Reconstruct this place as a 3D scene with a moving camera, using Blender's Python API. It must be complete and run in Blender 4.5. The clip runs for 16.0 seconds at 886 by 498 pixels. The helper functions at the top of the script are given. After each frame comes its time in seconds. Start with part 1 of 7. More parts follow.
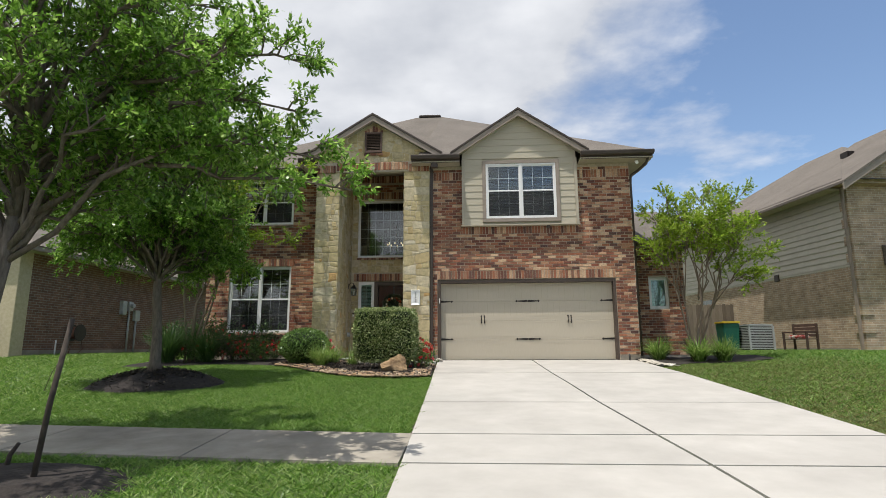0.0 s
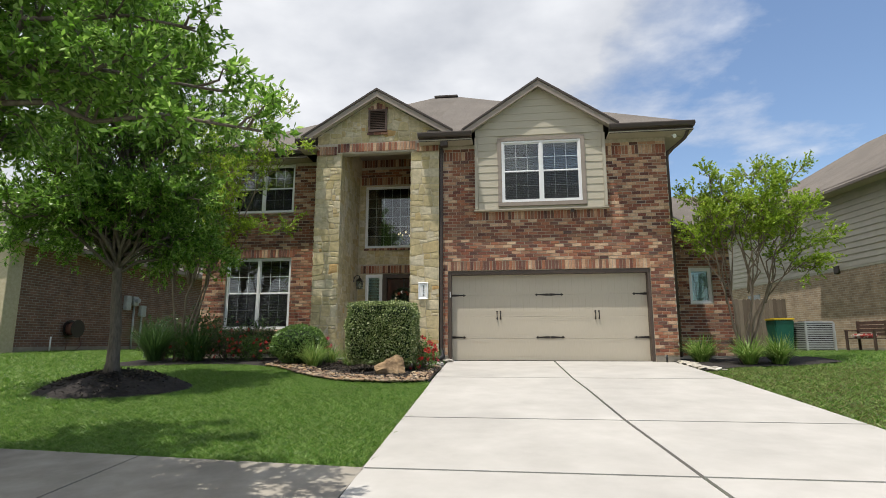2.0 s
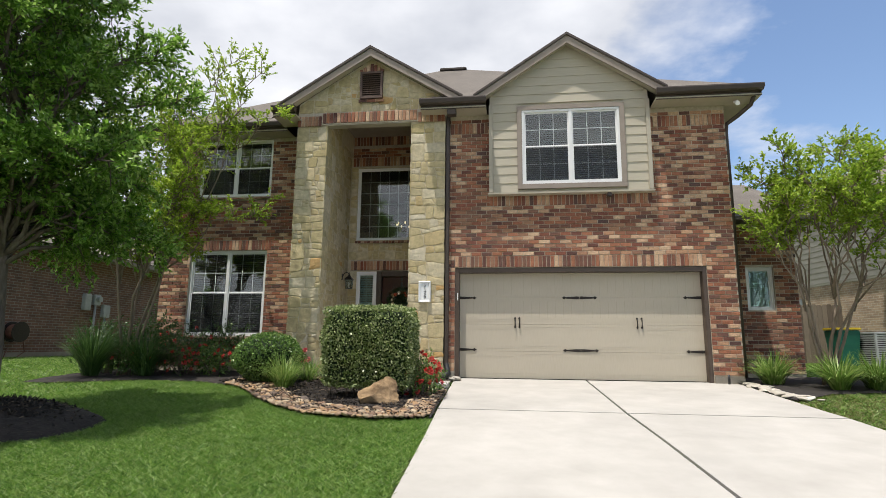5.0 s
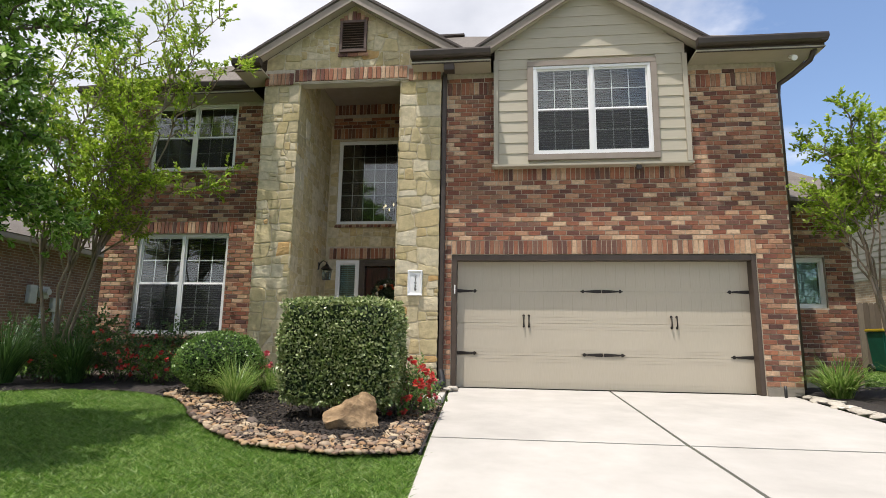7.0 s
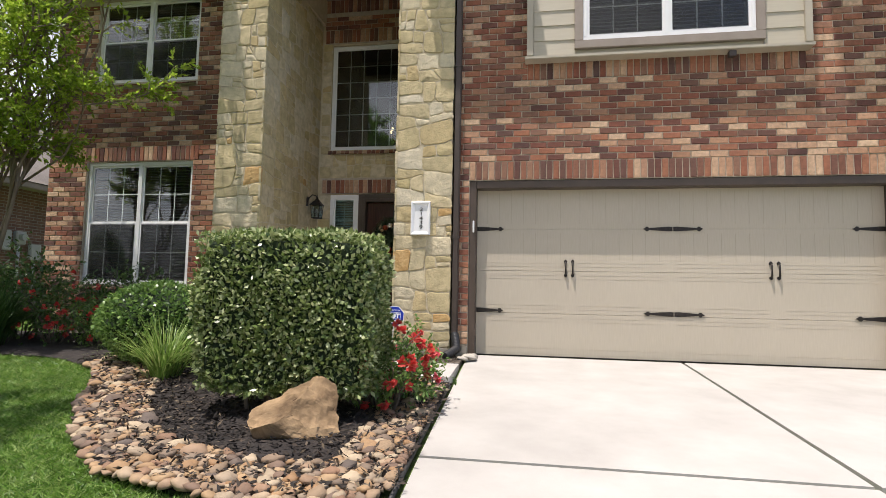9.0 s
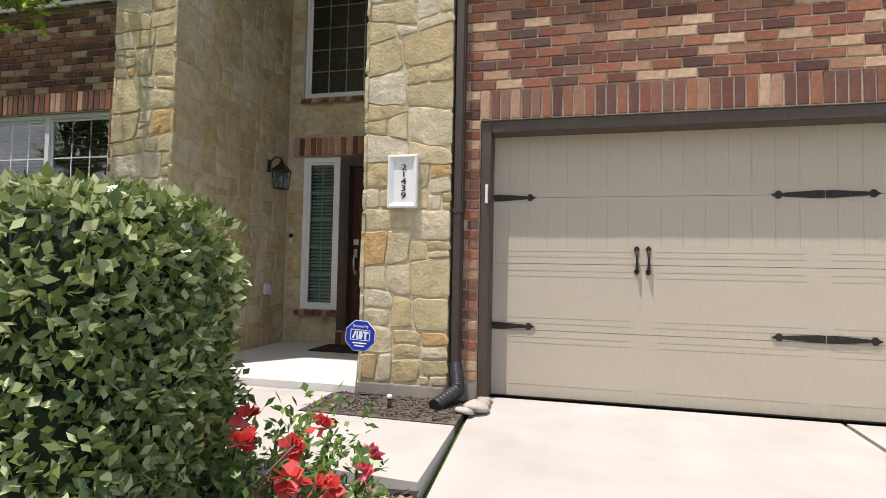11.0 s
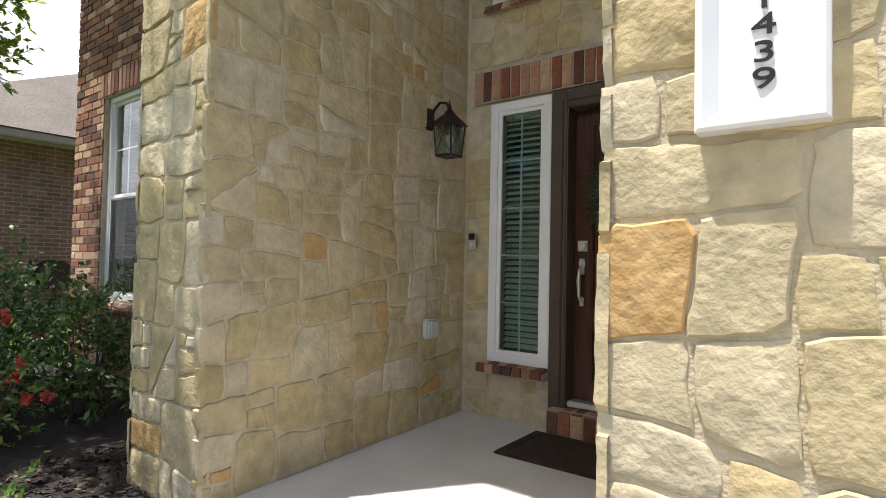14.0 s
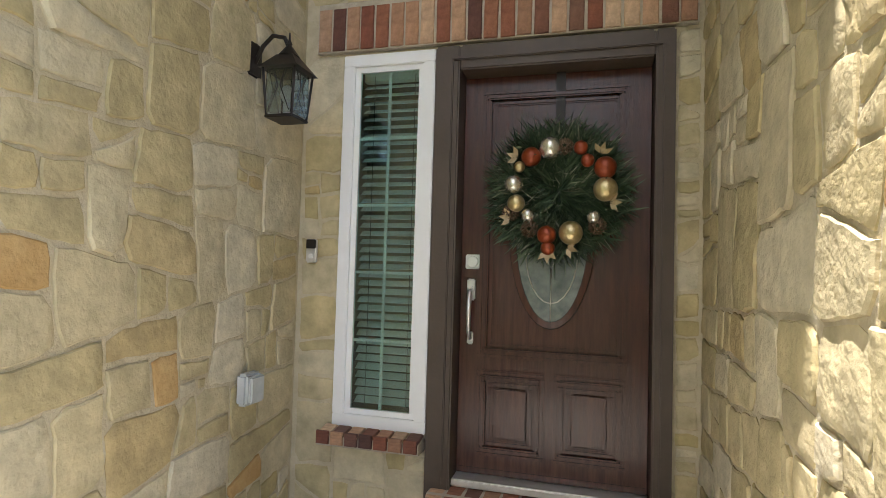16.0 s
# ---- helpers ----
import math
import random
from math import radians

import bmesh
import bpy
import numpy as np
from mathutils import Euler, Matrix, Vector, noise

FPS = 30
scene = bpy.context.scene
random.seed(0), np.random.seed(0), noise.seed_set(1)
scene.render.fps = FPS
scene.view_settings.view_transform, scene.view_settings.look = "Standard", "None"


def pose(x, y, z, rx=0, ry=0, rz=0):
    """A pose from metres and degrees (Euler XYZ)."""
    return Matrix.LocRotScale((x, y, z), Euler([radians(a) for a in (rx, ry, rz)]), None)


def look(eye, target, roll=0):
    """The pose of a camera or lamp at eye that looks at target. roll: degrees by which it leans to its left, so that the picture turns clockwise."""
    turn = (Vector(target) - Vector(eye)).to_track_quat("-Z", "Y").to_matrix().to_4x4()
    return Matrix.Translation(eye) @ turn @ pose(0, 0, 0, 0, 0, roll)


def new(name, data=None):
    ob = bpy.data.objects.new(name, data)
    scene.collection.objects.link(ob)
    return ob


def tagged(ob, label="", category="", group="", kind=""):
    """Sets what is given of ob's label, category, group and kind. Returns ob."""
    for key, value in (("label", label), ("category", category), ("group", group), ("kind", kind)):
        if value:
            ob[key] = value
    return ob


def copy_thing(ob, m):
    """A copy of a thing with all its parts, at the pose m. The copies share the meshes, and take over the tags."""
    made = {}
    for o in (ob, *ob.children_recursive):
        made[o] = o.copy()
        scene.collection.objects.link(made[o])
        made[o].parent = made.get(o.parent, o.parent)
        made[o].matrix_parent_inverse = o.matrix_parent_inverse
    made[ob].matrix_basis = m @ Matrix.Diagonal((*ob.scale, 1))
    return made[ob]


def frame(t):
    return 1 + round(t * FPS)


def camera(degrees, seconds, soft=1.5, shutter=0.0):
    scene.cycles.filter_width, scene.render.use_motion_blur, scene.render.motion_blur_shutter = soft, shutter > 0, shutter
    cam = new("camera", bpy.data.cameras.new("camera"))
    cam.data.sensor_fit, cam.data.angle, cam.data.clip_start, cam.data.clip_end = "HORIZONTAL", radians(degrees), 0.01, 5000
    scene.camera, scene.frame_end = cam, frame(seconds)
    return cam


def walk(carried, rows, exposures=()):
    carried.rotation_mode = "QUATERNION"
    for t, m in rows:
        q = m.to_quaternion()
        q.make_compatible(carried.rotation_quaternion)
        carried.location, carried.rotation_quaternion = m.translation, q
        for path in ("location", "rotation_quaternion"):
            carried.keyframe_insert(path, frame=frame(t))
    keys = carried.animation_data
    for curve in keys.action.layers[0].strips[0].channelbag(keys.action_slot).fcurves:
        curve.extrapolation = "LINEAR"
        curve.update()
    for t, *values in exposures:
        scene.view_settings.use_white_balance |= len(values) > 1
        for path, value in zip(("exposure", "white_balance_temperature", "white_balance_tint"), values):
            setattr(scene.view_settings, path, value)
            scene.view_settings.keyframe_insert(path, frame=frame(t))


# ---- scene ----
cam = camera(77.7, 16.0, 0.75)
METRES, EYE, TILT, LEAN, TURN = 15.5, 0.35, 0.0, 0.0, 3.5
ROWS = [
    (0.0, 0.0, 0.0, 0.0, 0.05, 10.13, 0.28),
    (0.5, 0.0113, 0.0233, 0.0002, 0.87, 10.02, 0.17),
    (1.0, 0.0219, 0.0472, 0.0014, 1.48, 9.93, 0.1),
    (1.5, 0.031, 0.0728, 0.0034, 2.5, 9.85, 0.09),
    (2.0, 0.0367, 0.1019, 0.0039, 3.58, 9.77, 0.02),
    (2.5, 0.0404, 0.1318, 0.0042, 5.1, 9.71, -0.05),
    (3.0, 0.0424, 0.1625, 0.0083, 5.74, 9.64, -0.13),
    (5.5, 0.0163, 0.2895, 0.0226, 3.26, 9.78, -0.69),
    (6.0, 0.0133, 0.319, 0.0245, 2.97, 9.69, -0.77),
    (6.5, 0.0116, 0.352, 0.0254, 2.81, 9.66, -0.79),
    (7.0, 0.0115, 0.3864, 0.0255, 2.89, 9.53, -0.87),
    (7.5, 0.0101, 0.4215, 0.0251, 3.47, 8.8, -0.94),
    (8.0, 0.0122, 0.457, 0.0258, 4.06, 7.24, -0.99),
    (8.5, 0.0139, 0.4944, 0.0262, 5.64, 5.6, -1.03),
    (9.0, 0.0168, 0.5341, 0.0284, 6.08, 4.38, -1.07),
    (9.5, 0.0212, 0.575, 0.0313, 6.87, 3.32, -1.11),
    (12.0, 0.0134, 0.7749, 0.0466, 17.15, 1.75, -1.04),
    (12.5, 0.004, 0.8076, 0.0489, 22.73, 1.71, -1.0),
    (13.0, -0.0084, 0.8372, 0.0501, 27.89, 1.82, -1.07),
    (13.5, -0.0256, 0.864, 0.0523, 30.47, 1.69, -1.04),
    (14.0, -0.0434, 0.8879, 0.0541, 33.81, 1.62, -1.15),
    (14.5, -0.0629, 0.9053, 0.0551, 32.68, 1.83, -1.45),
    (15.0, -0.0807, 0.9199, 0.0563, 26.17, 1.95, -1.76),
    (15.5, -0.0917, 0.9328, 0.0579, 18.75, 2.23, -1.72),
    (16.0, -0.1002, 0.9482, 0.06, 11.98, 2.37, -1.64),
]
walk(cam, [(t, pose(0, 0, EYE, TILT, LEAN, TURN) @ pose(METRES * x, METRES * y, METRES * z, 90 + pitch, roll, yaw)) for t, x, y, z, yaw, pitch, roll in ROWS],
     [(0.0, 0.24, 6500, 10), (7.0, 0.5, 6500, 13), (9.5, 0.57, 6500, 17), (12.0, 0.54, 6500, 18), (12.7, 0.76, 6500, 18), (14.5, 1.2, 6500, 14), (16.0, 1.82, 6500, 13)])
# ---- light ----
SUN_EL = radians(75)   # the sun stands before the house, to its left
SUN_DIR = Vector((-0.58 * math.cos(SUN_EL), -0.815 * math.cos(SUN_EL), math.sin(SUN_EL))).normalized()
sun = new("sun", bpy.data.lights.new("sun", "SUN"))
sun.data.energy, sun.data.angle, sun.data.color = 4.0, radians(0.55), (1.0, 0.955, 0.88)
sun.matrix_world = look((0, 0, 30), Vector((0, 0, 30)) - SUN_DIR)

world = bpy.data.worlds.new("world")
scene.world = world
world.use_nodes = True
wn, wl = world.node_tree.nodes, world.node_tree.links
wn.clear()
sky = wn.new("ShaderNodeTexSky")
sky.sky_type, sky.sun_disc = "NISHITA", False
sky.sun_elevation, sky.sun_rotation = SUN_EL, math.atan2(SUN_DIR.x, SUN_DIR.y)
sky.air_density, sky.dust_density, sky.ozone_density = 1.0, 0.6, 1.6
wc = wn.new("ShaderNodeTexCoord")
sep = wn.new("ShaderNodeSeparateXYZ")
wl.new(wc.outputs["Generated"], sep.inputs[0])


def wmath(op, a, b=None):
    n = wn.new("ShaderNodeMath")
    n.operation = op
    for i, v in enumerate((a, b)):
        if v is None:
            continue
        if isinstance(v, (int, float)):
            n.inputs[i].default_value = v
        else:
            wl.new(v, n.inputs[i])
    return n.outputs[0]


# clouds: a noise on a flat layer overhead, thick to the west of the house and thinning to the east
up = wmath("ADD", wmath("MAXIMUM", sep.outputs[2], 0.0), 0.12)
cx, cy = wmath("DIVIDE", sep.outputs[0], up), wmath("DIVIDE", sep.outputs[1], up)
comb = wn.new("ShaderNodeCombineXYZ")
wl.new(cx, comb.inputs[0]), wl.new(cy, comb.inputs[1])
cloud = wn.new("ShaderNodeTexNoise")
cloud.inputs["Scale"].default_value, cloud.inputs["Detail"].default_value, cloud.inputs["Roughness"].default_value = 1.15, 9.0, 0.56
wl.new(comb.outputs[0], cloud.inputs["Vector"])
thin = wmath("MULTIPLY", wmath("SUBTRACT", sep.outputs[0], wmath("MULTIPLY", sep.outputs[2], 0.42)), 0.62)
dens = wmath("SUBTRACT", wmath("ADD", cloud.outputs[0], 0.09), thin)
cr = wn.new("ShaderNodeValToRGB")
cr.color_ramp.elements[0].position, cr.color_ramp.elements[1].position = 0.44, 0.62
wl.new(dens, cr.inputs[0])
cloud2 = wn.new("ShaderNodeTexNoise")
cloud2.inputs["Scale"].default_value, cloud2.inputs["Detail"].default_value = 2.3, 6.0
wl.new(comb.outputs[0], cloud2.inputs["Vector"])
cr2 = wn.new("ShaderNodeValToRGB")
cr2.color_ramp.elements[0].position, cr2.color_ramp.elements[1].position = 0.3, 0.7
cr2.color_ramp.elements[0].color, cr2.color_ramp.elements[1].color = (3.2, 3.4, 3.8, 1), (5.6, 5.7, 5.9, 1)
wl.new(cloud2.outputs[0], cr2.inputs[0])
wmix = wn.new("ShaderNodeMix")
wmix.data_type = "RGBA"
wl.new(cr.outputs[0], wmix.inputs["Factor"]), wl.new(sky.outputs[0], wmix.inputs["A"]), wl.new(cr2.outputs[0], wmix.inputs["B"])
wbg, wout = wn.new("ShaderNodeBackground"), wn.new("ShaderNodeOutputWorld")
wbg.inputs["Strength"].default_value = 0.14
wl.new(wmix.outputs["Result"], wbg.inputs["Color"]), wl.new(wbg.outputs[0], wout.inputs["Surface"])


# ---- materials ----
def mat(name, stops, rough=0.8, scale=6.0, detail=6.0, vary="none", bump=0.0, bump_scale=60.0, metal=0.0, spec=0.5, shift=0.0,
        stain=0.0, stain_scale=0.8, coord="Object", stretch=(1, 1, 1), sheen=0.0, trans=0.0):
    """A procedural surface: a colour ramp of stops (position, (r, g, b)) read by noise, by each piece's own random number ('object'
    or 'island') or by both, darker stains at a larger scale, and a fine relief."""
    m = bpy.data.materials.new(name)
    m.use_nodes = True
    n, l = m.node_tree.nodes, m.node_tree.links
    b = n["Principled BSDF"]
    b.inputs["Roughness"].default_value, b.inputs["Metallic"].default_value = rough, metal
    b.inputs["Specular IOR Level"].default_value = spec
    tc, mp = n.new("ShaderNodeTexCoord"), n.new("ShaderNodeMapping")
    mp.inputs["Scale"].default_value = stretch
    l.new(tc.outputs[coord], mp.inputs["Vector"])
    tex = n.new("ShaderNodeTexNoise")
    tex.inputs["Scale"].default_value, tex.inputs["Detail"].default_value, tex.inputs["Roughness"].default_value = scale, detail, 0.6
    l.new(mp.outputs[0], tex.inputs["Vector"])
    ramp = n.new("ShaderNodeValToRGB")
    while len(ramp.color_ramp.elements) < len(stops):
        ramp.color_ramp.elements.new(0.5)
    for e, (p, c) in zip(ramp.color_ramp.elements, stops):
        e.position, e.color = p, (*c, 1)
    if vary == "none":
        l.new(tex.outputs[0], ramp.inputs[0])
        colour = ramp.outputs[0]
    else:
        rnd = n.new("ShaderNodeObjectInfo") if vary == "object" else n.new("ShaderNodeNewGeometry")
        l.new(rnd.outputs["Random" if vary == "object" else "Random Per Island"], ramp.inputs[0])
        grain = n.new("ShaderNodeMix")
        grain.data_type, grain.blend_type = "RGBA", "MULTIPLY"
        grain.inputs["Factor"].default_value = 1.0
        gr = n.new("ShaderNodeValToRGB")
        gr.color_ramp.elements[0].position, gr.color_ramp.elements[1].position = 0.25, 0.7
        lo = 1.0 - shift
        gr.color_ramp.elements[0].color, gr.color_ramp.elements[1].color = (lo, lo, lo * 0.97, 1), (1.06, 1.05, 1.03, 1)
        l.new(tex.outputs[0], gr.inputs[0])
        l.new(ramp.outputs[0], grain.inputs["A"]), l.new(gr.outputs[0], grain.inputs["B"])
        colour = grain.outputs["Result"]
    if stain:
        st, sr, sm = n.new("ShaderNodeTexNoise"), n.new("ShaderNodeValToRGB"), n.new("ShaderNodeMix")
        st.inputs["Scale"].default_value, st.inputs["Detail"].default_value = stain_scale, 5.0
        l.new(tc.outputs["Object"], st.inputs["Vector"])
        sr.color_ramp.elements[0].position, sr.color_ramp.elements[1].position = 0.33, 0.62
        lo = 1.0 - stain
        sr.color_ramp.elements[0].color, sr.color_ramp.elements[1].color = (lo, lo, lo, 1), (1, 1, 1, 1)
        l.new(st.outputs[0], sr.inputs[0])
        sm.data_type, sm.blend_type = "RGBA", "MULTIPLY"
        sm.inputs["Factor"].default_value = 1.0
        l.new(colour, sm.inputs["A"]), l.new(sr.outputs[0], sm.inputs["B"])
        colour = sm.outputs["Result"]
    l.new(colour, b.inputs["Base Color"])
    if bump:
        bt, bp = n.new("ShaderNodeTexNoise"), n.new("ShaderNodeBump")
        bt.inputs["Scale"].default_value, bt.inputs["Detail"].default_value = bump_scale, 4.0
        l.new(mp.outputs[0], bt.inputs["Vector"])
        bp.inputs["Strength"].default_value, bp.inputs["Distance"].default_value = bump, 0.01
        l.new(bt.outputs[0], bp.inputs["Height"])
        l.new(bp.outputs[0], b.inputs["Normal"])
    if trans:
        tr, ms, out = n.new("ShaderNodeBsdfTranslucent"), n.new("ShaderNodeMixShader"), n["Material Output"]
        l.new(colour, tr.inputs["Color"])
        ms.inputs[0].default_value = trans
        l.new(b.outputs[0], ms.inputs[1]), l.new(tr.outputs[0], ms.inputs[2]), l.new(ms.outputs[0], out.inputs["Surface"])
    return m


def ramp2(a, b, lo=0.3, hi=0.7):
    return [(lo, a), (hi, b)]


BRICKS = [(0.0, (0.10, 0.05, 0.042)), (0.14, (0.25, 0.085, 0.052)), (0.30, (0.40, 0.165, 0.09)), (0.46, (0.15, 0.072, 0.056)),
          (0.62, (0.48, 0.26, 0.155)), (0.78, (0.68, 0.48, 0.32)), (0.88, (0.32, 0.125, 0.07)), (1.0, (0.11, 0.062, 0.053))]
STONES = [(0.0, (0.60, 0.485, 0.255)), (0.16, (0.68, 0.60, 0.43)), (0.32, (0.53, 0.43, 0.215)), (0.5, (0.70, 0.625, 0.47)),
          (0.64, (0.60, 0.505, 0.315)), (0.78, (0.52, 0.43, 0.235)), (0.9, (0.62, 0.515, 0.30)), (1.0, (0.54, 0.415, 0.21))]
M = {}
M["brick"] = mat("brick", BRICKS, 0.9, 24, 8, "object", 0.6, 70, shift=0.46)
M["brick_joined"] = mat("brick_joined", BRICKS, 0.9, 24, 8, "island", 0.6, 70, shift=0.46)
M["mortar"] = mat("mortar", ramp2((0.38, 0.325, 0.25), (0.52, 0.455, 0.36)), 0.95, 14, bump=0.5, bump_scale=120)
M["stone"] = mat("stone", STONES, 0.93, 11, 10, "object", 0.62, 42, shift=0.36, stain=0.16, stain_scale=3.2)
M["stone_mortar"] = mat("stone_mortar", ramp2((0.46, 0.39, 0.255), (0.58, 0.505, 0.36)), 0.95, 11, 8, bump=0.7, bump_scale=55)
M["concrete"] = mat("concrete", ramp2((0.40, 0.378, 0.345), (0.475, 0.452, 0.415)), 0.9, 2.2, 9, bump=0.15, bump_scale=150, stain=0.12, stain_scale=0.7)
M["old_concrete"] = mat("old_concrete", ramp2((0.25, 0.222, 0.18), (0.38, 0.345, 0.285)), 0.92, 3.0, 9, bump=0.25, bump_scale=120, stain=0.3, stain_scale=1.3)
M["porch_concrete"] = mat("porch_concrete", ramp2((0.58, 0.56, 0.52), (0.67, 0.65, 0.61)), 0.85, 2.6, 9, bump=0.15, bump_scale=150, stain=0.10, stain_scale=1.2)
M["joint"] = mat("joint", ramp2((0.035, 0.03, 0.025), (0.11, 0.095, 0.075)), 0.95, 12)
M["soil"] = mat("soil", ramp2((0.045, 0.075, 0.014), (0.085, 0.135, 0.026)), 1.0, 9, bump=0.6, bump_scale=40)
M["dirt"] = mat("dirt", ramp2((0.05, 0.04, 0.03), (0.15, 0.125, 0.095)), 1.0, 16, bump=0.8, bump_scale=50)
M["trim_taupe"] = mat("trim_taupe", ramp2((0.40, 0.355, 0.275), (0.44, 0.395, 0.31)), 0.6, 5, bump=0.08, bump_scale=80)
M["siding"] = mat("siding", ramp2((0.42, 0.375, 0.285), (0.465, 0.42, 0.325)), 0.62, 3, bump=0.12, bump_scale=30, stretch=(1, 8, 14))
M["fascia"] = mat("fascia", ramp2((0.045, 0.032, 0.025), (0.065, 0.047, 0.037)), 0.5, 6)
M["rake"] = mat("rake", ramp2((0.25, 0.205, 0.165), (0.30, 0.25, 0.205)), 0.6, 6)
M["door_trim"] = mat("door_trim", ramp2((0.062, 0.043, 0.031), (0.085, 0.06, 0.044)), 0.5, 5, bump=0.1, bump_scale=60)
M["garage"] = mat("garage", ramp2((0.46, 0.405, 0.315), (0.50, 0.445, 0.35)), 0.55, 4, bump=0.1, bump_scale=60, stretch=(20, 1, 1.5), stain=0.05)
# the door's tan darkened, as the shade in a pressed groove
M["groove_shade"] = mat("groove_shade", ramp2((0.39, 0.34, 0.26), (0.43, 0.38, 0.295)), 0.6, 4)
M["black_iron"] = mat("black_iron", ramp2((0.018, 0.014, 0.012), (0.035, 0.028, 0.024)), 0.45, 20, metal=0.4)
M["white_paint"] = mat("white_paint", ramp2((0.76, 0.76, 0.75), (0.82, 0.82, 0.81)), 0.45, 4)
# dark grey slats: the dimness behind the panes is put into their colour
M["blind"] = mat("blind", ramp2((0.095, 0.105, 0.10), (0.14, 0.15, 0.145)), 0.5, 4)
# room surfaces with the unlit interior's darkness in their colour
M["room_shade"] = mat("room_shade", ramp2((0.07, 0.063, 0.056), (0.11, 0.10, 0.09)), 0.9, 2)
M["shingle"] = mat("shingle", ramp2((0.10, 0.085, 0.072), (0.20, 0.175, 0.15)), 0.95, 26, 4, bump=0.7, bump_scale=40, stain=0.2, stain_scale=1.1)
M["mulch"] = mat("mulch", ramp2((0.014, 0.011, 0.010), (0.035, 0.028, 0.024)), 1.0, 14, bump=1.0, bump_scale=35)

gl = bpy.data.materials.new("glass")
gl.use_nodes = True
gb = gl.node_tree.nodes["Principled BSDF"]
gb.inputs["Base Color"].default_value = (0.70, 0.78, 0.75, 1)
gb.inputs["Roughness"].default_value, gb.inputs["Transmission Weight"].default_value, gb.inputs["IOR"].default_value = 0.0, 1.0, 1.8
M["glass"] = gl
tg = gl.copy()
tg.name = "teal_glass"
tg.node_tree.nodes["Principled BSDF"].inputs["Base Color"].default_value = (0.70, 0.95, 0.89, 1)
M["teal_glass"] = tg
sc = bpy.data.materials.new("screen_mesh")
sc.use_nodes = True
sn, sl = sc.node_tree.nodes, sc.node_tree.links
sn["Principled BSDF"].inputs["Base Color"].default_value, sn["Principled BSDF"].inputs["Roughness"].default_value = (0.010, 0.011, 0.012, 1), 0.7
stp, smx = sn.new("ShaderNodeBsdfTransparent"), sn.new("ShaderNodeMixShader")
smx.inputs[0].default_value = 0.36
sl.new(stp.outputs[0], smx.inputs[1]), sl.new(sn["Principled BSDF"].outputs[0], smx.inputs[2]), sl.new(smx.outputs[0], sn["Material Output"].inputs["Surface"])
M["screen_mesh"] = sc
M["pale_blind"] = mat("pale_blind", ramp2((0.66, 0.70, 0.68), (0.74, 0.78, 0.76)), 0.5, 4)


# ---- mesh helpers ----
def mesh_of(name, bm, material):
    me = bpy.data.meshes.new(name)
    bm.normal_update()
    bm.to_mesh(me)
    bm.free()
    for m in (material if isinstance(material, (list, tuple)) else [material]):
        me.materials.append(m)
    return me


def part(name, bm, material, parent=None, label="", m=None):
    """Links a bmesh as one mesh object, under a thing or a part."""
    ob = new(name, mesh_of(name, bm, material))
    if m is not None:
        ob.matrix_world = m
    if parent is not None:
        ob.parent = parent
    if label:
        ob["label"] = label
    return ob


def shared(name, me, parent, m):
    ob = new(name, me)
    ob.parent, ob.matrix_basis = parent, m
    return ob


def raw(name, verts, faces, material, parent=None):
    me = bpy.data.meshes.new(name)
    me.from_pydata([tuple(v) for v in verts], [], faces)
    me.materials.append(material)
    ob = new(name, me)
    ob.parent = parent
    return ob


def box(x0, x1, y0, y1, z0, z1, bevel=0.0, bm=None):
    bm = bm or bmesh.new()
    r = bmesh.ops.create_cube(bm, size=1, matrix=Matrix.Translation(((x0 + x1) / 2, (y0 + y1) / 2, (z0 + z1) / 2)) @ Matrix.Diagonal((x1 - x0, y1 - y0, z1 - z0, 1)))
    if bevel:
        es = list({e for v in r["verts"] for e in v.link_edges})
        bmesh.ops.bevel(bm, geom=es, offset=bevel, segments=2, affect="EDGES", clamp_overlap=True)
    return bm


def prism(points, axis, a, b, bm=None):
    """A flat outline of (u, v) swept along an axis from a to b: axis 'y' takes (x, z), 'x' takes (y, z), 'z' takes (x, y)."""
    bm = bm or bmesh.new()
    put = {"y": lambda u, v, w: (u, w, v), "x": lambda u, v, w: (w, u, v), "z": lambda u, v, w: (u, v, w)}[axis]
    lo = [bm.verts.new(put(u, v, a)) for u, v in points]
    hi = [bm.verts.new(put(u, v, b)) for u, v in points]
    bm.faces.new(lo), bm.faces.new(hi[::-1])
    for i in range(len(points)):
        j = (i + 1) % len(points)
        bm.faces.new((lo[j], lo[i], hi[i], hi[j]))
    bmesh.ops.recalc_face_normals(bm, faces=bm.faces)
    return bm


def tube(path, radii, sides=8, bm=None, cap=True):
    bm = bm or bmesh.new()
    pts = [Vector(p) for p in path]
    if isinstance(radii, (int, float)):
        radii = [radii] * len(pts)
    rings, side = [], None
    for i, p in enumerate(pts):
        d = (pts[min(i + 1, len(pts) - 1)] - pts[max(i - 1, 0)]).normalized()
        side = d.orthogonal().normalized() if side is None else (side - d * side.dot(d)).normalized()
        up = d.cross(side)
        rings.append([bm.verts.new(p + radii[i] * (math.cos(a) * side + math.sin(a) * up)) for a in [2 * math.pi * k / sides for k in range(sides)]])
    for a, b in zip(rings, rings[1:]):
        for k in range(sides):
            bm.faces.new((a[k], a[(k + 1) % sides], b[(k + 1) % sides], b[k])).smooth = True
    if cap:
        bm.faces.new(rings[0][::-1]), bm.faces.new(rings[-1])
    return bm


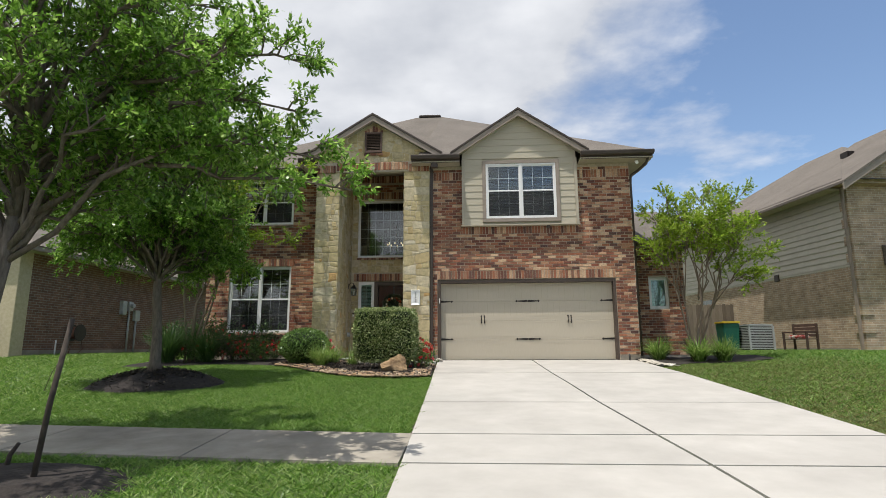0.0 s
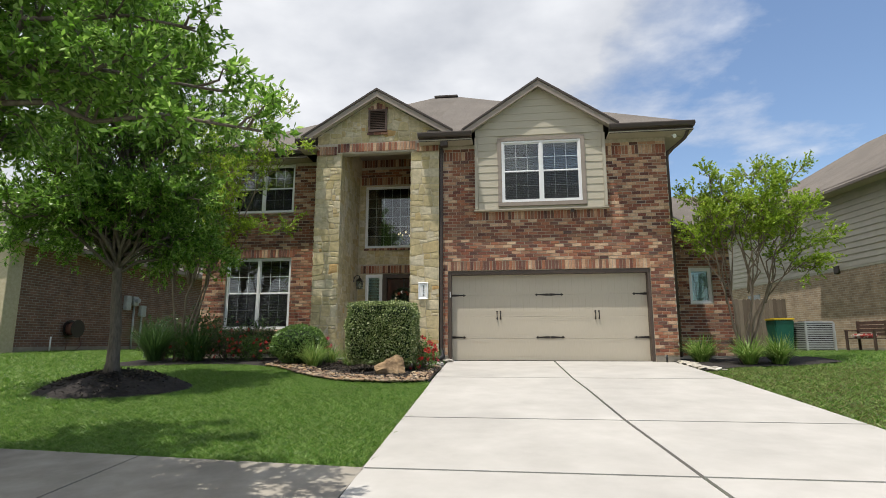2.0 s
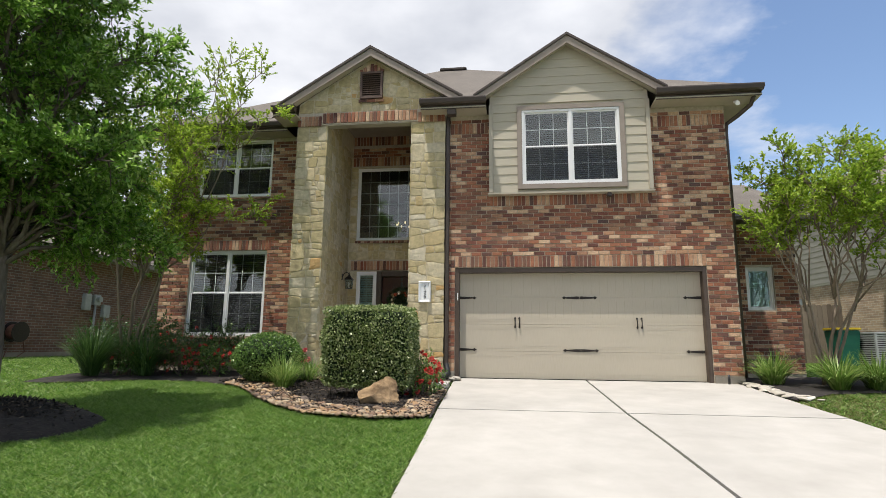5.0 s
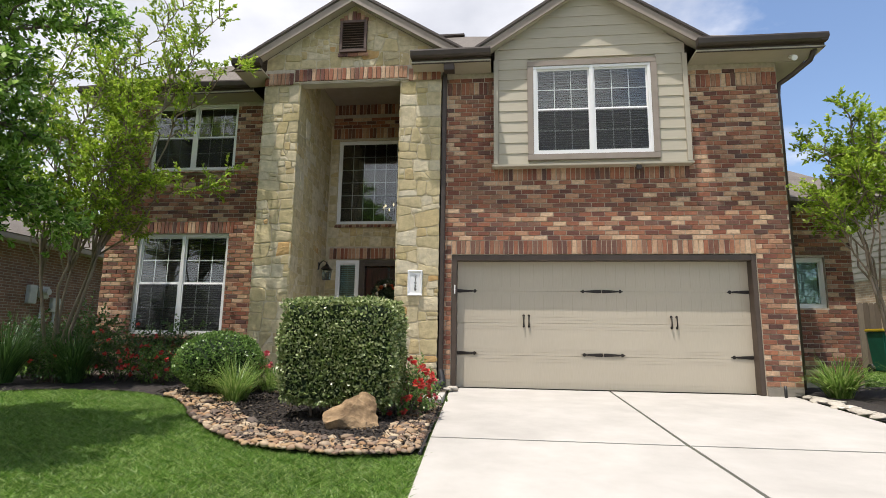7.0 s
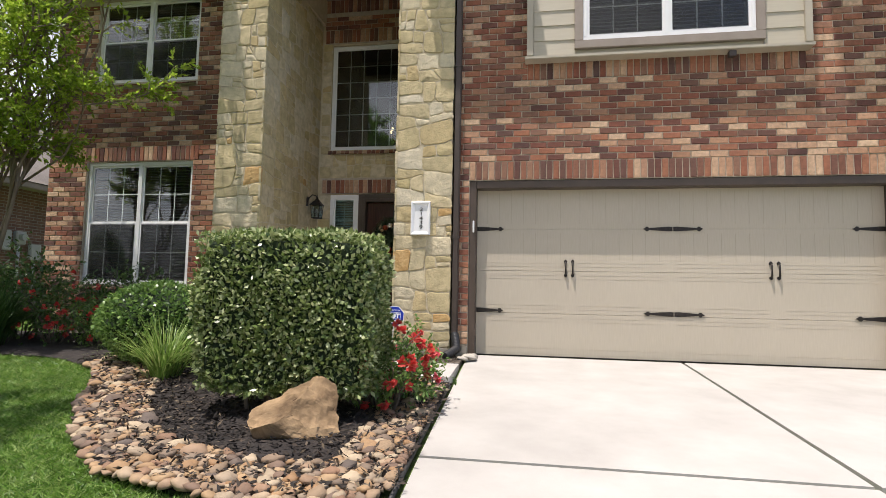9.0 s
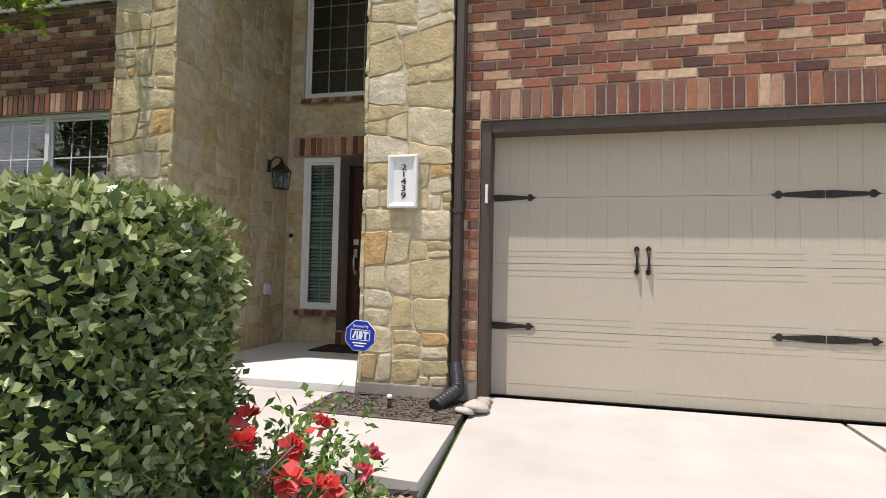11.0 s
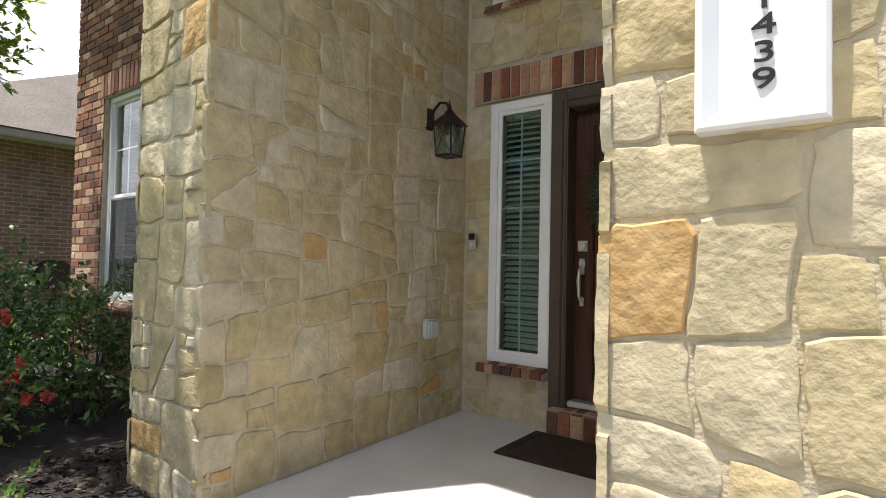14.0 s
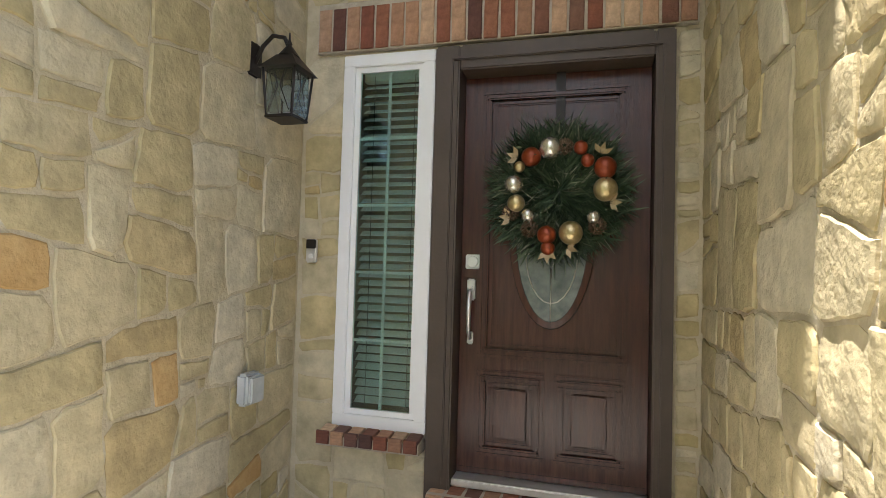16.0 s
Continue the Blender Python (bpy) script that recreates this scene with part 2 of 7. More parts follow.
def thing(name, label, category, group="", kind="", at=(0, 0, 0)):
    ob = new(name)
    ob.location = at
    ob.empty_display_size = 0.2
    return tagged(ob, label, category, group, kind)


def wall_with_holes(x0, x1, y0, y1, z0, z1, holes, bm=None):
    """A wall slab along x with rectangular openings (x0, x1, z0, z1) through it."""
    bm = bm or bmesh.new()
    xs = sorted({x0, x1, *[v for h in holes for v in h[:2]]})
    zs = sorted({z0, z1, *[v for h in holes for v in h[2:]]})
    inside = lambda x, z: any(h[0] < x < h[1] and h[2] < z < h[3] for h in holes)
    for a, b in zip(xs, xs[1:]):
        run = None
        for c, d in zip(zs, zs[1:]):
            if inside((a + b) / 2, (c + d) / 2):
                if run:
                    box(a, b, y0, y1, run[0], run[1], bm=bm)
                run = None
            else:
                run = (run[0], d) if run else (c, d)
        if run:
            box(a, b, y0, y1, run[0], run[1], bm=bm)
    return bm


# ---- ground ----
def lerp(x, xs, ys):
    return float(np.interp(x, xs, ys))


def smooth(a, b, x):
    t = min(1, max(0, (x - a) / (b - a)))
    return t * t * (3 - 2 * t)


def drive_z(y):
    return lerp(y, [-40, -6.5, -6, 0, 6.1, 11.5, 15.2, 30], [-1.45, -1.45, -1.42, -1.0, -0.54, -0.165, 0.0, 0.0])


def ground_z(x, y):
    side = max(smooth(5.5, 9.5, x), smooth(-8.0, -12.0, x)) * smooth(9, 17, y)
    z = drive_z(y) + 0.2 * side
    return z


def left_edge(y):
    return lerp(y, [-8, -5, 0, 4.9, 10, 15.3], [-2.6, -1.0, -0.6, -0.69, -0.86, -1.1])


def right_edge(y):
    return lerp(y, [-8, -5, 0, 4.9, 12, 15.3], [6.2, 4.6, 4.25, 4.14, 4.08, 4.2])


def lie(x, y, up=0.0):
    return Vector((x, y, ground_z(x, y) + up))


# the ground is one sheet out to the horizon
def grid_lines(lo, hi, step, far):
    v = [-far, -400, -120, -60, -35]
    v = [a for a in v if a < lo] + list(np.arange(lo, hi + 1e-6, step))
    return v + [a for a in (45, 80, 160, 400, far) if a > hi]


gx, gy = grid_lines(-22, 22, 0.5, 3000), grid_lines(-20, 34, 0.5, 3000)
gverts = [(x, y, ground_z(x, min(y, 40)) - 0.03) for y in gy for x in gx]
gfaces = [(j * len(gx) + i, j * len(gx) + i + 1, (j + 1) * len(gx) + i + 1, (j + 1) * len(gx) + i) for j in range(len(gy) - 1) for i in range(len(gx) - 1)]
ground = raw("ground", gverts, gfaces, M["soil"])
tagged(ground, "grassy soil of a suburban front yard", "ground", kind="structure")

driveway = thing("driveway", "pale concrete driveway in jointed slabs", "driveway", kind="structure")
JOINTS = [-6.0, -2.6, 0.9, 4.95, 6.03, 8.0, 11.48, 15.24]


def centre_line(y):
    return lerp(y, [-6, 4, 5, 6, 8, 10.1, 11.5, 15.3], [2.4, 2.0, 1.93, 1.83, 1.67, 1.57, 1.48, 1.46])


def slab(a, b, fl, fr, gap, name, material, parent):
    bm = bmesh.new()
    ys = np.linspace(a + gap, b - gap, 8)
    tops = []
    for y in ys:
        z = drive_z(y)
        tops.append([bm.verts.new((fl(y) + gap, y, z)), bm.verts.new((fr(y) - gap, y, z)), bm.verts.new((fl(y) + gap, y, z - 0.1)), bm.verts.new((fr(y) - gap, y, z - 0.1))])
    for p, q in zip(tops, tops[1:]):
        bm.faces.new((p[0], p[1], q[1], q[0])), bm.faces.new((p[2], p[0], q[0], q[2])), bm.faces.new((p[1], p[3], q[3], q[1]))
    bm.faces.new((tops[0][2], tops[0][3], tops[0][1], tops[0][0])), bm.faces.new((tops[-1][0], tops[-1][1], tops[-1][3], tops[-1][2]))
    return part(name, bm, material, parent)


for a, b in zip(JOINTS, JOINTS[1:]):
    slab(a, b, left_edge, centre_line, 0.018, "slab", M["concrete"], driveway)
    slab(a, b, centre_line, right_edge, 0.018, "slab", M["concrete"], driveway)
slab(JOINTS[0], JOINTS[-1], lambda y: left_edge(y) - 0.025, lambda y: right_edge(y) + 0.01, 0.0, "joint_filler", M["joint"], driveway).location.z = -0.03

pavement = thing("pavement", "weathered grey concrete sidewalk in slabs", "sidewalk", kind="structure")


def walk_far(x):
    return lerp(x, [-30, -5.6, -0.7], [8.0, 6.42, 6.04])


def paved(name, x0, x1, parent, material):
    bm = bmesh.new()
    rows = []
    for x in np.linspace(x0 + 0.008, x1 - 0.008, 5):
        far = walk_far(x)
        rows.append([bm.verts.new((x, y, drive_z(y) + dz)) for y in (far - 1.1, far) for dz in (0.0, -0.1)])
    for p, q in zip(rows, rows[1:]):
        bm.faces.new((p[0], q[0], q[2], p[2])), bm.faces.new((p[1], q[1], q[0], p[0])), bm.faces.new((p[2], q[2], q[3], p[3]))
    bm.faces.new((rows[0][0], rows[0][2], rows[0][3], rows[0][1])), bm.faces.new((rows[-1][2], rows[-1][0], rows[-1][1], rows[-1][3]))
    return part(name, bm, material, parent)


edges = [-0.692, -2.72, -4.6, -6.5, -8.4, -10.3, -12.2, -14.1]
for a, b in zip(edges, edges[1:]):
    paved("slab", b, a, pavement, M["old_concrete"])

road = part("road", prism([(-200, -40), (200, -40), (200, -6.3), (-200, -6.3)], "z", -1.52, -1.44), M["old_concrete"])
tagged(road, "grey concrete residential street", "road", kind="structure")

# ---- house shell ----
EAVE = 5.45
wall_garage = part("wall_garage", wall_with_holes(-1.28, 4.31, 15.11, 15.29, -0.1, EAVE, [(-1.08, 3.77, -0.2, 2.19), (0.30, 2.25, 3.86, 5.44)]), M["mortar"])
tagged(wall_garage, "mixed red and tan brick wall over the garage", "brick wall", kind="structure")
wall_side = part("wall_side", box(4.13, 4.30, 15.30, 27, -0.1, EAVE), M["mortar"])
tagged(wall_side, "brick side wall of the house", "brick wall", kind="structure")
LW, LU = (-7.36, -5.50, 0.80, 2.74), (-7.30, -5.50, 4.03, 5.42)
wall_left = part("wall_left", wall_with_holes(-8.06, -4.56, 15.91, 16.1, -0.1, EAVE, [LW, LU]), M["mortar"])
tagged(wall_left, "mixed red and tan brick front wall with windows", "brick wall", kind="structure")
wall_left_side = part("wall_left_side", box(-8.06, -7.9, 16.11, 27, -0.1, EAVE), M["mortar"])
tagged(wall_left_side, "brick side wall beside the neighbour", "brick wall", kind="structure")
RW = (5.22, 5.80, 1.46, 2.42)
wall_right = part("wall_right", wall_with_holes(4.31, 6.28, 17.01, 17.2, -0.1, 3.4, [RW]), M["mortar"])
tagged(wall_right, "dark red brick wall of the side wing", "brick wall", kind="structure")
wall_back = part("wall_back", box(-8.06, 6.28, 27.01, 27.2, -0.1, EAVE), M["mortar"])
tagged(wall_back, "plain rear wall of the house", "wall", kind="structure")
wall_wing = part("wall_wing", box(6.1, 6.28, 17.21, 27, -0.1, 3.4), M["mortar"])
tagged(wall_wing, "brick side wall of the low wing", "brick wall", kind="structure")
# porch walls: backing slabs for the stones
PW = (-3.80, -2.20, 3.19, 5.06)
SL = (-3.74, -3.24, 0.48, 2.40)
DOOR = (-3.24, -2.11, 0.06, 2.41)
wall_porch_back = part("wall_porch_back", wall_with_holes(-4.2, -1.8, 17.22, 17.42, -0.1, 5.95, [PW, SL, DOOR]), M["stone_mortar"])
tagged(wall_porch_back, "pale limestone wall around the front door", "stone wall", kind="structure")
wall_porch_left = part("wall_porch_left", prism([(-4.54, 15.02), (-3.88, 15.02), (-3.99, 17.22), (-4.54, 17.22)], "z", -0.1, 5.42), M["stone_mortar"])
tagged(wall_porch_left, "cream and buff limestone pier and porch side wall", "stone wall", kind="structure")
wall_porch_right = part("wall_porch_right", prism([(-2.02, 15.02), (-1.30, 15.02), (-1.30, 17.22), (-1.99, 17.22)], "z", -0.1, 5.42), M["stone_mortar"])
tagged(wall_porch_right, "cream and buff limestone pier beside the garage", "stone wall", kind="structure")
GX, GTOP = -2.92, 6.835
wall_gable = part("wall_gable", prism([(-4.54, 5.422), (-1.30, 5.422), (-1.30, 5.83), (GX, GTOP), (-4.54, 5.83)], "y", 15.02, 15.2), M["stone_mortar"])
tagged(wall_gable, "limestone gable over the porch", "stone wall", kind="structure")
part("upper_wall", box(-4.54, -3.93, 15.21, 17.215, 5.422, 5.95), M["stone_mortar"], wall_porch_left)
part("upper_wall", box(-2.01, -1.30, 15.21, 17.215, 5.422, 5.95), M["stone_mortar"], wall_porch_right)
ceiling = part("ceiling", box(-3.925, -2.015, 15.205, 17.215, 5.88, 5.94), M["rake"])
tagged(ceiling, "taupe painted porch ceiling", "ceiling", kind="structure")

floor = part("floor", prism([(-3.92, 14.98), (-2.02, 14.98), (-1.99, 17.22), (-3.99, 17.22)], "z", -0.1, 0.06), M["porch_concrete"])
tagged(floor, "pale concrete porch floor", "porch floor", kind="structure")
walkway = part("walkway", prism([(-3.25, 14.97), (-2.22, 14.97), (-2.20, 14.35), (-1.075, 14.33), (-1.03, 13.35), (-2.7, 13.5), (-3.2, 14.0)], "z", -0.16, 0.0), M["concrete"])
tagged(walkway, "pale concrete walkway to the porch", "walkway", kind="structure")

# roofs
roof_main = thing("roof", "grey-brown asphalt shingle hip roof", "roof", kind="structure")
E0 = 5.62
R = 9.25
RB = E0 + 0.48 * (R - E0) / 5.68   # height of the slope where the bay's gable meets it
verts = [(-8.6, 15.35, E0), (-1.6, 15.35, E0), (-1.6, 14.62, E0), (4.86, 14.62, E0), (4.86, 27.6, E0), (-8.6, 27.6, E0), (-2.2, 20.3, R), (-1.25, 20.3, R), (-0.44, 14.62, E0), (-0.44, 15.1, RB), (2.92, 15.1, RB), (2.92, 14.62, E0)]
raw("shingles", verts, [(0, 1, 7, 6), (2, 8, 9, 7), (9, 10, 7), (10, 11, 3, 7), (1, 2, 7), (3, 4, 7), (4, 5, 6, 7), (5, 0, 6)], M["shingle"], roof_main)
part("ridge_cap", box(-2.15, -1.3, 20.2, 20.4, R - 0.02, R + 0.06, 0.02), M["fascia"], roof_main)


def gable(cx, half, apex, eave_z, y0, y1, parent):
    """Two roof slopes with rake boards along the front edge."""
    t = 0.11
    rise = apex - eave_z
    for s in (-1, 1):
        bm = prism([(cx, apex), (cx + s * half, eave_z), (cx + s * half, eave_z + 0.06), (cx, apex + 0.06)], "y", y0, y1)
        part("slope", bm, M["shingle"], parent)
        k = math.hypot(half, rise)
        ux, uz = half / k, rise / k
        bm = prism([(cx, apex - 0.004), (cx + s * half, eave_z - 0.004), (cx + s * half, eave_z - 0.15), (cx, apex - 0.17)], "y", y0 + 0.012, y0 + 0.04)
        part("rake_board", bm, M["rake"], parent)
        bm = prism([(cx, apex + 0.064), (cx + s * (half + 0.03), eave_z + 0.045), (cx + s * (half + 0.03), eave_z + 0.0), (cx, apex + 0.01)], "y", y0 - 0.015, y0 + 0.01)
        part("drip_edge", bm, M["fascia"], parent)
        bm = prism([(cx, apex - 0.10), (cx + s * half, eave_z - 0.10), (cx + s * half, eave_z - 0.12), (cx, apex - 0.12)], "y", y0 + 0.04, 15.02)
        part("soffit", bm, M["trim_taupe"], parent)


porch_roof = thing("gable_roof", "shingled gable over the stone porch with taupe rake boards", "gable roof", kind="structure")
gable(GX, 1.98, 6.96, 5.74, 14.79, 18.2, porch_roof)
bay_roof = thing("gable_roof", "shingled gable over the siding bay with taupe rake boards", "gable roof", kind="structure")
gable(1.24, 1.90, 6.98, 5.72, 14.76, 18.2, bay_roof)


def eave_run(x0, x1, y0, y1, group_parent):
    """A soffit box with a dark gutter along its front."""
    part("soffit", box(x0, x1, y0 + 0.1, y1, 5.44, 5.465), M["trim_taupe"], group_parent)
    prof = [(y0 - 0.025, 5.625), (y0 - 0.028, 5.60), (y0 - 0.01, 5.53), (y0 + 0.02, 5.505), (y0 + 0.10, 5.505), (y0 + 0.10, 5.625)]
    part("gutter", prism(prof, "x", x0, x1), M["fascia"], group_parent)
    part("fascia_board", box(x0 + 0.01, x1 - 0.01, y0 + 0.104, y0 + 0.13, 5.43, 5.615), M["fascia"], group_parent)


eaves = thing("eaves", "dark brown gutters and taupe soffits", "eaves", kind="structure")
eave_run(-1.78, -0.42, 14.55, 15.1, eaves)
eave_run(2.90, 4.86, 14.55, 15.1, eaves)
eave_run(-4.98, -4.46, 14.55, 15.3, eaves)
eave_run(-8.6, -4.99, 15.35, 15.9, eaves)
part("gutter", prism([(4.88, 5.62), (4.88, 5.56), (4.84, 5.50), (4.76, 5.50), (4.76, 5.62)], "y", 14.55, 27.4), M["fascia"], eaves)
part("soffit", box(4.31, 4.76, 15.12, 27.4, 5.44, 5.465), M["trim_taupe"], eaves)

wing_roof = part("wing_roof", prism([(16.6, 3.42), (16.6, 3.50), (20.5, 5.3), (26, 5.3), (26, 3.4)], "x", 4.32, 6.75), M["shingle"])
tagged(wing_roof, "low shingle roof of the side wing", "roof", kind="structure")

# bay with lap siding
bay = thing("bay", "taupe lap-siding bay over the garage", "bay window", kind="structure")
bm = wall_with_holes(-0.36, 2.83, 14.98, 15.105, 3.70, 5.6, [(0.30, 2.25, 3.86, 5.44)])
part("backing", bm, M["siding"], bay)
part("gable_backing", prism([(-0.36, 5.602), (2.83, 5.602), (2.83, 5.79), (1.24, 6.855), (-0.36, 5.79)], "y", 14.98, 15.15), M["siding"], bay)
part("base_trim", box(-0.40, 2.87, 14.93, 15.10, 3.66, 3.70, 0.006), M["trim_taupe"], bay)


def siding_board(x0, x1, z, h):
    bm = bmesh.new()
    a, b = 14.953, 14.975
    run = max(0.0, min(0.5 * (x1 - x0) - 0.03, h / 0.663)) if z + h > 5.75 else 0.0
    lo = [(x0, a, z), (x1, a, z), (x1, b, z), (x0, b, z)]
    hi = [(x0 + run, b - 0.010, z + h), (x1 - run, b - 0.010, z + h), (x1 - run, b, z + h), (x0 + run, b, z + h)]
    v = [bm.verts.new(p) for p in lo + hi]
    for f in ((0, 1, 5, 4), (1, 2, 6, 5), (2, 3, 7, 6), (3, 0, 4, 7), (3, 2, 1, 0), (4, 5, 6, 7)):
        bm.faces.new([v[i] for i in f])
    return bm


z = 3.70
while z < 6.72:
    h = min(0.19, 6.83 - z)
    half = min(1.53, max(0.05, (6.86 - z) / 0.663))
    spans = [(1.24 - half, 1.24 + half)]
    if z + h > 3.80 and z < 5.50:
        spans = [(1.24 - half, 0.21), (2.34, 1.24 + half)]
    for a, b in spans:
        if b - a > 0.06:
            part("board", siding_board(a, b, z, h + 0.012), M["siding"], bay)
    z += 0.19
for x in (-0.375, 2.765):
    part("corner_trim", box(x, x + 0.08, 14.925, 15.1, 3.70, 5.58, 0.004), M["trim_taupe"], bay)
TRIM_D = [(0.20, 2.35, 3.76, 3.86), (0.20, 2.35, 5.44, 5.53), (0.20, 0.30, 3.86, 5.44), (2.25, 2.35, 3.86, 5.44)]
for a, b, c, d in TRIM_D:
    part("window_casing", box(a, b, 14.92, 14.99, c, d, 0.004), M["rake"], bay)

# garage door
garage_door = thing("garage_door", "tan panelled sectional garage door with black strap hinges", "garage door", at=(1.35, 15.3, 0))
gd = lambda name, bm, m, parent=garage_door, label="": part(name, bm, m, parent, label, None)


def local(bm, o):
    bmesh.ops.translate(bm, verts=bm.verts, vec=-Vector(o))
    return bm


GO = (1.35, 15.3, 0)
ZS = [0.005, 0.535, 1.065, 1.595, 2.125]
for a, b in zip(ZS, ZS[1:]):
    gd("section", local(box(-1.0, 3.70, 15.30, 15.345, a + 0.001, b - 0.001, 0.0018), GO), M["garage"])
frame_garage = thing("garage_door_frame", "dark brown painted garage door frame", "door frame", kind="structure")
part("jamb", box(-1.078, -0.995, 15.12, 15.30, 0.0, 2.185, 0.006), M["door_trim"], frame_garage)
part("jamb", box(3.695, 3.768, 15.12, 15.30, 0.0, 2.185, 0.006), M["door_trim"], frame_garage)
part("head", box(-0.993, 3.693, 15.12, 15.30, 2.092, 2.185, 0.006), M["door_trim"], frame_garage)
part("sensor", box(-1.036, -1.014, 15.095, 15.118, 1.53, 1.68, 0.005), M["white_paint"], frame_garage, "small white door sensor")

# pressed lines of the garage door: four carriage-house leaves in two wide panels
LEAVES = [(-0.93, 0.11), (0.23, 1.29), (1.41, 2.47), (2.59, 3.63)]
for za, zb in zip(ZS, ZS[1:]):
    for xa, xb in LEAVES:
        for zz in (za + 0.055, za + 0.10, zb - 0.10, zb - 0.055):
            if zz > 2.0 or zz < 0.1:
                continue
            gd("ridge", local(box(xa + 0.02, xb - 0.02, 15.2985, 15.3005, zz, zz + 0.006, 0.0008), GO), M["garage"])
# board grooves: thin raised strips, their shade given by a darker colour
for xa, xb in LEAVES:
    for k in range(7):
        x = xa + 0.06 + k * (xb - xa - 0.12) / 6
        for za, zb in ((1.66, 2.06), (1.20, 1.54)):
            gd("board_line", local(box(x - 0.0035, x + 0.0035, 15.2985, 15.3005, za, zb), GO), M["groove_shade"])
gd("weather_seal", local(box(-0.99, 3.69, 15.295, 15.335, -0.0, 0.012), GO), M["black_iron"])


def strap(length):
    """A strap hinge with a spear tip, pointing along +x."""
    pts = [(0, -0.026), (0.05, -0.028), (length * 0.72, -0.014), (length - 0.075, -0.010), (length - 0.062, -0.028), (length - 0.04, -0.028), (length - 0.028, -0.012), (length, 0.0)]
    pts = pts + [(u, -v) for u, v in reversed(pts[:-1])]
    bm = prism(pts, "y", -0.010, 0.0)
    for u in (0.03, length * 0.5):
        bmesh.ops.create_uvsphere(bm, u_segments=8, v_segments=5, radius=0.008, matrix=Matrix.Translation((u, -0.011, 0)))
    return mesh_of("strap_hinge", bm, M["black_iron"])


strap_me = strap(0.345)
for z in (0.562, 1.595):
    for x, s in ((-0.995, 1), (1.383, -1), (1.393, 1), (3.695, -1)):
        o = shared("strap_hinge", strap_me, garage_door, Matrix.Translation((x - 1.35, -0.001, z)) @ Matrix.Diagonal((s, 1, 1, 1)))


def pull():
    bm = bmesh.new()
    tube([(0, -0.006, 0.12), (0, -0.035, 0.09), (0, -0.04, 0.0), (0, -0.035, -0.09), (0, -0.006, -0.12)], [0.009, 0.012, 0.009, 0.012, 0.009], 8, bm)
    for s in (-1, 1):
        prism([(-0.012, s * 0.10), (0.012, s * 0.10), (0.022, s * 0.125), (0.012, s * 0.15), (0, s * 0.165), (-0.012, s * 0.15), (-0.022, s * 0.125)], "y", -0.010, 0.0, bm)
    return mesh_of("pull_handle", bm, M["black_iron"])


pull_me = pull()
for x in (0.115, 0.20, 2.475, 2.56):
    shared("pull_handle", pull_me, garage_door, Matrix.Translation((x - 1.35, -0.001, 1.10)) @ Matrix.Diagonal((1, 1, 0.68, 1)))

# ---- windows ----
# added plain surfaces close the rooms; their dark colour stands for missing daylight
room_shade = part("room_lining", box(-7.95, -4.7, 18.4, 18.5, 0, 5.4), M["room_shade"])
tagged(room_shade, "plain wall behind the windows, coloured dark as an unlit room", "wall", kind="structure")
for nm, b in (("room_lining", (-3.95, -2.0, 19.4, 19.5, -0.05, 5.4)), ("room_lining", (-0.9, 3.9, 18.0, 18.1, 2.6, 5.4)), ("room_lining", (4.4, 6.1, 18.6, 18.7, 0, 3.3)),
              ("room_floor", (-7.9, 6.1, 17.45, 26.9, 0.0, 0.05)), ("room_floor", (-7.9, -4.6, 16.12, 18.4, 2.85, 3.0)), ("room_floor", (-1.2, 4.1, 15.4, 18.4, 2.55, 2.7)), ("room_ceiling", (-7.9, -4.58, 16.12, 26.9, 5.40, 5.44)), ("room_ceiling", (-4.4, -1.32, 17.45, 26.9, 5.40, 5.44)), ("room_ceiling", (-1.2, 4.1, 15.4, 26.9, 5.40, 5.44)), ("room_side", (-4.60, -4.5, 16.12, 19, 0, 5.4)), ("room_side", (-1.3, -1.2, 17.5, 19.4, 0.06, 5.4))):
    tagged(part(nm, box(*b), M["room_shade"]), "plain interior surface, coloured dark as an unlit room", "interior wall", kind="structure")


def bars(x0, x1, z0, z1, w, y0, y1, bevel=0.0):
    bm = bmesh.new()
    box(x0, x1, y0, y1, z0, z0 + w, bevel, bm), box(x0, x1, y0, y1, z1 - w, z1, bevel, bm)
    box(x0, x0 + w, y0, y1, z0 + w, z1 - w, bevel, bm), box(x1 - w, x1, y0, y1, z0 + w, z1 - w, bevel, bm)
    return bm


def muntins(x0, x1, z0, z1, cols, rows, w, y0, y1, parent, material):
    for i in range(1, cols):
        x = x0 + (x1 - x0) * i / cols
        part("muntin", box(x - w / 2, x + w / 2, y0, y1, z0, z1), material, parent)
    for j in range(1, rows):
        z = z0 + (z1 - z0) * j / rows
        part("muntin", box(x0, x1, y0 + 0.001, y1 - 0.001, z - w / 2, z + w / 2), material, parent)


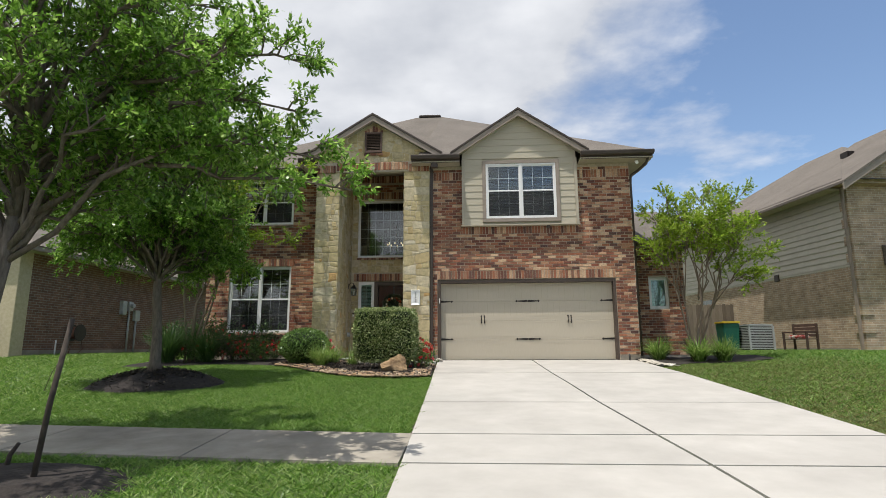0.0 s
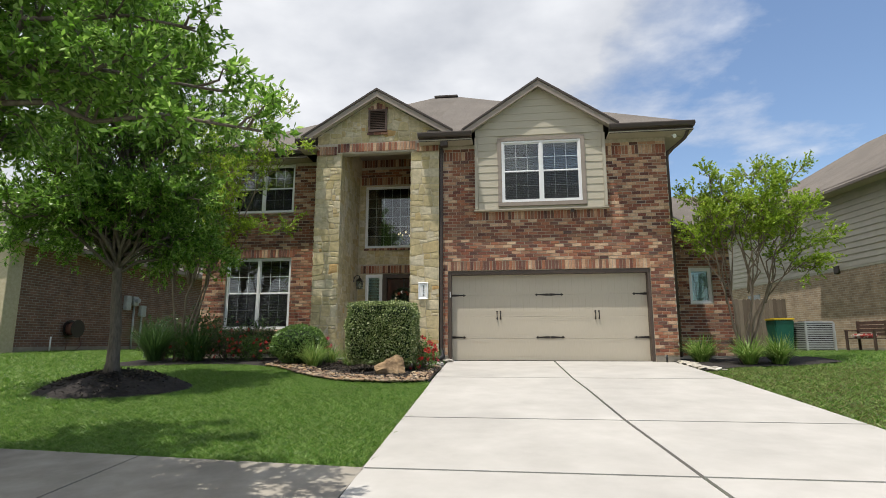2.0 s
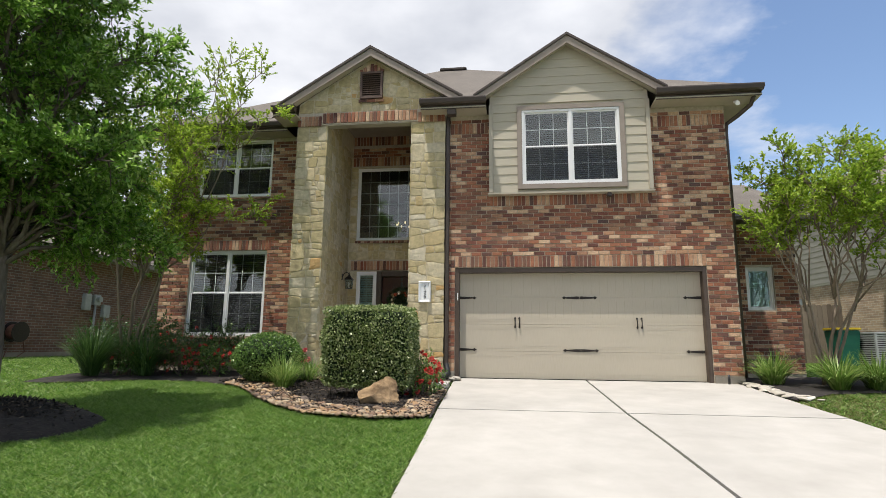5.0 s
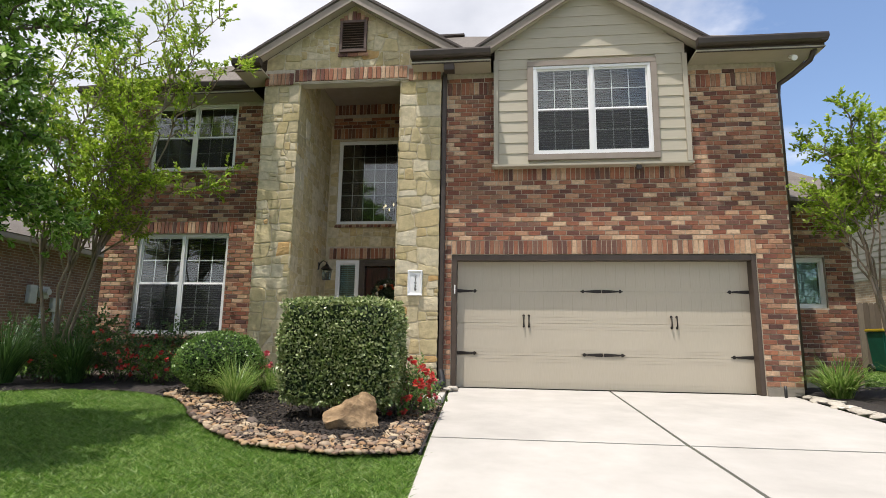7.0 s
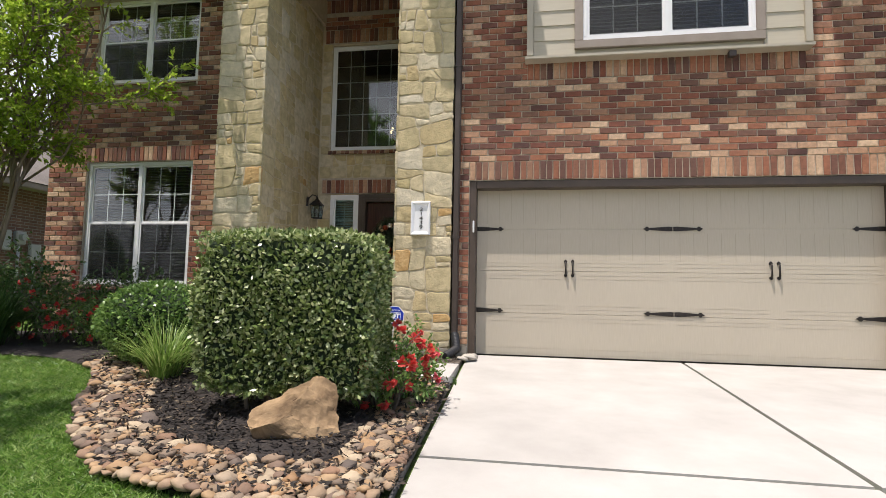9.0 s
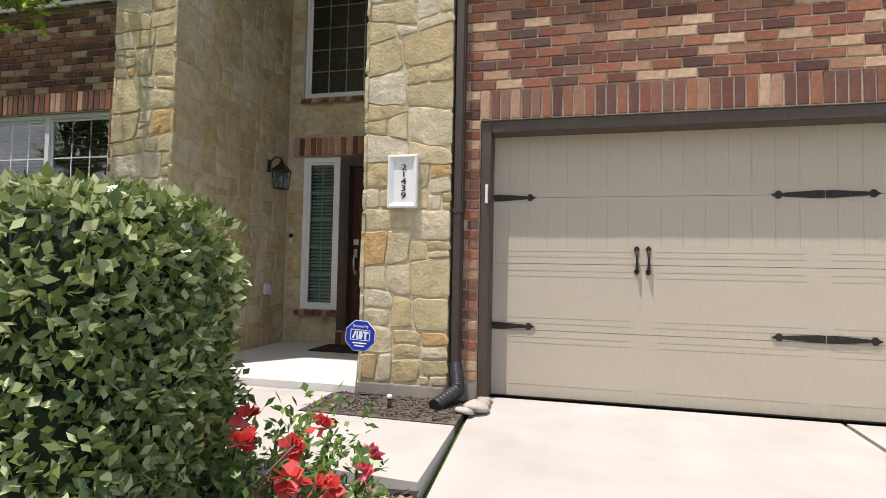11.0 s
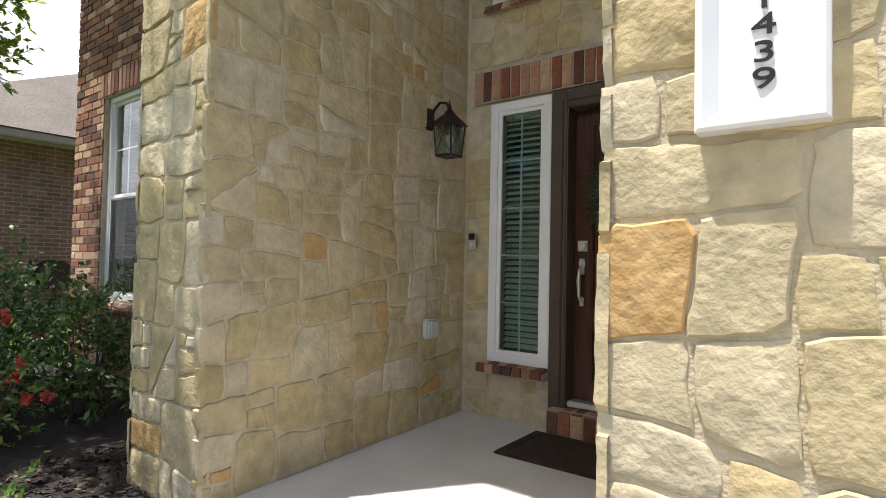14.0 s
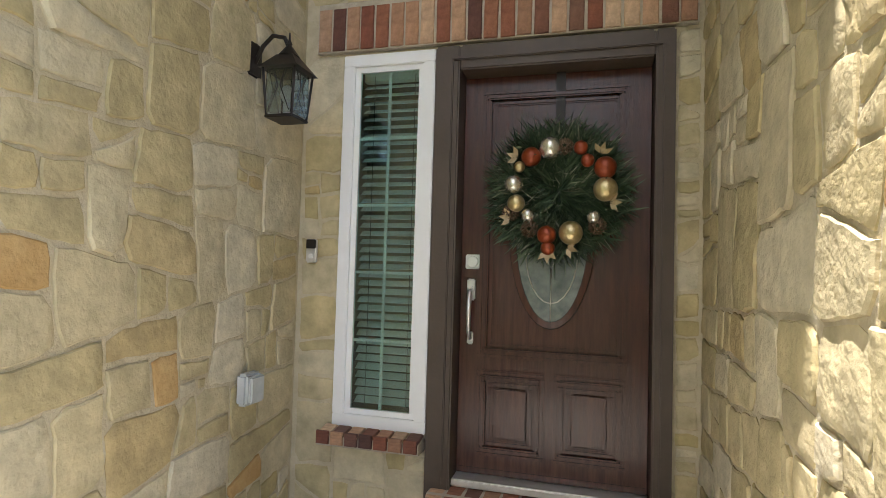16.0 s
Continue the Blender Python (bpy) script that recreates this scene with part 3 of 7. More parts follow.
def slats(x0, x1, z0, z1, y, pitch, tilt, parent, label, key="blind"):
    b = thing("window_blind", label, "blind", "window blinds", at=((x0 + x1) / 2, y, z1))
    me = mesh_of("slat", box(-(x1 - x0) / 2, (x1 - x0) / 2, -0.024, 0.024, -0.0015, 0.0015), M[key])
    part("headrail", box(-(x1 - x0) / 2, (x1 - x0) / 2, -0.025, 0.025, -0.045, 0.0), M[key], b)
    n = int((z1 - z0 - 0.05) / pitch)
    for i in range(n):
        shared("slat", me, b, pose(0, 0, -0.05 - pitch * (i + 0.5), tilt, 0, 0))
    for s in (-0.32, 0.32):
        part("cord", tube([(s * (x1 - x0), -0.026, -0.02), (s * (x1 - x0), -0.026, z0 - z1 + 0.03)], 0.0015, 5), M["blind"], b)
    return b


def window(name, label, x0, x1, z0, z1, y, units=2, cols=3, rows=2, split=0.5, fw=0.05, blinds=True, tilt=22, tint="glass", key="blind"):
    w = thing(name, label, "window", kind="structure")
    part("window_frame", bars(x0, x1, z0, z1, fw, y, y + 0.07, 0.004), M["white_paint"], w)
    ux = (x1 - x0 - 2 * fw) / units
    for u in range(units):
        a, b = x0 + fw + u * ux, x0 + fw + (u + 1) * ux
        if u:
            part("mullion", box(a - 0.03, a + 0.03, y + 0.002, y + 0.07, z0 + fw, z1 - fw), M["white_paint"], w)
            a += 0.03
        if u < units - 1:
            b -= 0.03
        if split:
            zm = z0 + (z1 - z0) * split
            sashes = [(z0 + fw, zm, 0.012), (zm, z1 - fw, 0.034)]
        else:
            sashes = [(z0 + fw, z1 - fw, 0.02)]
        if split:
            part("insect_screen", box(a + 0.03, b - 0.03, y + 0.007, y + 0.0085, z0 + fw + 0.02, zm - 0.012), M["screen_mesh"], w, "dark insect screen")
        for c, d, dy in sashes:
            sash = part("sash", bars(a, b, c, d, 0.028, y + dy, y + dy + 0.022), M["white_paint"], w)
            pane = part("pane", box(a + 0.02, b - 0.02, y + dy + 0.008, y + dy + 0.012, c + 0.02, d - 0.02), M[tint], w)
            pane.visible_shadow = False
            muntins(a + 0.028, b - 0.028, c + 0.028, d - 0.028, cols, rows, 0.014, y + dy + 0.013, y + dy + 0.02, w, M["white_paint"])
        if blinds:
            slats(a + 0.01, b - 0.01, z0 + fw, z1 - fw, y + 0.13, 0.044, tilt, w, "slatted blind hanging inside a white window", key)
    return w


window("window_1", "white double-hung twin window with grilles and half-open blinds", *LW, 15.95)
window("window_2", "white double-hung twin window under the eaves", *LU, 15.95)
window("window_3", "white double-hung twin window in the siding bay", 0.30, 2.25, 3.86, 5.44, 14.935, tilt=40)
window("window_4", "tall white gridded window over the front door", *PW, 17.26, 1, 6, 6, 0, 0.045, False)
window("window_5", "small white side window with a pale blind", *RW, 17.06, 1, 1, 1, 0, 0.06, True, 62, "teal_glass", "pale_blind")
window("window_6", "narrow white sidelight with teal-tinted glass and blinds", *SL, 17.18, 1, 2, 5, 0, 0.062, True, 34, "teal_glass", "pale_blind")

M["brass"] = mat("brass", ramp2((0.55, 0.36, 0.12), (0.7, 0.48, 0.2)), 0.25, 8, metal=1.0)
bulb_m = bpy.data.materials.new("bulb")
bulb_m.use_nodes = True
bulb_m.node_tree.nodes["Principled BSDF"].inputs["Base Color"].default_value = (0.8, 0.74, 0.62, 1)
bulb_m.node_tree.nodes["Principled BSDF"].inputs["Emission Color"].default_value = (1.0, 0.72, 0.4, 1)
bulb_m.node_tree.nodes["Principled BSDF"].inputs["Emission Strength"].default_value = 1.4
chandelier = thing("chandelier", "small brass chandelier lit inside the tall window", "chandelier", at=(-2.72, 18.3, 3.72))
part("stem", tube([(0, 0, 1.68), (0, 0, 0.2), (0, 0, -0.12)], [0.012, 0.02, 0.03], 8), M["brass"], chandelier)
for k in range(8):
    a = k * math.pi / 4
    d = Vector((math.cos(a), math.sin(a), 0))
    arm = part("arm", tube([d * 0.02 + Vector((0, 0, -0.05)), d * 0.14 + Vector((0, 0, -0.12)), d * 0.27 + Vector((0, 0, -0.03)), d * 0.28 + Vector((0, 0, 0.05))], 0.008, 6), M["brass"], chandelier)
    bm = bmesh.new()
    bmesh.ops.create_uvsphere(bm, u_segments=8, v_segments=6, radius=0.028, matrix=Matrix.Translation(d * 0.28 + Vector((0, 0, 0.09))) @ Matrix.Diagonal((0.7, 0.7, 1.4, 1)))
    part("candle_bulb", bm, bulb_m, chandelier)

# ---- front door ----
M["door_wood"] = mat("door_wood", ramp2((0.040, 0.012, 0.008), (0.075, 0.024, 0.015), 0.36, 0.64), 0.24, 3.0, 8, bump=0.12, bump_scale=30, stretch=(14, 14, 1.2))
M["steel"] = mat("steel", ramp2((0.60, 0.59, 0.57), (0.72, 0.71, 0.69)), 0.3, 10, metal=0.7)
M["lead_glass"] = mat("lead_glass", ramp2((0.07, 0.09, 0.08), (0.2, 0.22, 0.2)), 0.12, 14, bump=0.4, bump_scale=40, spec=0.8)
M["lead"] = mat("lead", ramp2((0.45, 0.42, 0.36), (0.55, 0.52, 0.46)), 0.35, 10, metal=0.8)
door_frame = thing("door_frame", "dark brown moulded front door frame", "door frame", kind="structure")
for a, b, c, d in ((-3.235, -3.11, 0.06, 2.405), (-2.20, -2.115, 0.06, 2.405), (-3.108, -2.202, 2.28, 2.405)):
    part("jamb", box(a, b, 17.17, 17.36, c, d, 0.008), M["door_trim"], door_frame)
for a, b, c, d in ((-3.16, -3.14, 0.26, 2.34), (-2.17, -2.155, 0.26, 2.34), (-3.138, -2.172, 2.325, 2.345)):
    part("bead", box(a, b, 17.155, 17.172, c, d, 0.005), M["door_trim"], door_frame)
front_door = thing("front_door", "dark mahogany front door with an oval leaded glass", "door", at=(-2.655, 17.30, 0.28))
DO = (-2.655, 17.30, 0.28)
fd = lambda name, bm, m, label="": part(name, local(bm, DO), m, front_door, label)


def oval(a, b, n=40):
    return [(a * math.cos(2 * math.pi * k / n), b * math.sin(2 * math.pi * k / n)) for k in range(n)]


fd("slab", box(-3.105, -2.205, 17.30, 17.345, 0.285, 2.275), M["door_wood"])


def moulding(name, x0, x1, z0, z1, w=0.024, depth=0.032):
    """A mitred raised moulding round a panel, in two steps."""
    bm = bmesh.new()
    for k, (off, dd) in enumerate(((0.0, depth * 0.55), (w, depth), (w * 2.2, depth * 0.4))):
        for a, b, c, d in ((x0 + off, x1 - off, z0 + off, z0 + off + w), (x0 + off, x1 - off, z1 - off - w, z1 - off), (x0 + off, x0 + off + w, z0 + off + w, z1 - off - w), (x1 - off - w, x1 - off, z0 + off + w, z1 - off - w)):
            box(a, b, 17.30 - dd, 17.302, c, d, 0.007, bm)
    return fd(name, bm, M["door_wood"])


moulding("upper_moulding", -3.01, -2.30, 0.86, 2.20)
for a, b in ((-3.01, -2.675), (-2.635, -2.30)):
    moulding("lower_moulding", a, b, 0.38, 0.80)
    fd("raised_panel", box(a + 0.085, b - 0.085, 17.288, 17.302, 0.465, 0.715, 0.01), M["door_wood"])
bm = bmesh.new()
ring_o, ring_i = oval(0.205, 0.48), oval(0.175, 0.45)
vo = [bm.verts.new((u - 2.655, 17.283, v + 1.50)) for u, v in ring_o]
vi = [bm.verts.new((u - 2.655, 17.279, v + 1.50)) for u, v in ring_i]
wo = [bm.verts.new((u * 1.03 - 2.655, 17.302, v * 1.015 + 1.50)) for u, v in ring_o]
wi = [bm.verts.new((u * 0.98 - 2.655, 17.302, v * 0.99 + 1.50)) for u, v in ring_i]
for i in range(40):
    j = (i + 1) % 40
    bm.faces.new((vo[i], vo[j], vi[j], vi[i])), bm.faces.new((wo[i], wo[j], vo[j], vo[i])), bm.faces.new((vi[i], vi[j], wi[j], wi[i]))
fd("oval_frame", bm, M["door_wood"])
fd("oval_glass", prism([(u - 2.655, v + 1.50) for u, v in oval(0.177, 0.452)], "y", 17.292, 17.304), M["lead_glass"], "oval bevelled glass")
bm = bmesh.new()
arc = [(0.125 * math.cos(a), -0.10 + 0.26 * math.sin(a)) for a in [math.pi + math.pi * k / 12 for k in range(13)]]
for pts in (arc, [(-0.168, -0.12), (-0.035, -0.12)], [(0.035, -0.12), (0.168, -0.12)], [(0, -0.07), (-0.035, -0.12), (0, -0.19), (0.035, -0.12), (0, -0.07)], [(0, -0.445), (0, -0.19)], [(0, -0.07), (0, 0.44)], [(-0.168, 0.12), (0.168, 0.12)], [(-0.12, -0.10), (-0.12, 0.12)], [(0.12, -0.10), (0.12, 0.12)]):
    tube([(-2.655 + u, 17.290, 1.50 + v) for u, v in pts], 0.0035, 5, bm)
fd("leading", bm, M["lead"])
fd("kick_rail", box(-3.10, -2.21, 17.294, 17.302, 0.29, 0.315), M["door_wood"])
bm = bmesh.new()
bmesh.ops.create_cone(bm, cap_ends=True, segments=20, radius1=0.033, radius2=0.026, depth=0.02, matrix=Matrix.Translation((-3.045, 17.288, 1.335)) @ Euler((radians(90), 0, 0)).to_matrix().to_4x4())
box(-3.083, -3.008, 17.292, 17.301, 1.298, 1.372, 0.006, bm)
fd("deadbolt", bm, M["steel"], "brushed steel deadbolt")
bm = tube([(-3.05, 17.29, 1.20), (-3.05, 17.255, 1.17), (-3.05, 17.24, 1.10), (-3.05, 17.25, 0.99), (-3.05, 17.285, 0.955), (-3.05, 17.298, 0.95)], [0.011, 0.012, 0.013, 0.010, 0.010, 0.012], 10)
box(-3.072, -3.028, 17.288, 17.301, 1.14, 1.25, 0.008, bm), box(-3.066, -3.034, 17.29, 17.301, 0.92, 0.985, 0.008, bm)
box(-3.062, -3.038, 17.262, 17.29, 1.20, 1.212, 0.004, bm)
fd("pull_handle", bm, M["steel"], "brushed steel handleset")
threshold = thing("threshold", "brick threshold with a silver sill strip", "threshold", kind="structure")
part("sill_strip", box(-3.108, -2.202, 17.20, 17.37, 0.245, 0.282, 0.006), M["steel"], threshold)
part("bed", box(-3.20, -2.13, 17.10, 17.36, 0.055, 0.235), M["mortar"], threshold)

# wreath
rng = random.Random(5)
M["pine"] = mat("pine", [(0.0, (0.014, 0.034, 0.016)), (0.6, (0.045, 0.085, 0.04)), (0.9, (0.10, 0.14, 0.075)), (1.0, (0.34, 0.33, 0.25))], 0.6, 8, 3, "island", shift=0.2)
M["gold_ball"] = mat("gold_ball", ramp2((0.50, 0.38, 0.17), (0.75, 0.62, 0.36)), 0.3, 30, metal=0.8, bump=0.3, bump_scale=90)
M["red_ball"] = mat("red_ball", ramp2((0.20, 0.035, 0.012), (0.34, 0.07, 0.025)), 0.3, 30, metal=0.4, bump=0.3, bump_scale=90)
M["silver_ball"] = mat("silver_ball", ramp2((0.6, 0.56, 0.48), (0.8, 0.77, 0.68)), 0.25, 30, metal=0.85, bump=0.2, bump_scale=90)
M["cone"] = mat("cone", ramp2((0.07, 0.04, 0.022), (0.2, 0.13, 0.08)), 0.8, 30)
wreath = thing("wreath", "round green pine wreath with red, gold and silver baubles", "wreath", at=(-2.625, 17.22, 1.675))
nv, nf = [], []
for i in range(6800):
    a = rng.uniform(0, 2 * math.pi)
    r = min(0.30, max(0.05, 0.21 + rng.gauss(0, 0.06))) if rng.random() < 0.78 else rng.uniform(0.01, 0.16)
    base = Vector((r * math.cos(a), rng.uniform(-0.02, 0.05), r * math.sin(a)))
    out = Vector((math.cos(a + rng.uniform(-1.2, 1.2)), rng.uniform(-1.0, 0.15), math.sin(a + rng.uniform(-1.2, 1.2))))
    out.normalize()
    ln = rng.uniform(0.05, 0.115) * (1.35 if rng.random() < 0.06 else 1)
    s = out.cross(Vector((rng.random(), rng.random(), rng.random()))).normalized() * rng.choice((0.0022, 0.0026, 0.005))
    k = len(nv)
    nv += [base - s, base + s, base + out * ln * 0.6 + s * 0.8, base + out * ln, base + out * ln * 0.6 - s * 0.8]
    nf += [(k, k + 1, k + 2, k + 3, k + 4)]
raw("needles", nv, nf, M["pine"], wreath)
part("twig_ring", tube([(0.225 * math.cos(a), 0.03, 0.225 * math.sin(a)) for a in [2 * math.pi * k / 24 for k in range(25)]], 0.045, 8, cap=False), M["pine"], wreath)
part("hanger", prism([(-0.022, 0.05), (0.022, 0.05), (0.022, 0.60), (-0.022, 0.60)], "y", 0.062, 0.070), M["black_iron"], wreath, "flat dark metal hanger over the door")
for a, r, rad, key in ((100, 0.20, 0.048, "silver_ball"), (62, 0.22, 0.030, "red_ball"), (128, 0.20, 0.042, "red_ball"), (148, 0.21, 0.024, "gold_ball"), (172, 0.205, 0.040, "silver_ball"), (198, 0.20, 0.038, "gold_ball"), (222, 0.18, 0.030, "silver_ball"), (258, 0.215, 0.040, "red_ball"), (288, 0.21, 0.050, "gold_ball"), (322, 0.21, 0.028, "silver_ball"), (0, 0.215, 0.050, "gold_ball"), (25, 0.235, 0.046, "red_ball"), (45, 0.19, 0.028, "red_ball"), (262, 0.275, 0.030, "red_ball")):
    bm = bmesh.new()
    bmesh.ops.create_uvsphere(bm, u_segments=14, v_segments=10, radius=rad * 1.12, matrix=Matrix.Translation((r * math.cos(radians(a)), -0.06, r * math.sin(radians(a)))))
    for f in bm.faces:
        f.smooth = True
    part("bauble", bm, M[key], wreath)
M["gilt_leaf"] = mat("gilt_leaf", ramp2((0.22, 0.15, 0.07), (0.42, 0.32, 0.19)), 0.4, 30, metal=0.5)
for a, r, turn in ((140, 0.24, 20), (212, 0.25, -40), (262, 0.29, 10), (280, 0.27, 60), (40, 0.25, 30), (345, 0.24, 15)):
    c = Vector((r * math.cos(radians(a)), -0.065, r * math.sin(radians(a))))
    bm = bmesh.new()
    for k in (-1, 0, 1):
        w = radians(a + turn + 48 * k)
        d, q = Vector((math.cos(w), -0.25, math.sin(w))), Vector((-math.sin(w), 0, math.cos(w)))
        bm.faces.new([bm.verts.new(c + v) for v in (d * 0.004, d * 0.028 + q * 0.013, d * 0.058, d * 0.028 - q * 0.013)])
    part("gilt_leaf", bm, M["gilt_leaf"], wreath)
for a, r in ((235, 0.22), (318, 0.245), (82, 0.21), (205, 0.24)):
    bm = bmesh.new()
    c = Vector((r * math.cos(radians(a)), -0.04, r * math.sin(radians(a))))
    for lv in range(7):
        for k in range(8):
            ang = k * math.pi / 4 + lv * 0.4
            rr = 0.036 * math.sin(math.pi * (lv + 1.2) / 8.5)
            bmesh.ops.create_cone(bm, cap_ends=True, segments=4, radius1=0.010, radius2=0.002, depth=0.014, matrix=Matrix.Translation(c + Vector((rr * math.cos(ang), -0.03 + lv * 0.010, rr * math.sin(ang)))))
    part("pine_cone", bm, M["cone"], wreath)

# lantern on the porch wall
lantern = thing("wall_lantern", "black metal wall lantern with a glass cage and bulb", "wall lamp", at=(-3.97, 16.72, 2.18))
part("backplate", box(0.0, 0.018, -0.05, 0.05, -0.04, 0.12, 0.008), M["black_iron"], lantern)
part("arm", tube([(0.01, 0, 0.02), (0.05, 0, 0.10), (0.10, 0, 0.145), (0.16, 0, 0.13), (0.185, 0, 0.08)], 0.010, 8), M["black_iron"], lantern)
C = Vector((0.185, 0, 0))
bm = bmesh.new()
bmesh.ops.create_cone(bm, cap_ends=True, segments=4, radius1=0.135, radius2=0.055, depth=0.07, matrix=Matrix.Translation(C + Vector((0, 0, 0.005))) @ Euler((0, 0, radians(45))).to_matrix().to_4x4())
bmesh.ops.create_cone(bm, cap_ends=True, segments=12, radius1=0.05, radius2=0.012, depth=0.05, matrix=Matrix.Translation(C + Vector((0, 0, 0.065))))
part("cap", bm, M["black_iron"], lantern)
part("finial", tube([C + Vector((0, 0, 0.08)), C + Vector((0, 0, 0.10)), C + Vector((0, 0, 0.115)), C + Vector((0, 0, 0.15))], [0.006, 0.014, 0.006, 0.003], 8), M["black_iron"], lantern)
for sx in (-1, 1):
    for sy in (-1, 1):
        part("post", tube([C + Vector((sx * 0.078, sy * 0.078, -0.03)), C + Vector((sx * 0.062, sy * 0.062, -0.235))], 0.006, 6), M["black_iron"], lantern)
        part("tracery", tube([C + Vector((sx * 0.076, sy * 0.03, -0.04)), C + Vector((sx * 0.07, sy * 0.005, -0.11)), C + Vector((sx * 0.066, sy * 0.05, -0.22))], 0.0025, 5), M["black_iron"], lantern)
        part("tracery", tube([C + Vector((sx * 0.03, sy * 0.076, -0.04)), C + Vector((sx * 0.005, sy * 0.07, -0.11)), C + Vector((sx * 0.05, sy * 0.066, -0.22))], 0.0025, 5), M["black_iron"], lantern)
part("base", box(0.185 - 0.07, 0.185 + 0.07, -0.07, 0.07, -0.248, -0.234, 0.004), M["black_iron"], lantern)
part("socket", tube([C + Vector((0, 0, -0.235)), C + Vector((0, 0, -0.17))], 0.018, 10), M["white_paint"], lantern)
bm = bmesh.new()
bmesh.ops.create_uvsphere(bm, u_segments=12, v_segments=8, radius=0.03, matrix=Matrix.Translation(C + Vector((0, 0, -0.13))) @ Matrix.Diagonal((1, 1, 1.35, 1)))
M["bulb_off"] = mat("bulb_off", ramp2((0.75, 0.75, 0.72), (0.82, 0.82, 0.8)), 0.3, 5)
part("bulb", bm, M["bulb_off"], lantern, "white frosted bulb")
for s in (-1, 1):
    g = part("glass_pane", box(0.185 + s * 0.068 - 0.0015, 0.185 + s * 0.068 + 0.0015, -0.062, 0.062, -0.23, -0.035), M["glass"], lantern)
    g.visible_shadow = False
    g = part("glass_pane", box(0.125, 0.245, s * 0.068 - 0.0015, s * 0.068 + 0.0015, -0.23, -0.035), M["glass"], lantern)
    g.visible_shadow = False

doorbell = thing("doorbell", "black and silver video doorbell on the stone", "doorbell", at=(-3.885, 17.185, 1.37))
part("body", box(-0.03, 0.03, -0.022, 0.0, -0.062, 0.062, 0.006), M["steel"], doorbell)
part("lens_panel", box(-0.028, 0.028, -0.026, -0.020, 0.012, 0.060, 0.004), M["black_iron"], doorbell)
bm = bmesh.new()
bmesh.ops.create_cone(bm, cap_ends=True, segments=16, radius1=0.014, radius2=0.012, depth=0.006, matrix=Matrix.Translation((0, -0.024, -0.028)) @ Euler((radians(90), 0, 0)).to_matrix().to_4x4())
part("button", bm, M["white_paint"], doorbell)
M["clear_plastic"] = mat("clear_plastic", ramp2((0.42, 0.43, 0.42), (0.55, 0.56, 0.55)), 0.25, 12)
outlet = thing("outlet_cover", "grey weatherproof outlet cover on the stone wall", "outlet", at=(-3.945, 16.72, 0.74))
part("box", box(-0.0, 0.055, -0.06, 0.06, -0.07, 0.07, 0.012), M["clear_plastic"], outlet)
part("lid", box(0.055, 0.075, -0.05, 0.05, -0.06, 0.06, 0.008), M["clear_plastic"], outlet)

M["mat"] = mat("mat", ramp2((0.022, 0.014, 0.010), (0.06, 0.04, 0.03)), 0.95, 30, bump=0.9, bump_scale=120)
doormat = thing("doormat", "dark brown rubber doormat on the porch floor", "doormat", at=(-2.72, 16.82, 0.06))
part("pad", box(-0.56, 0.56, -0.27, 0.27, 0.0, 0.012, 0.004), M["mat"], doormat)
part("border", bars(-0.55, 0.55, -0.26, 0.26, 0.05, 0.0, 0.006), M["mat"], doormat).matrix_basis = pose(0, 0, 0.018, -90, 0, 0)


def text_mesh(body, size, material, parent, m, name="lettering", extrude=0.002):
    cu = bpy.data.curves.new(name, "FONT")
    cu.body, cu.size, cu.extrude, cu.align_x, cu.align_y = body, size, extrude, "CENTER", "CENTER"
    tmp = bpy.data.objects.new(name, cu)
    scene.collection.objects.link(tmp)
    me = bpy.data.meshes.new_from_object(tmp.evaluated_get(bpy.context.evaluated_depsgraph_get()))
    bpy.data.objects.remove(tmp)
    me.materials.clear()
    me.materials.append(material)
    ob = new(name, me)
    ob.parent, ob.matrix_basis = parent, m
    return ob


plaque = thing("house_number_plaque", "white framed house number plaque reading 21439", "house number", at=(-1.68, 14.995, 1.695))
part("backing", box(-0.10, 0.10, -0.012, 0.03, -0.185, 0.185), M["white_paint"], plaque)
bm = bmesh.new()
rings = []
for hw, hh, yy in ((0.122, 0.21, 0.03), (0.122, 0.21, -0.028), (0.114, 0.202, -0.034), (0.106, 0.194, -0.034), (0.078, 0.166, -0.0125)):
    rings.append([bm.verts.new((sx * hw, yy, sz * hh)) for sx, sz in ((-1, -1), (1, -1), (1, 1), (-1, 1))])
for p, q in zip(rings, rings[1:]):
    for k in range(4):
        bm.faces.new((p[k], p[(k + 1) % 4], q[(k + 1) % 4], q[k]))
bmesh.ops.recalc_face_normals(bm, faces=bm.faces)
part("frame", bm, M["white_paint"], plaque)
for k, ch in enumerate("21439"):
    o = text_mesh(ch, 0.062, M["black_iron"], plaque, pose(0.008, -0.0135, 0.112 - 0.056 * k, 90, 0, 0) @ Matrix.Diagonal((1.55, 1, 1, 1)), "numeral", 0.003)

# louvred gable vent
M["vent"] = mat("vent", ramp2((0.075, 0.045, 0.032), (0.11, 0.065, 0.048)), 0.6, 6)
vent = thing("gable_vent", "brown louvred attic vent in the stone gable", "vent", at=(-2.91, 14.955, 6.18))
part("frame", bars(-0.25, 0.25, -0.31, 0.31, 0.05, -0.03, 0.03, 0.004), M["vent"], vent)
part("backing", box(-0.2, 0.2, 0.01, 0.03, -0.26, 0.26), M["black_iron"], vent)
me = mesh_of("slat", box(-0.2, 0.2, -0.022, 0.022, -0.004, 0.004), M["vent"])
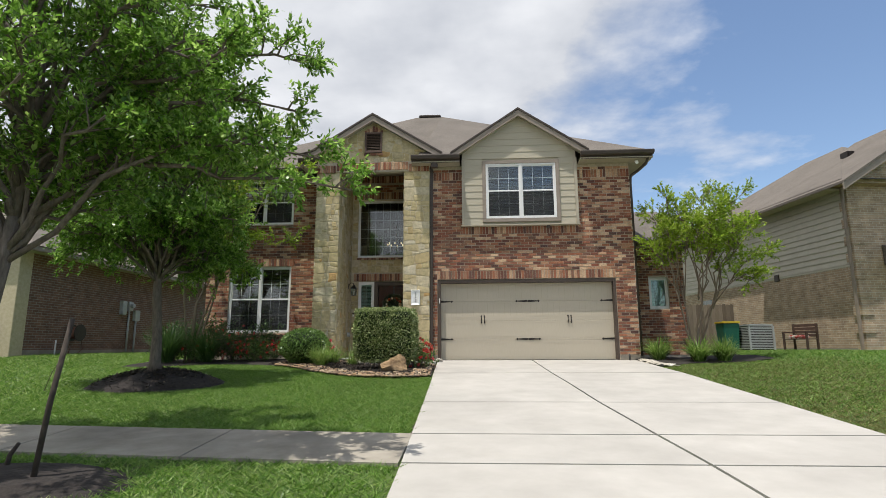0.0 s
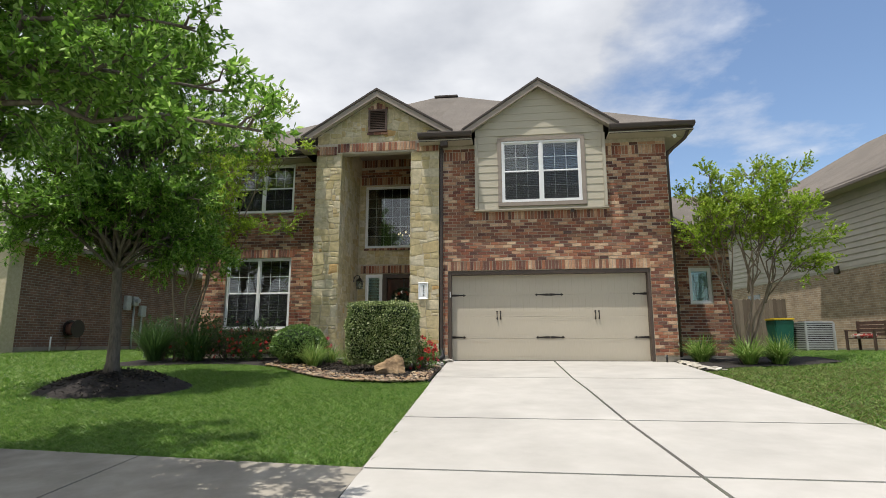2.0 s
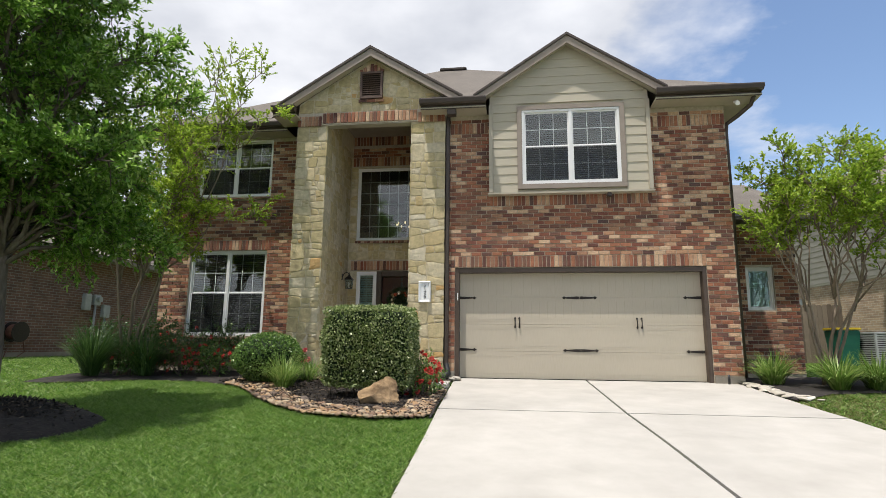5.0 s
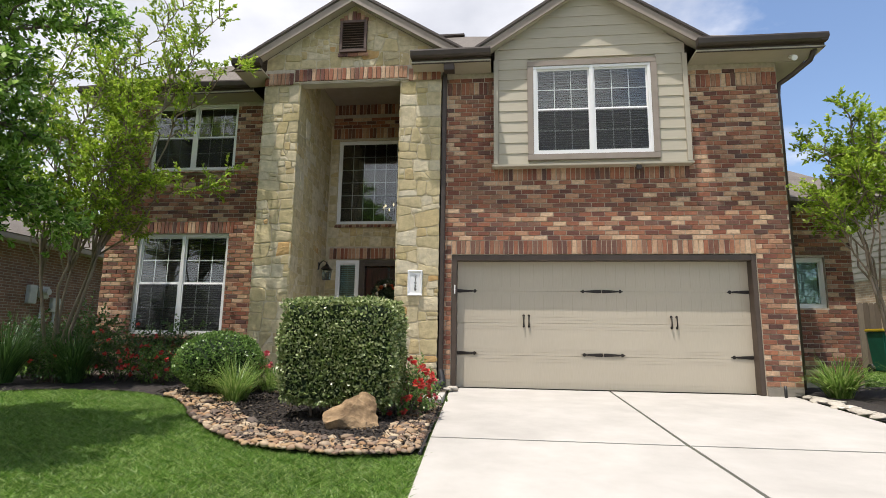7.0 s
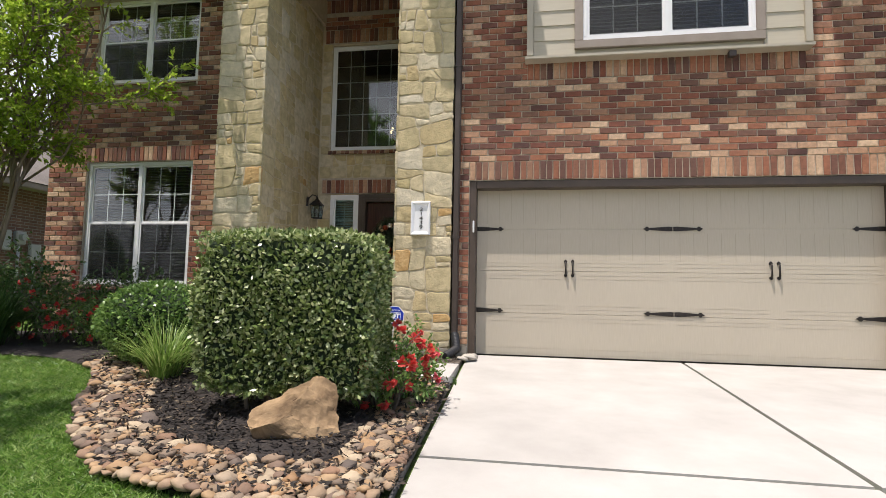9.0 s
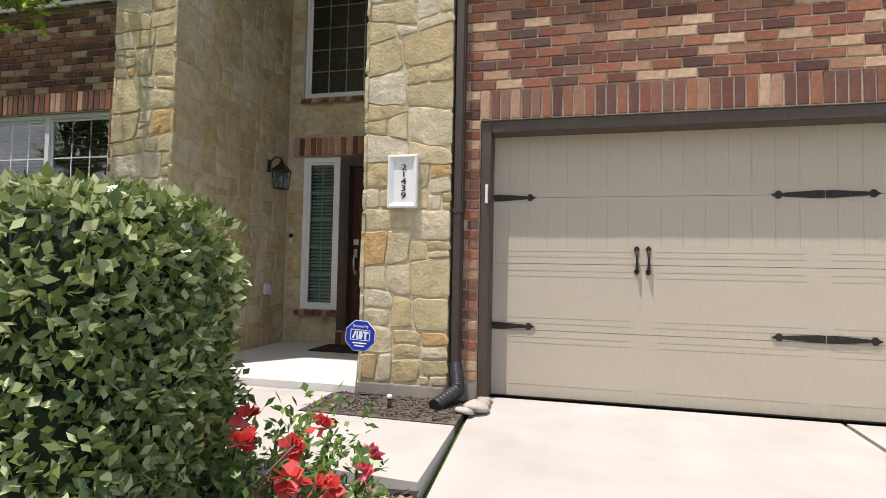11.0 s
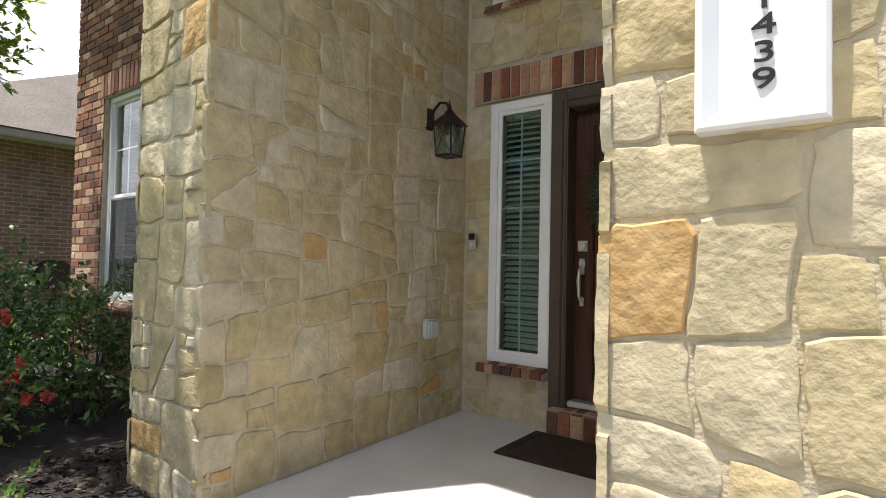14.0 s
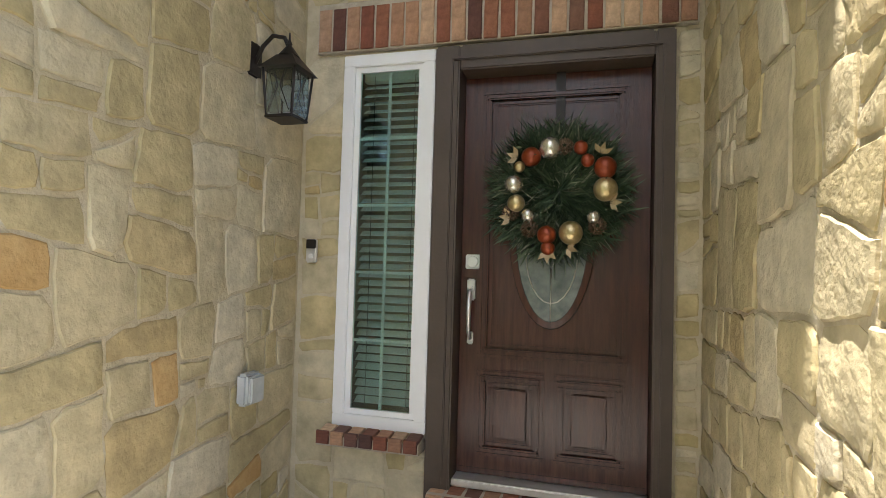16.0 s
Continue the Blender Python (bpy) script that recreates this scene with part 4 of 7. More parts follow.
for k in range(11):
    shared("slat", me, vent, pose(0, -0.005, -0.24 + k * 0.048, 40, 0, 0))

# downspouts and small fittings
downspout = thing("downspout", "dark brown downspout in the corner by the garage", "downspout", at=(-1.235, 15.06, 0.25))
part("pipe", box(-0.036, 0.036, -0.045, 0.045, 0.0, 5.15, 0.012), M["fascia"], downspout)
part("elbow", tube([(0, 0, 5.14), (0, -0.05, 5.22), (0, -0.3, 5.3), (0, -0.38, 5.30)], 0.04, 8), M["fascia"], downspout)
for z in (1.2, 3.4):
    part("strap", box(-0.042, 0.042, -0.05, 0.045, z, z + 0.03), M["fascia"], downspout)
M["rubber"] = mat("rubber", ramp2((0.012, 0.012, 0.013), (0.03, 0.03, 0.032)), 0.5, 10)
pipe = thing("drain_pipe", "black corrugated plastic drain pipe at the downspout", "drain pipe", at=(-1.235, 15.02, 0.0))
pts, rad = [], []
for k in range(56):
    s = k / 55
    pts.append(Vector((0, 0.03, 0.27)).lerp(Vector((0.05, -0.10, 0.10)), min(1, s * 1.7)) if s < 0.58 else Vector((0.05, -0.10, 0.10)).lerp(Vector((-0.06, -0.36, 0.03)), (s - 0.58) / 0.42))
    rad.append(0.052 if k % 3 else 0.040)
part("tube", tube(pts, rad, 14), M["rubber"], pipe)
downspout2 = thing("downspout", "dark gutter elbow at the house corner", "downspout", at=(4.36, 15.0, 5.2))
part("elbow", tube([(0.40, -0.3, 0.32), (0.36, -0.15, 0.12), (0.18, 0.05, -0.02), (0.02, 0.2, -0.12), (0.0, 0.22, -0.3), (0.0, 0.22, -5.1)], 0.042, 8), M["fascia"], downspout2)
spot = thing("soffit_light", "small white floodlight under the eave", "floodlight", at=(4.45, 14.85, 5.40))
part("base", tube([(0, 0, 0), (0, 0, -0.02)], 0.05, 12), M["white_paint"], spot)
part("head", tube([(0, 0, -0.02), (0.0, -0.03, -0.05), (0.0, -0.08, -0.07)], [0.015, 0.03, 0.045], 12), M["white_paint"], spot)
sensor = thing("camera_box", "small dark box fixed under the bay", "security camera", at=(2.0, 14.98, 3.655))
part("body", box(-0.04, 0.04, -0.03, 0.05, -0.07, 0.0, 0.008), M["fascia"], sensor)
outletbox = thing("gutter_outlet", "dark square gutter outlet under the eave", "gutter outlet", at=(-1.13, 14.75, 5.43))
part("body", box(-0.09, 0.09, -0.08, 0.08, -0.12, 0.0, 0.006), M["fascia"], outletbox)
stub = thing("pipe_stub", "short black pipe at the wall's foot", "pipe", at=(3.98, 14.98, -0.01))
part("tube", tube([(0, 0, 0), (0, 0, 0.17)], 0.022, 10), M["rubber"], stub)

# yard sign
M["sign_blue"] = mat("sign_blue", ramp2((0.006, 0.03, 0.33), (0.01, 0.04, 0.40)), 0.4, 4)
sign = thing("yard_sign", "blue octagonal security sign on a metal stake", "yard sign", at=(-1.955, 14.86, 0.0))
tiltm = pose(0, 0, 0.475, 0, 4, 6)


def octa(r):
    return [(r * math.cos(radians(22.5 + 45 * k)), r * math.sin(radians(22.5 + 45 * k))) for k in range(8)]


part("board", prism(octa(0.128), "y", -0.004, 0.004), M["white_paint"], sign).matrix_basis = tiltm
part("face", prism(octa(0.122), "y", -0.0065, -0.0045), M["sign_blue"], sign).matrix_basis = tiltm
b = part("mark", bars(-0.078, 0.078, -0.035, 0.048, 0.005, -0.009, -0.0066), M["white_paint"], sign, "white framed mark")
b.matrix_basis = tiltm
for pts in ([(-0.066, -0.024), (-0.048, -0.024), (-0.03, 0.036), (-0.044, 0.036)], [(-0.03, 0.036), (-0.02, 0.036), (-0.012, -0.024), (-0.028, -0.024)], [(-0.01, -0.024), (0.012, -0.024), (0.022, 0.0), (0.012, 0.036), (-0.01, 0.036)], [(0.018, 0.036), (0.066, 0.036), (0.066, 0.022), (0.018, 0.022)], [(0.034, 0.022), (0.05, 0.022), (0.05, -0.024), (0.034, -0.024)]):
    part("mark", prism(pts, "y", -0.009, -0.0066), M["white_paint"], sign).matrix_basis = tiltm
text_mesh("Secured by", 0.028, M["white_paint"], sign, tiltm @ pose(0, -0.007, 0.074, 90, 0, 0))
for zz, w in ((-0.056, 0.055), (-0.078, 0.04)):
    part("mark", box(-w, w, -0.0085, -0.0066, zz - 0.005, zz + 0.005), M["white_paint"], sign).matrix_basis = tiltm
part("stake", tube([(0.0, 0.012, 0.48), (-0.02, 0.01, 0.2), (-0.04, 0.0, -0.12)], 0.008, 8), M["steel"], sign)
spotlight = thing("path_light", "small black and white path light in the soil", "path light", at=(-1.62, 14.62, 0.0))
part("stem", tube([(0, 0, -0.03), (0, 0, 0.07)], 0.016, 10), M["rubber"], spotlight)
part("cap", tube([(0, 0, 0.07), (0, 0, 0.09), (0, 0, 0.10)], [0.02, 0.02, 0.012], 12), M["white_paint"], spotlight)
# ---- garden ----
NP = np.random.RandomState(11)


def mass(name, quads, material, parent=None):
    """Many separate small faces, given as an array (count, corners, 3), in one mesh."""
    n, k, _ = quads.shape
    me = bpy.data.meshes.new(name)
    me.vertices.add(n * k), me.loops.add(n * k), me.polygons.add(n)
    me.vertices.foreach_set("co", quads.reshape(-1).astype(np.float32))
    me.loops.foreach_set("vertex_index", np.arange(n * k, dtype=np.int32))
    me.polygons.foreach_set("loop_start", np.arange(0, n * k, k, dtype=np.int32))
    me.materials.append(material)
    me.update(calc_edges=True)
    ob = new(name, me)
    ob.parent = parent
    return ob


def unit(v):
    return v / np.maximum(1e-9, np.linalg.norm(v, axis=-1, keepdims=True))


def leaves(base, direction, length, width, droop=0.0, up=1.0):
    """Pointed leaves, each a four-cornered blade."""
    n = len(base)
    d = unit(direction)
    s = unit(np.cross(d, NP.normal(scale=0.55, size=(n, 3)) + np.array([0, 0, up])))
    length, width = np.asarray(length).reshape(-1, 1), np.asarray(width).reshape(-1, 1)
    tip = base + d * length
    tip[:, 2] -= droop * length[:, 0]
    mid = base + d * length * 0.5
    return np.stack([base, mid + s * width * 0.5, tip, mid - s * width * 0.5], 1)


def leaf_mat(name, dark, mid, light, rough=0.45, trans=0.35):
    return mat(name, [(0.0, dark), (0.55, mid), (1.0, light)], rough, 3, 3, "island", shift=0.1, trans=trans)


M["oak_leaf"] = leaf_mat("oak_leaf", (0.065, 0.145, 0.018), (0.17, 0.34, 0.04), (0.42, 0.60, 0.16), 0.30, 0.56)
M["bush_leaf"] = leaf_mat("bush_leaf", (0.03, 0.07, 0.016), (0.06, 0.125, 0.028), (0.14, 0.23, 0.06), 0.4, 0.3)
M["myrtle_leaf"] = leaf_mat("myrtle_leaf", (0.15, 0.25, 0.02), (0.31, 0.455, 0.04), (0.50, 0.60, 0.10), trans=0.5)
M["hedge_leaf"] = leaf_mat("hedge_leaf", (0.08, 0.13, 0.035), (0.225, 0.295, 0.09), (0.62, 0.66, 0.38), 0.28, 0.28)
M["shrub_leaf"] = leaf_mat("shrub_leaf", (0.06, 0.125, 0.028), (0.13, 0.24, 0.05), (0.26, 0.38, 0.11), 0.35, 0.3)
M["blade"] = leaf_mat("blade", (0.10, 0.19, 0.03), (0.20, 0.33, 0.065), (0.40, 0.48, 0.17), 0.45, 0.35)
M["dark_blade"] = leaf_mat("dark_blade", (0.03, 0.07, 0.018), (0.055, 0.12, 0.028), (0.10, 0.17, 0.05), 0.5, 0.25)
M["grass"] = mat("grass", [(0.0, (0.075, 0.19, 0.02)), (0.55, (0.205, 0.395, 0.05)), (1.0, (0.47, 0.61, 0.20))], 0.45, 21, 4, "island", shift=0.55, stain=0.12, stain_scale=1.3, trans=0.42)
M["dry_grass"] = mat("dry_grass", [(0.0, (0.12, 0.155, 0.035)), (0.55, (0.24, 0.255, 0.075)), (1.0, (0.44, 0.39, 0.17))], 0.6, 17, 5, "island", shift=0.6, stain=0.2, stain_scale=1.7, trans=0.3)
# near-black green: the shade deep between the leaves, put into a colour
M["bush_shade"] = mat("bush_shade", ramp2((0.008, 0.018, 0.006), (0.02, 0.036, 0.012)), 1.0, 12)
M["bark"] = mat("bark", ramp2((0.085, 0.066, 0.052), (0.19, 0.155, 0.125)), 0.95, 9, 8, bump=1.0, bump_scale=26, stretch=(3, 3, 0.8))
M["pale_bark"] = mat("pale_bark", ramp2((0.15, 0.11, 0.078), (0.27, 0.21, 0.155)), 0.85, 6, 7, bump=0.5, bump_scale=22, stretch=(2, 2, 0.6))
M["petal_red"] = leaf_mat("petal_red", (0.42, 0.03, 0.03), (0.62, 0.06, 0.05), (0.72, 0.16, 0.13), 0.5, 0.3)
M["petal_pink"] = leaf_mat("petal_pink", (0.62, 0.06, 0.10), (0.74, 0.13, 0.18), (0.82, 0.30, 0.33), 0.5, 0.3)


def in_crown(count, c, r, lo=0.45, lumps=1.7, seed=0.0):
    """Points in an uneven ellipsoid, denser towards its shell."""
    out = []
    while len(out) < count:
        d = unit(NP.normal(size=3))
        k = 0.74 + 0.75 * noise.noise(Vector(d * lumps) + Vector((seed, 0, 0)))
        rad = (lo + (1 - lo) * NP.rand() ** 0.6) * k * 1.15
        out.append((np.array(c) + d * np.array(r) * rad, d))
    return np.array([p for p, _ in out]), np.array([d for _, d in out])


def twigs(points, ways, per, reach, leaf_len, leaf_w, spread, droop):
    """Leaf sprays: per leaves strung along a short twig from each point."""
    n = len(points)
    way = unit(ways + NP.normal(scale=0.45, size=(n, 3)))
    way[:, 2] -= droop * 0.5
    way = unit(way)
    t = NP.rand(n, per, 1)
    base = points[:, None, :] + way[:, None, :] * t * reach
    d = way[:, None, :] * 0.7 + NP.normal(scale=spread, size=(n, per, 3))
    base, d = base.reshape(-1, 3), d.reshape(-1, 3)
    m = len(base)
    return leaves(base, d, leaf_len * (0.7 + 0.6 * NP.rand(m)), leaf_w * (0.7 + 0.6 * NP.rand(m)), droop), way


def limb(bm, a, b, r0, r1, wob, rng, sides=7, steps=6):
    a, b = Vector(a), Vector(b)
    ln = (b - a).length
    pts = []
    for k in range(steps + 1):
        s = k / steps
        p = a.lerp(b, s) + Vector((0, 0, 0.16 * ln * math.sin(s * math.pi)))
        if 0 < k < steps:
            p += Vector((rng.gauss(0, wob), rng.gauss(0, wob), rng.gauss(0, wob))) * ln
        pts.append(p)
    tube(pts, [r0 + (r1 - r0) * k / steps for k in range(steps + 1)], sides, bm)
    return pts


def shell_tips(c, r, count, rng, low=-0.75):
    """Branch ends spread over an uneven ellipsoid."""
    out = []
    for k in range(count):
        z = low + (1 - low) * (k + 0.5) / count
        a = k * 2.39996 + rng.uniform(-0.35, 0.35)
        w = math.sqrt(max(0.0, 1 - z * z)) * rng.uniform(0.62, 1.02)
        out.append(Vector((c[0] + r[0] * w * math.cos(a), c[1] + r[1] * w * math.sin(a), c[2] + r[2] * z * rng.uniform(0.75, 1.0))))
    return out


def grow(bm, path, count, reach, rng, flat, points, ways, first=0.25, knots=7):
    """Side shoots along a limb, shorter towards its end; collects the places where leaf sprays sit."""
    for k in range(count):
        s = first + (1 - first) * (k + rng.random()) / count
        f = s * (len(path) - 1)
        i = min(int(f), len(path) - 2)
        p = path[i].lerp(path[i + 1], f - i)
        along = (path[i + 1] - path[i]).normalized()
        side = Vector((rng.gauss(0, 1), rng.gauss(0, 1), rng.gauss(0.12, flat)))
        d = (side.normalized() * 0.8 + along * 0.75).normalized()
        e = p + d * reach * rng.uniform(0.55, 1.15) * (1.15 - 0.55 * s)
        shoot = limb(bm, p, e, 0.011, 0.003, 0.04, rng, 5, 3)
        for q in range(knots):
            g = (0.2 + 0.8 * (q + rng.random()) / knots) * 3
            j = min(int(g), 2)
            points.append(shoot[j].lerp(shoot[j + 1], g - j))
            ways.append((d + Vector((rng.gauss(0, 0.5), rng.gauss(0, 0.5), rng.gauss(0.1, flat * 0.8)))).normalized())


def leafage(t, points, ways, per, size, leaf, bark, spread, droop, slim=0.42):
    P, D = np.array([tuple(p) for p in points]), np.array([tuple(d) for d in ways])
    q, way = twigs(P, D, per, size * 3.6, size, size * slim, spread, droop)
    mass("crown", q, M[leaf], t)
    mass("twig_growth", leaves(P, way, np.full(len(P), size * 3.6), np.full(len(P), 0.005)), M[bark], t)


def tree(label, base, top_of_trunk, trunk_r, tips, shoots, reach, per, leaf, size, seed, bark="bark", low_start=0.78):
    rng = random.Random(seed)
    t = thing("tree", label, "tree", "yard trees", at=base)
    base, tp = Vector(base), Vector(top_of_trunk)
    bm = bmesh.new()
    pts = [Vector((0, 0, -0.05)), Vector((0, 0, 0.12)), (tp - base) * 0.3 + Vector((0.02, 0.01, 0)), (tp - base) * 0.65 + Vector((-0.015, 0.02, 0)), tp - base]
    tube(pts, [trunk_r * 1.6, trunk_r * 1.15, trunk_r, trunk_r * 0.9, trunk_r * 0.72], 14, bm)
    part("trunk", bm, M[bark], t)
    top = max(p.z for p in tips)
    lead = [tp - base, (tp - base) + Vector((0.05, 0.03, (top - tp.z) * 0.35)), (tp - base) + Vector((-0.04, 0.0, (top - tp.z) * 0.75))]
    bm = bmesh.new()
    tube(lead, [trunk_r * 0.72, trunk_r * 0.5, trunk_r * 0.2], 9, bm)
    points, ways = [], []
    for tip in tips:
        rise = min(1.0, max(0.0, (tip.z - tp.z - 0.5) / (top - tp.z)))
        start = base.lerp(tp, rng.uniform(low_start, 1.0)) - base if rise < 0.15 else lead[0].lerp(lead[2], rise * rng.uniform(0.35, 0.7))
        p = limb(bm, start, tip - base, trunk_r * 0.36, 0.009, 0.03, rng)
        n = max(5, int(shoots * (tip - base - start).length / 1.8))
        grow(bm, p, n, reach, rng, 0.6, points, ways)
        points += [p[-1]] * 4
        ways += [(p[-1] - p[-2]).normalized()] * 4
    part("branchwork", bm, M[bark], t)
    leafage(t, points, ways, per, size, leaf, bark, 0.55, 0.02)
    return t


rng = random.Random(17)
oak = tree("young oak with a dense green crown in a mulch ring", (-5.81, 9.78, 0.0), (-5.92, 9.8, 1.95), 0.085,
           shell_tips((-5.85, 9.9, 4.1), (1.65, 1.8, 2.6), 38, rng, -0.8)
           + [Vector((-5.9 + q * math.cos(a), 9.85 + q * math.sin(a), z)) for q, a, z in [(0.9 + 0.25 * (k % 4), k * 1.31, 1.95 + 0.17 * (k % 5)) for k in range(22)]]
           + [Vector(v) for v in ((-7.6, 9.6, 2.3), (-7.9, 9.9, 2.9), (-7.7, 10.3, 3.5), (-7.3, 9.2, 2.0), (-7.0, 8.6, 2.4), (-8.0, 9.4, 3.8))], 15, 0.66, 19, "oak_leaf", 0.074, 3)
rng = random.Random(29)
street_oak = tree("street oak with overhanging green branches", (-4.45, 4.5, -0.68), (-4.25, 4.7, 1.55), 0.085,
                  shell_tips((-4.25, 5.0, 3.45), (1.9, 1.8, 2.1), 38, rng, -0.9) + [Vector(v) for v in ((-1.15, 4.9, 1.8), (-1.5, 5.0, 2.15), (-1.75, 5.0, 2.65), (-1.75, 5.05, 3.2), (-2.0, 4.7, 2.3), (-2.3, 5.3, 3.6), (-2.2, 4.4, 3.0), (-5.2, 5.6, 1.9), (-5.6, 5.2, 2.2), (-4.9, 5.9, 2.0), (-5.8, 6.0, 2.5), (-4.4, 4.9, 2.0), (-3.8, 4.6, 2.3), (-4.6, 5.6, 2.7), (-3.5, 5.3, 2.0), (-4.0, 4.2, 2.6), (-3.4, 4.9, 2.8))],
                  12, 0.5, 18, "oak_leaf", 0.062, 8)


def myrtle(label, base, stems, tips, shoots, reach, per, seed, size=0.06):
    """Several slender stems from one foot, forking into layered fans of leaves."""
    rng = random.Random(seed)
    t = thing("tree", label, "tree", "crape myrtles", at=base)
    b = Vector(base)
    points, ways = [], []
    order = sorted(tips, key=lambda p: math.atan2(p.y - b.y, p.x - b.x))
    for k in range(stems):
        mine = order[k::stems] if stems < 2 else order[k * len(order) // stems:(k + 1) * len(order) // stems]
        if not mine:
            continue
        mid = sum(mine, Vector((0, 0, 0))) / len(mine) - b
        a = math.atan2(mid.y, mid.x)
        knee = Vector((mid.x * 0.22, mid.y * 0.22, 0.85 + rng.uniform(-0.2, 0.25)))
        fork = Vector((mid.x * 0.55, mid.y * 0.55, max(1.3, mid.z * 0.55)))
        bm = bmesh.new()
        tube([Vector((math.cos(a) * 0.07, math.sin(a) * 0.07, -0.05)), knee * 0.5 + Vector((0.02, 0.01, 0)), knee, knee.lerp(fork, 0.5) + Vector((rng.gauss(0, 0.05), rng.gauss(0, 0.05), 0)), fork], [0.038, 0.031, 0.027, 0.022, 0.016], 8, bm)
        for tip in mine:
            p = limb(bm, knee.lerp(fork, rng.uniform(0.45, 1.0)), tip - b, 0.017, 0.005, 0.04, rng, 6)
            grow(bm, p, shoots, reach, rng, 0.28, points, ways, 0.35, 6)
            points += [p[-1]] * 3
            ways += [(p[-1] - p[-2]).normalized()] * 3
        part("stem", bm, M["pale_bark"], t)
    leafage(t, points, ways, per, size, "myrtle_leaf", "pale_bark", 0.38, 0.06, 0.5)
    return t


rng = random.Random(41)
myrtle("multi-stemmed crape myrtle with light lime leaves by the side wing", (5.65, 15.0, 0.0), 6,
       shell_tips((6.0, 15.0, 3.3), (1.35, 1.15, 1.0), 15, rng, -0.45) + [Vector(v) for v in ((7.35, 15.0, 4.5), (4.6, 14.9, 3.85), (6.1, 14.8, 4.3), (5.2, 14.7, 4.2), (7.3, 14.6, 3.4), (7.15, 14.5, 2.1), (4.65, 14.7, 2.9), (7.9, 15.0, 2.9), (6.8, 15.3, 4.5))], 14, 0.58, 14, 4, 0.072)
rng = random.Random(43)
myrtle("multi-stemmed crape myrtle with lime leaves before the brick wall", (-7.75, 14.5, 0.0), 5,
       shell_tips((-7.2, 14.2, 4.1), (1.35, 1.0, 2.2), 30, rng, -0.95) + [Vector(v) for v in ((-4.6, 14.2, 5.2), (-4.95, 14.1, 6.2), (-5.6, 14.2, 6.5), (-4.9, 14.3, 3.3), (-5.4, 14.1, 5.7), (-6.0, 14.2, 6.2), (-5.8, 14.0, 5.2), (-6.1, 14.1, 3.2))], 11, 0.62, 14, 6, 0.068)

# trees across the street, which the windows mirror
for k, (x, y, a) in enumerate(((-36, -17, 75), (-30, -21, 10), (-25.5, -16, 100), (-20.5, -18, 40), (-15.5, -21, 250), (-10.5, -17, 130), (-4.5, -20, 210), (2, -18, 300), (8.5, -20.5, 20), (15, -20, 160))):
    far = copy_thing(oak, pose(x, y, -1.45, 0, 0, a))
    tagged(far, "leafy street tree across the road", "tree", "far street trees")

# mulch mound under the oak and mulch patch under the street tree
def dome(cx, cy, rx, ry, h, rng, rings=9, seg=36):
    bm = bmesh.new()
    rows = []
    for i in range(rings + 1):
        s = i / rings
        rows.append([])
        for k in range(seg):
            a = 2 * math.pi * k / seg
            w = 1 + 0.10 * noise.noise(Vector((math.cos(a) * 1.5, math.sin(a) * 1.5, cx)))
            x, y = cx + rx * s * w * math.cos(a), cy + ry * s * w * math.sin(a)
            z = ground_z(x, y) - 0.025 + h * (1 - s * s) ** 0.9 + 0.03 * noise.noise(Vector((x * 4, y * 4, 0))) * (1 - s ** 4)
            rows[-1].append(bm.verts.new((x, y, z)))
    for p, q in zip(rows, rows[1:]):
        for k in range(seg):
            j = (k + 1) % seg
            if p is rows[0]:
                bm.faces.new((p[0], q[k], q[j])) if k == 0 else bm.faces.new((p[0], q[k], q[j]))
            else:
                bm.faces.new((p[k], q[k], q[j], p[j]))
    bmesh.ops.delete(bm, geom=[v for v in rows[0][1:]], context="VERTS")
    bmesh.ops.recalc_face_normals(bm, faces=bm.faces)
    return bm


tagged(part("mulch_mound", dome(-5.80, 9.85, 1.22, 0.95, 0.28, None), M["mulch"]), "dark brown mulch mound round the oak's trunk", "mulch", kind="structure")
tagged(part("mulch_patch", dome(-4.1, 4.35, 1.35, 0.62, 0.07, None), M["mulch"]), "dark mulch patch under the street tree", "mulch", kind="structure")
M["stake"] = mat("stake", ramp2((0.035, 0.026, 0.02), (0.08, 0.062, 0.05)), 0.9, 14, bump=0.4, bump_scale=40)
stake = thing("tree_stake", "leaning dark wooden tree stake", "stake", at=(-3.53, 4.38, -0.68))
part("pole", tube([(0, 0, -0.1), (0.08, 0.0, 0.6), (0.19, 0.0, 1.28)], [0.022, 0.022, 0.02], 8), M["stake"], stake)
part("tie_wire", tube([(0.13, 0, 0.95), (0.05, 0.02, 0.84), (0.02, 0.0, 0.70)], 0.003, 5), M["stake"], stake)
stub2 = thing("tree_stake", "short broken wooden stake stub", "stake", at=(-4.08, 4.75, -0.65))
part("pole", tube([(0, 0, -0.1), (0.03, 0, 0.10), (0.10, 0, 0.20)], [0.02, 0.02, 0.016], 8), M["stake"], stub2)

# ---- planting beds ----
BX = [-9.4, -8.2, -6.8, -5.6, -4.7, -4.1, -3.6, -3.1, -2.5, -1.6, -0.8]
BY = [13.1, 13.3, 14.0, 13.85, 13.35, 12.65, 11.95, 11.4, 10.92, 10.72, 10.92]


def bed_front(x):
    return lerp(x, BX, BY)


def in_bed(x, y):
    return -8.7 < x < left_edge(y) - 0.0 and bed_front(x) < y < 15.9


def in_bed_right(x, y):
    return right_edge(y) < x < 7.4 and y > lerp(x, [4.1, 4.4, 5.2, 6.4, 7.4], [12.9, 13.2, 13.9, 14.1, 14.4]) and y < 17


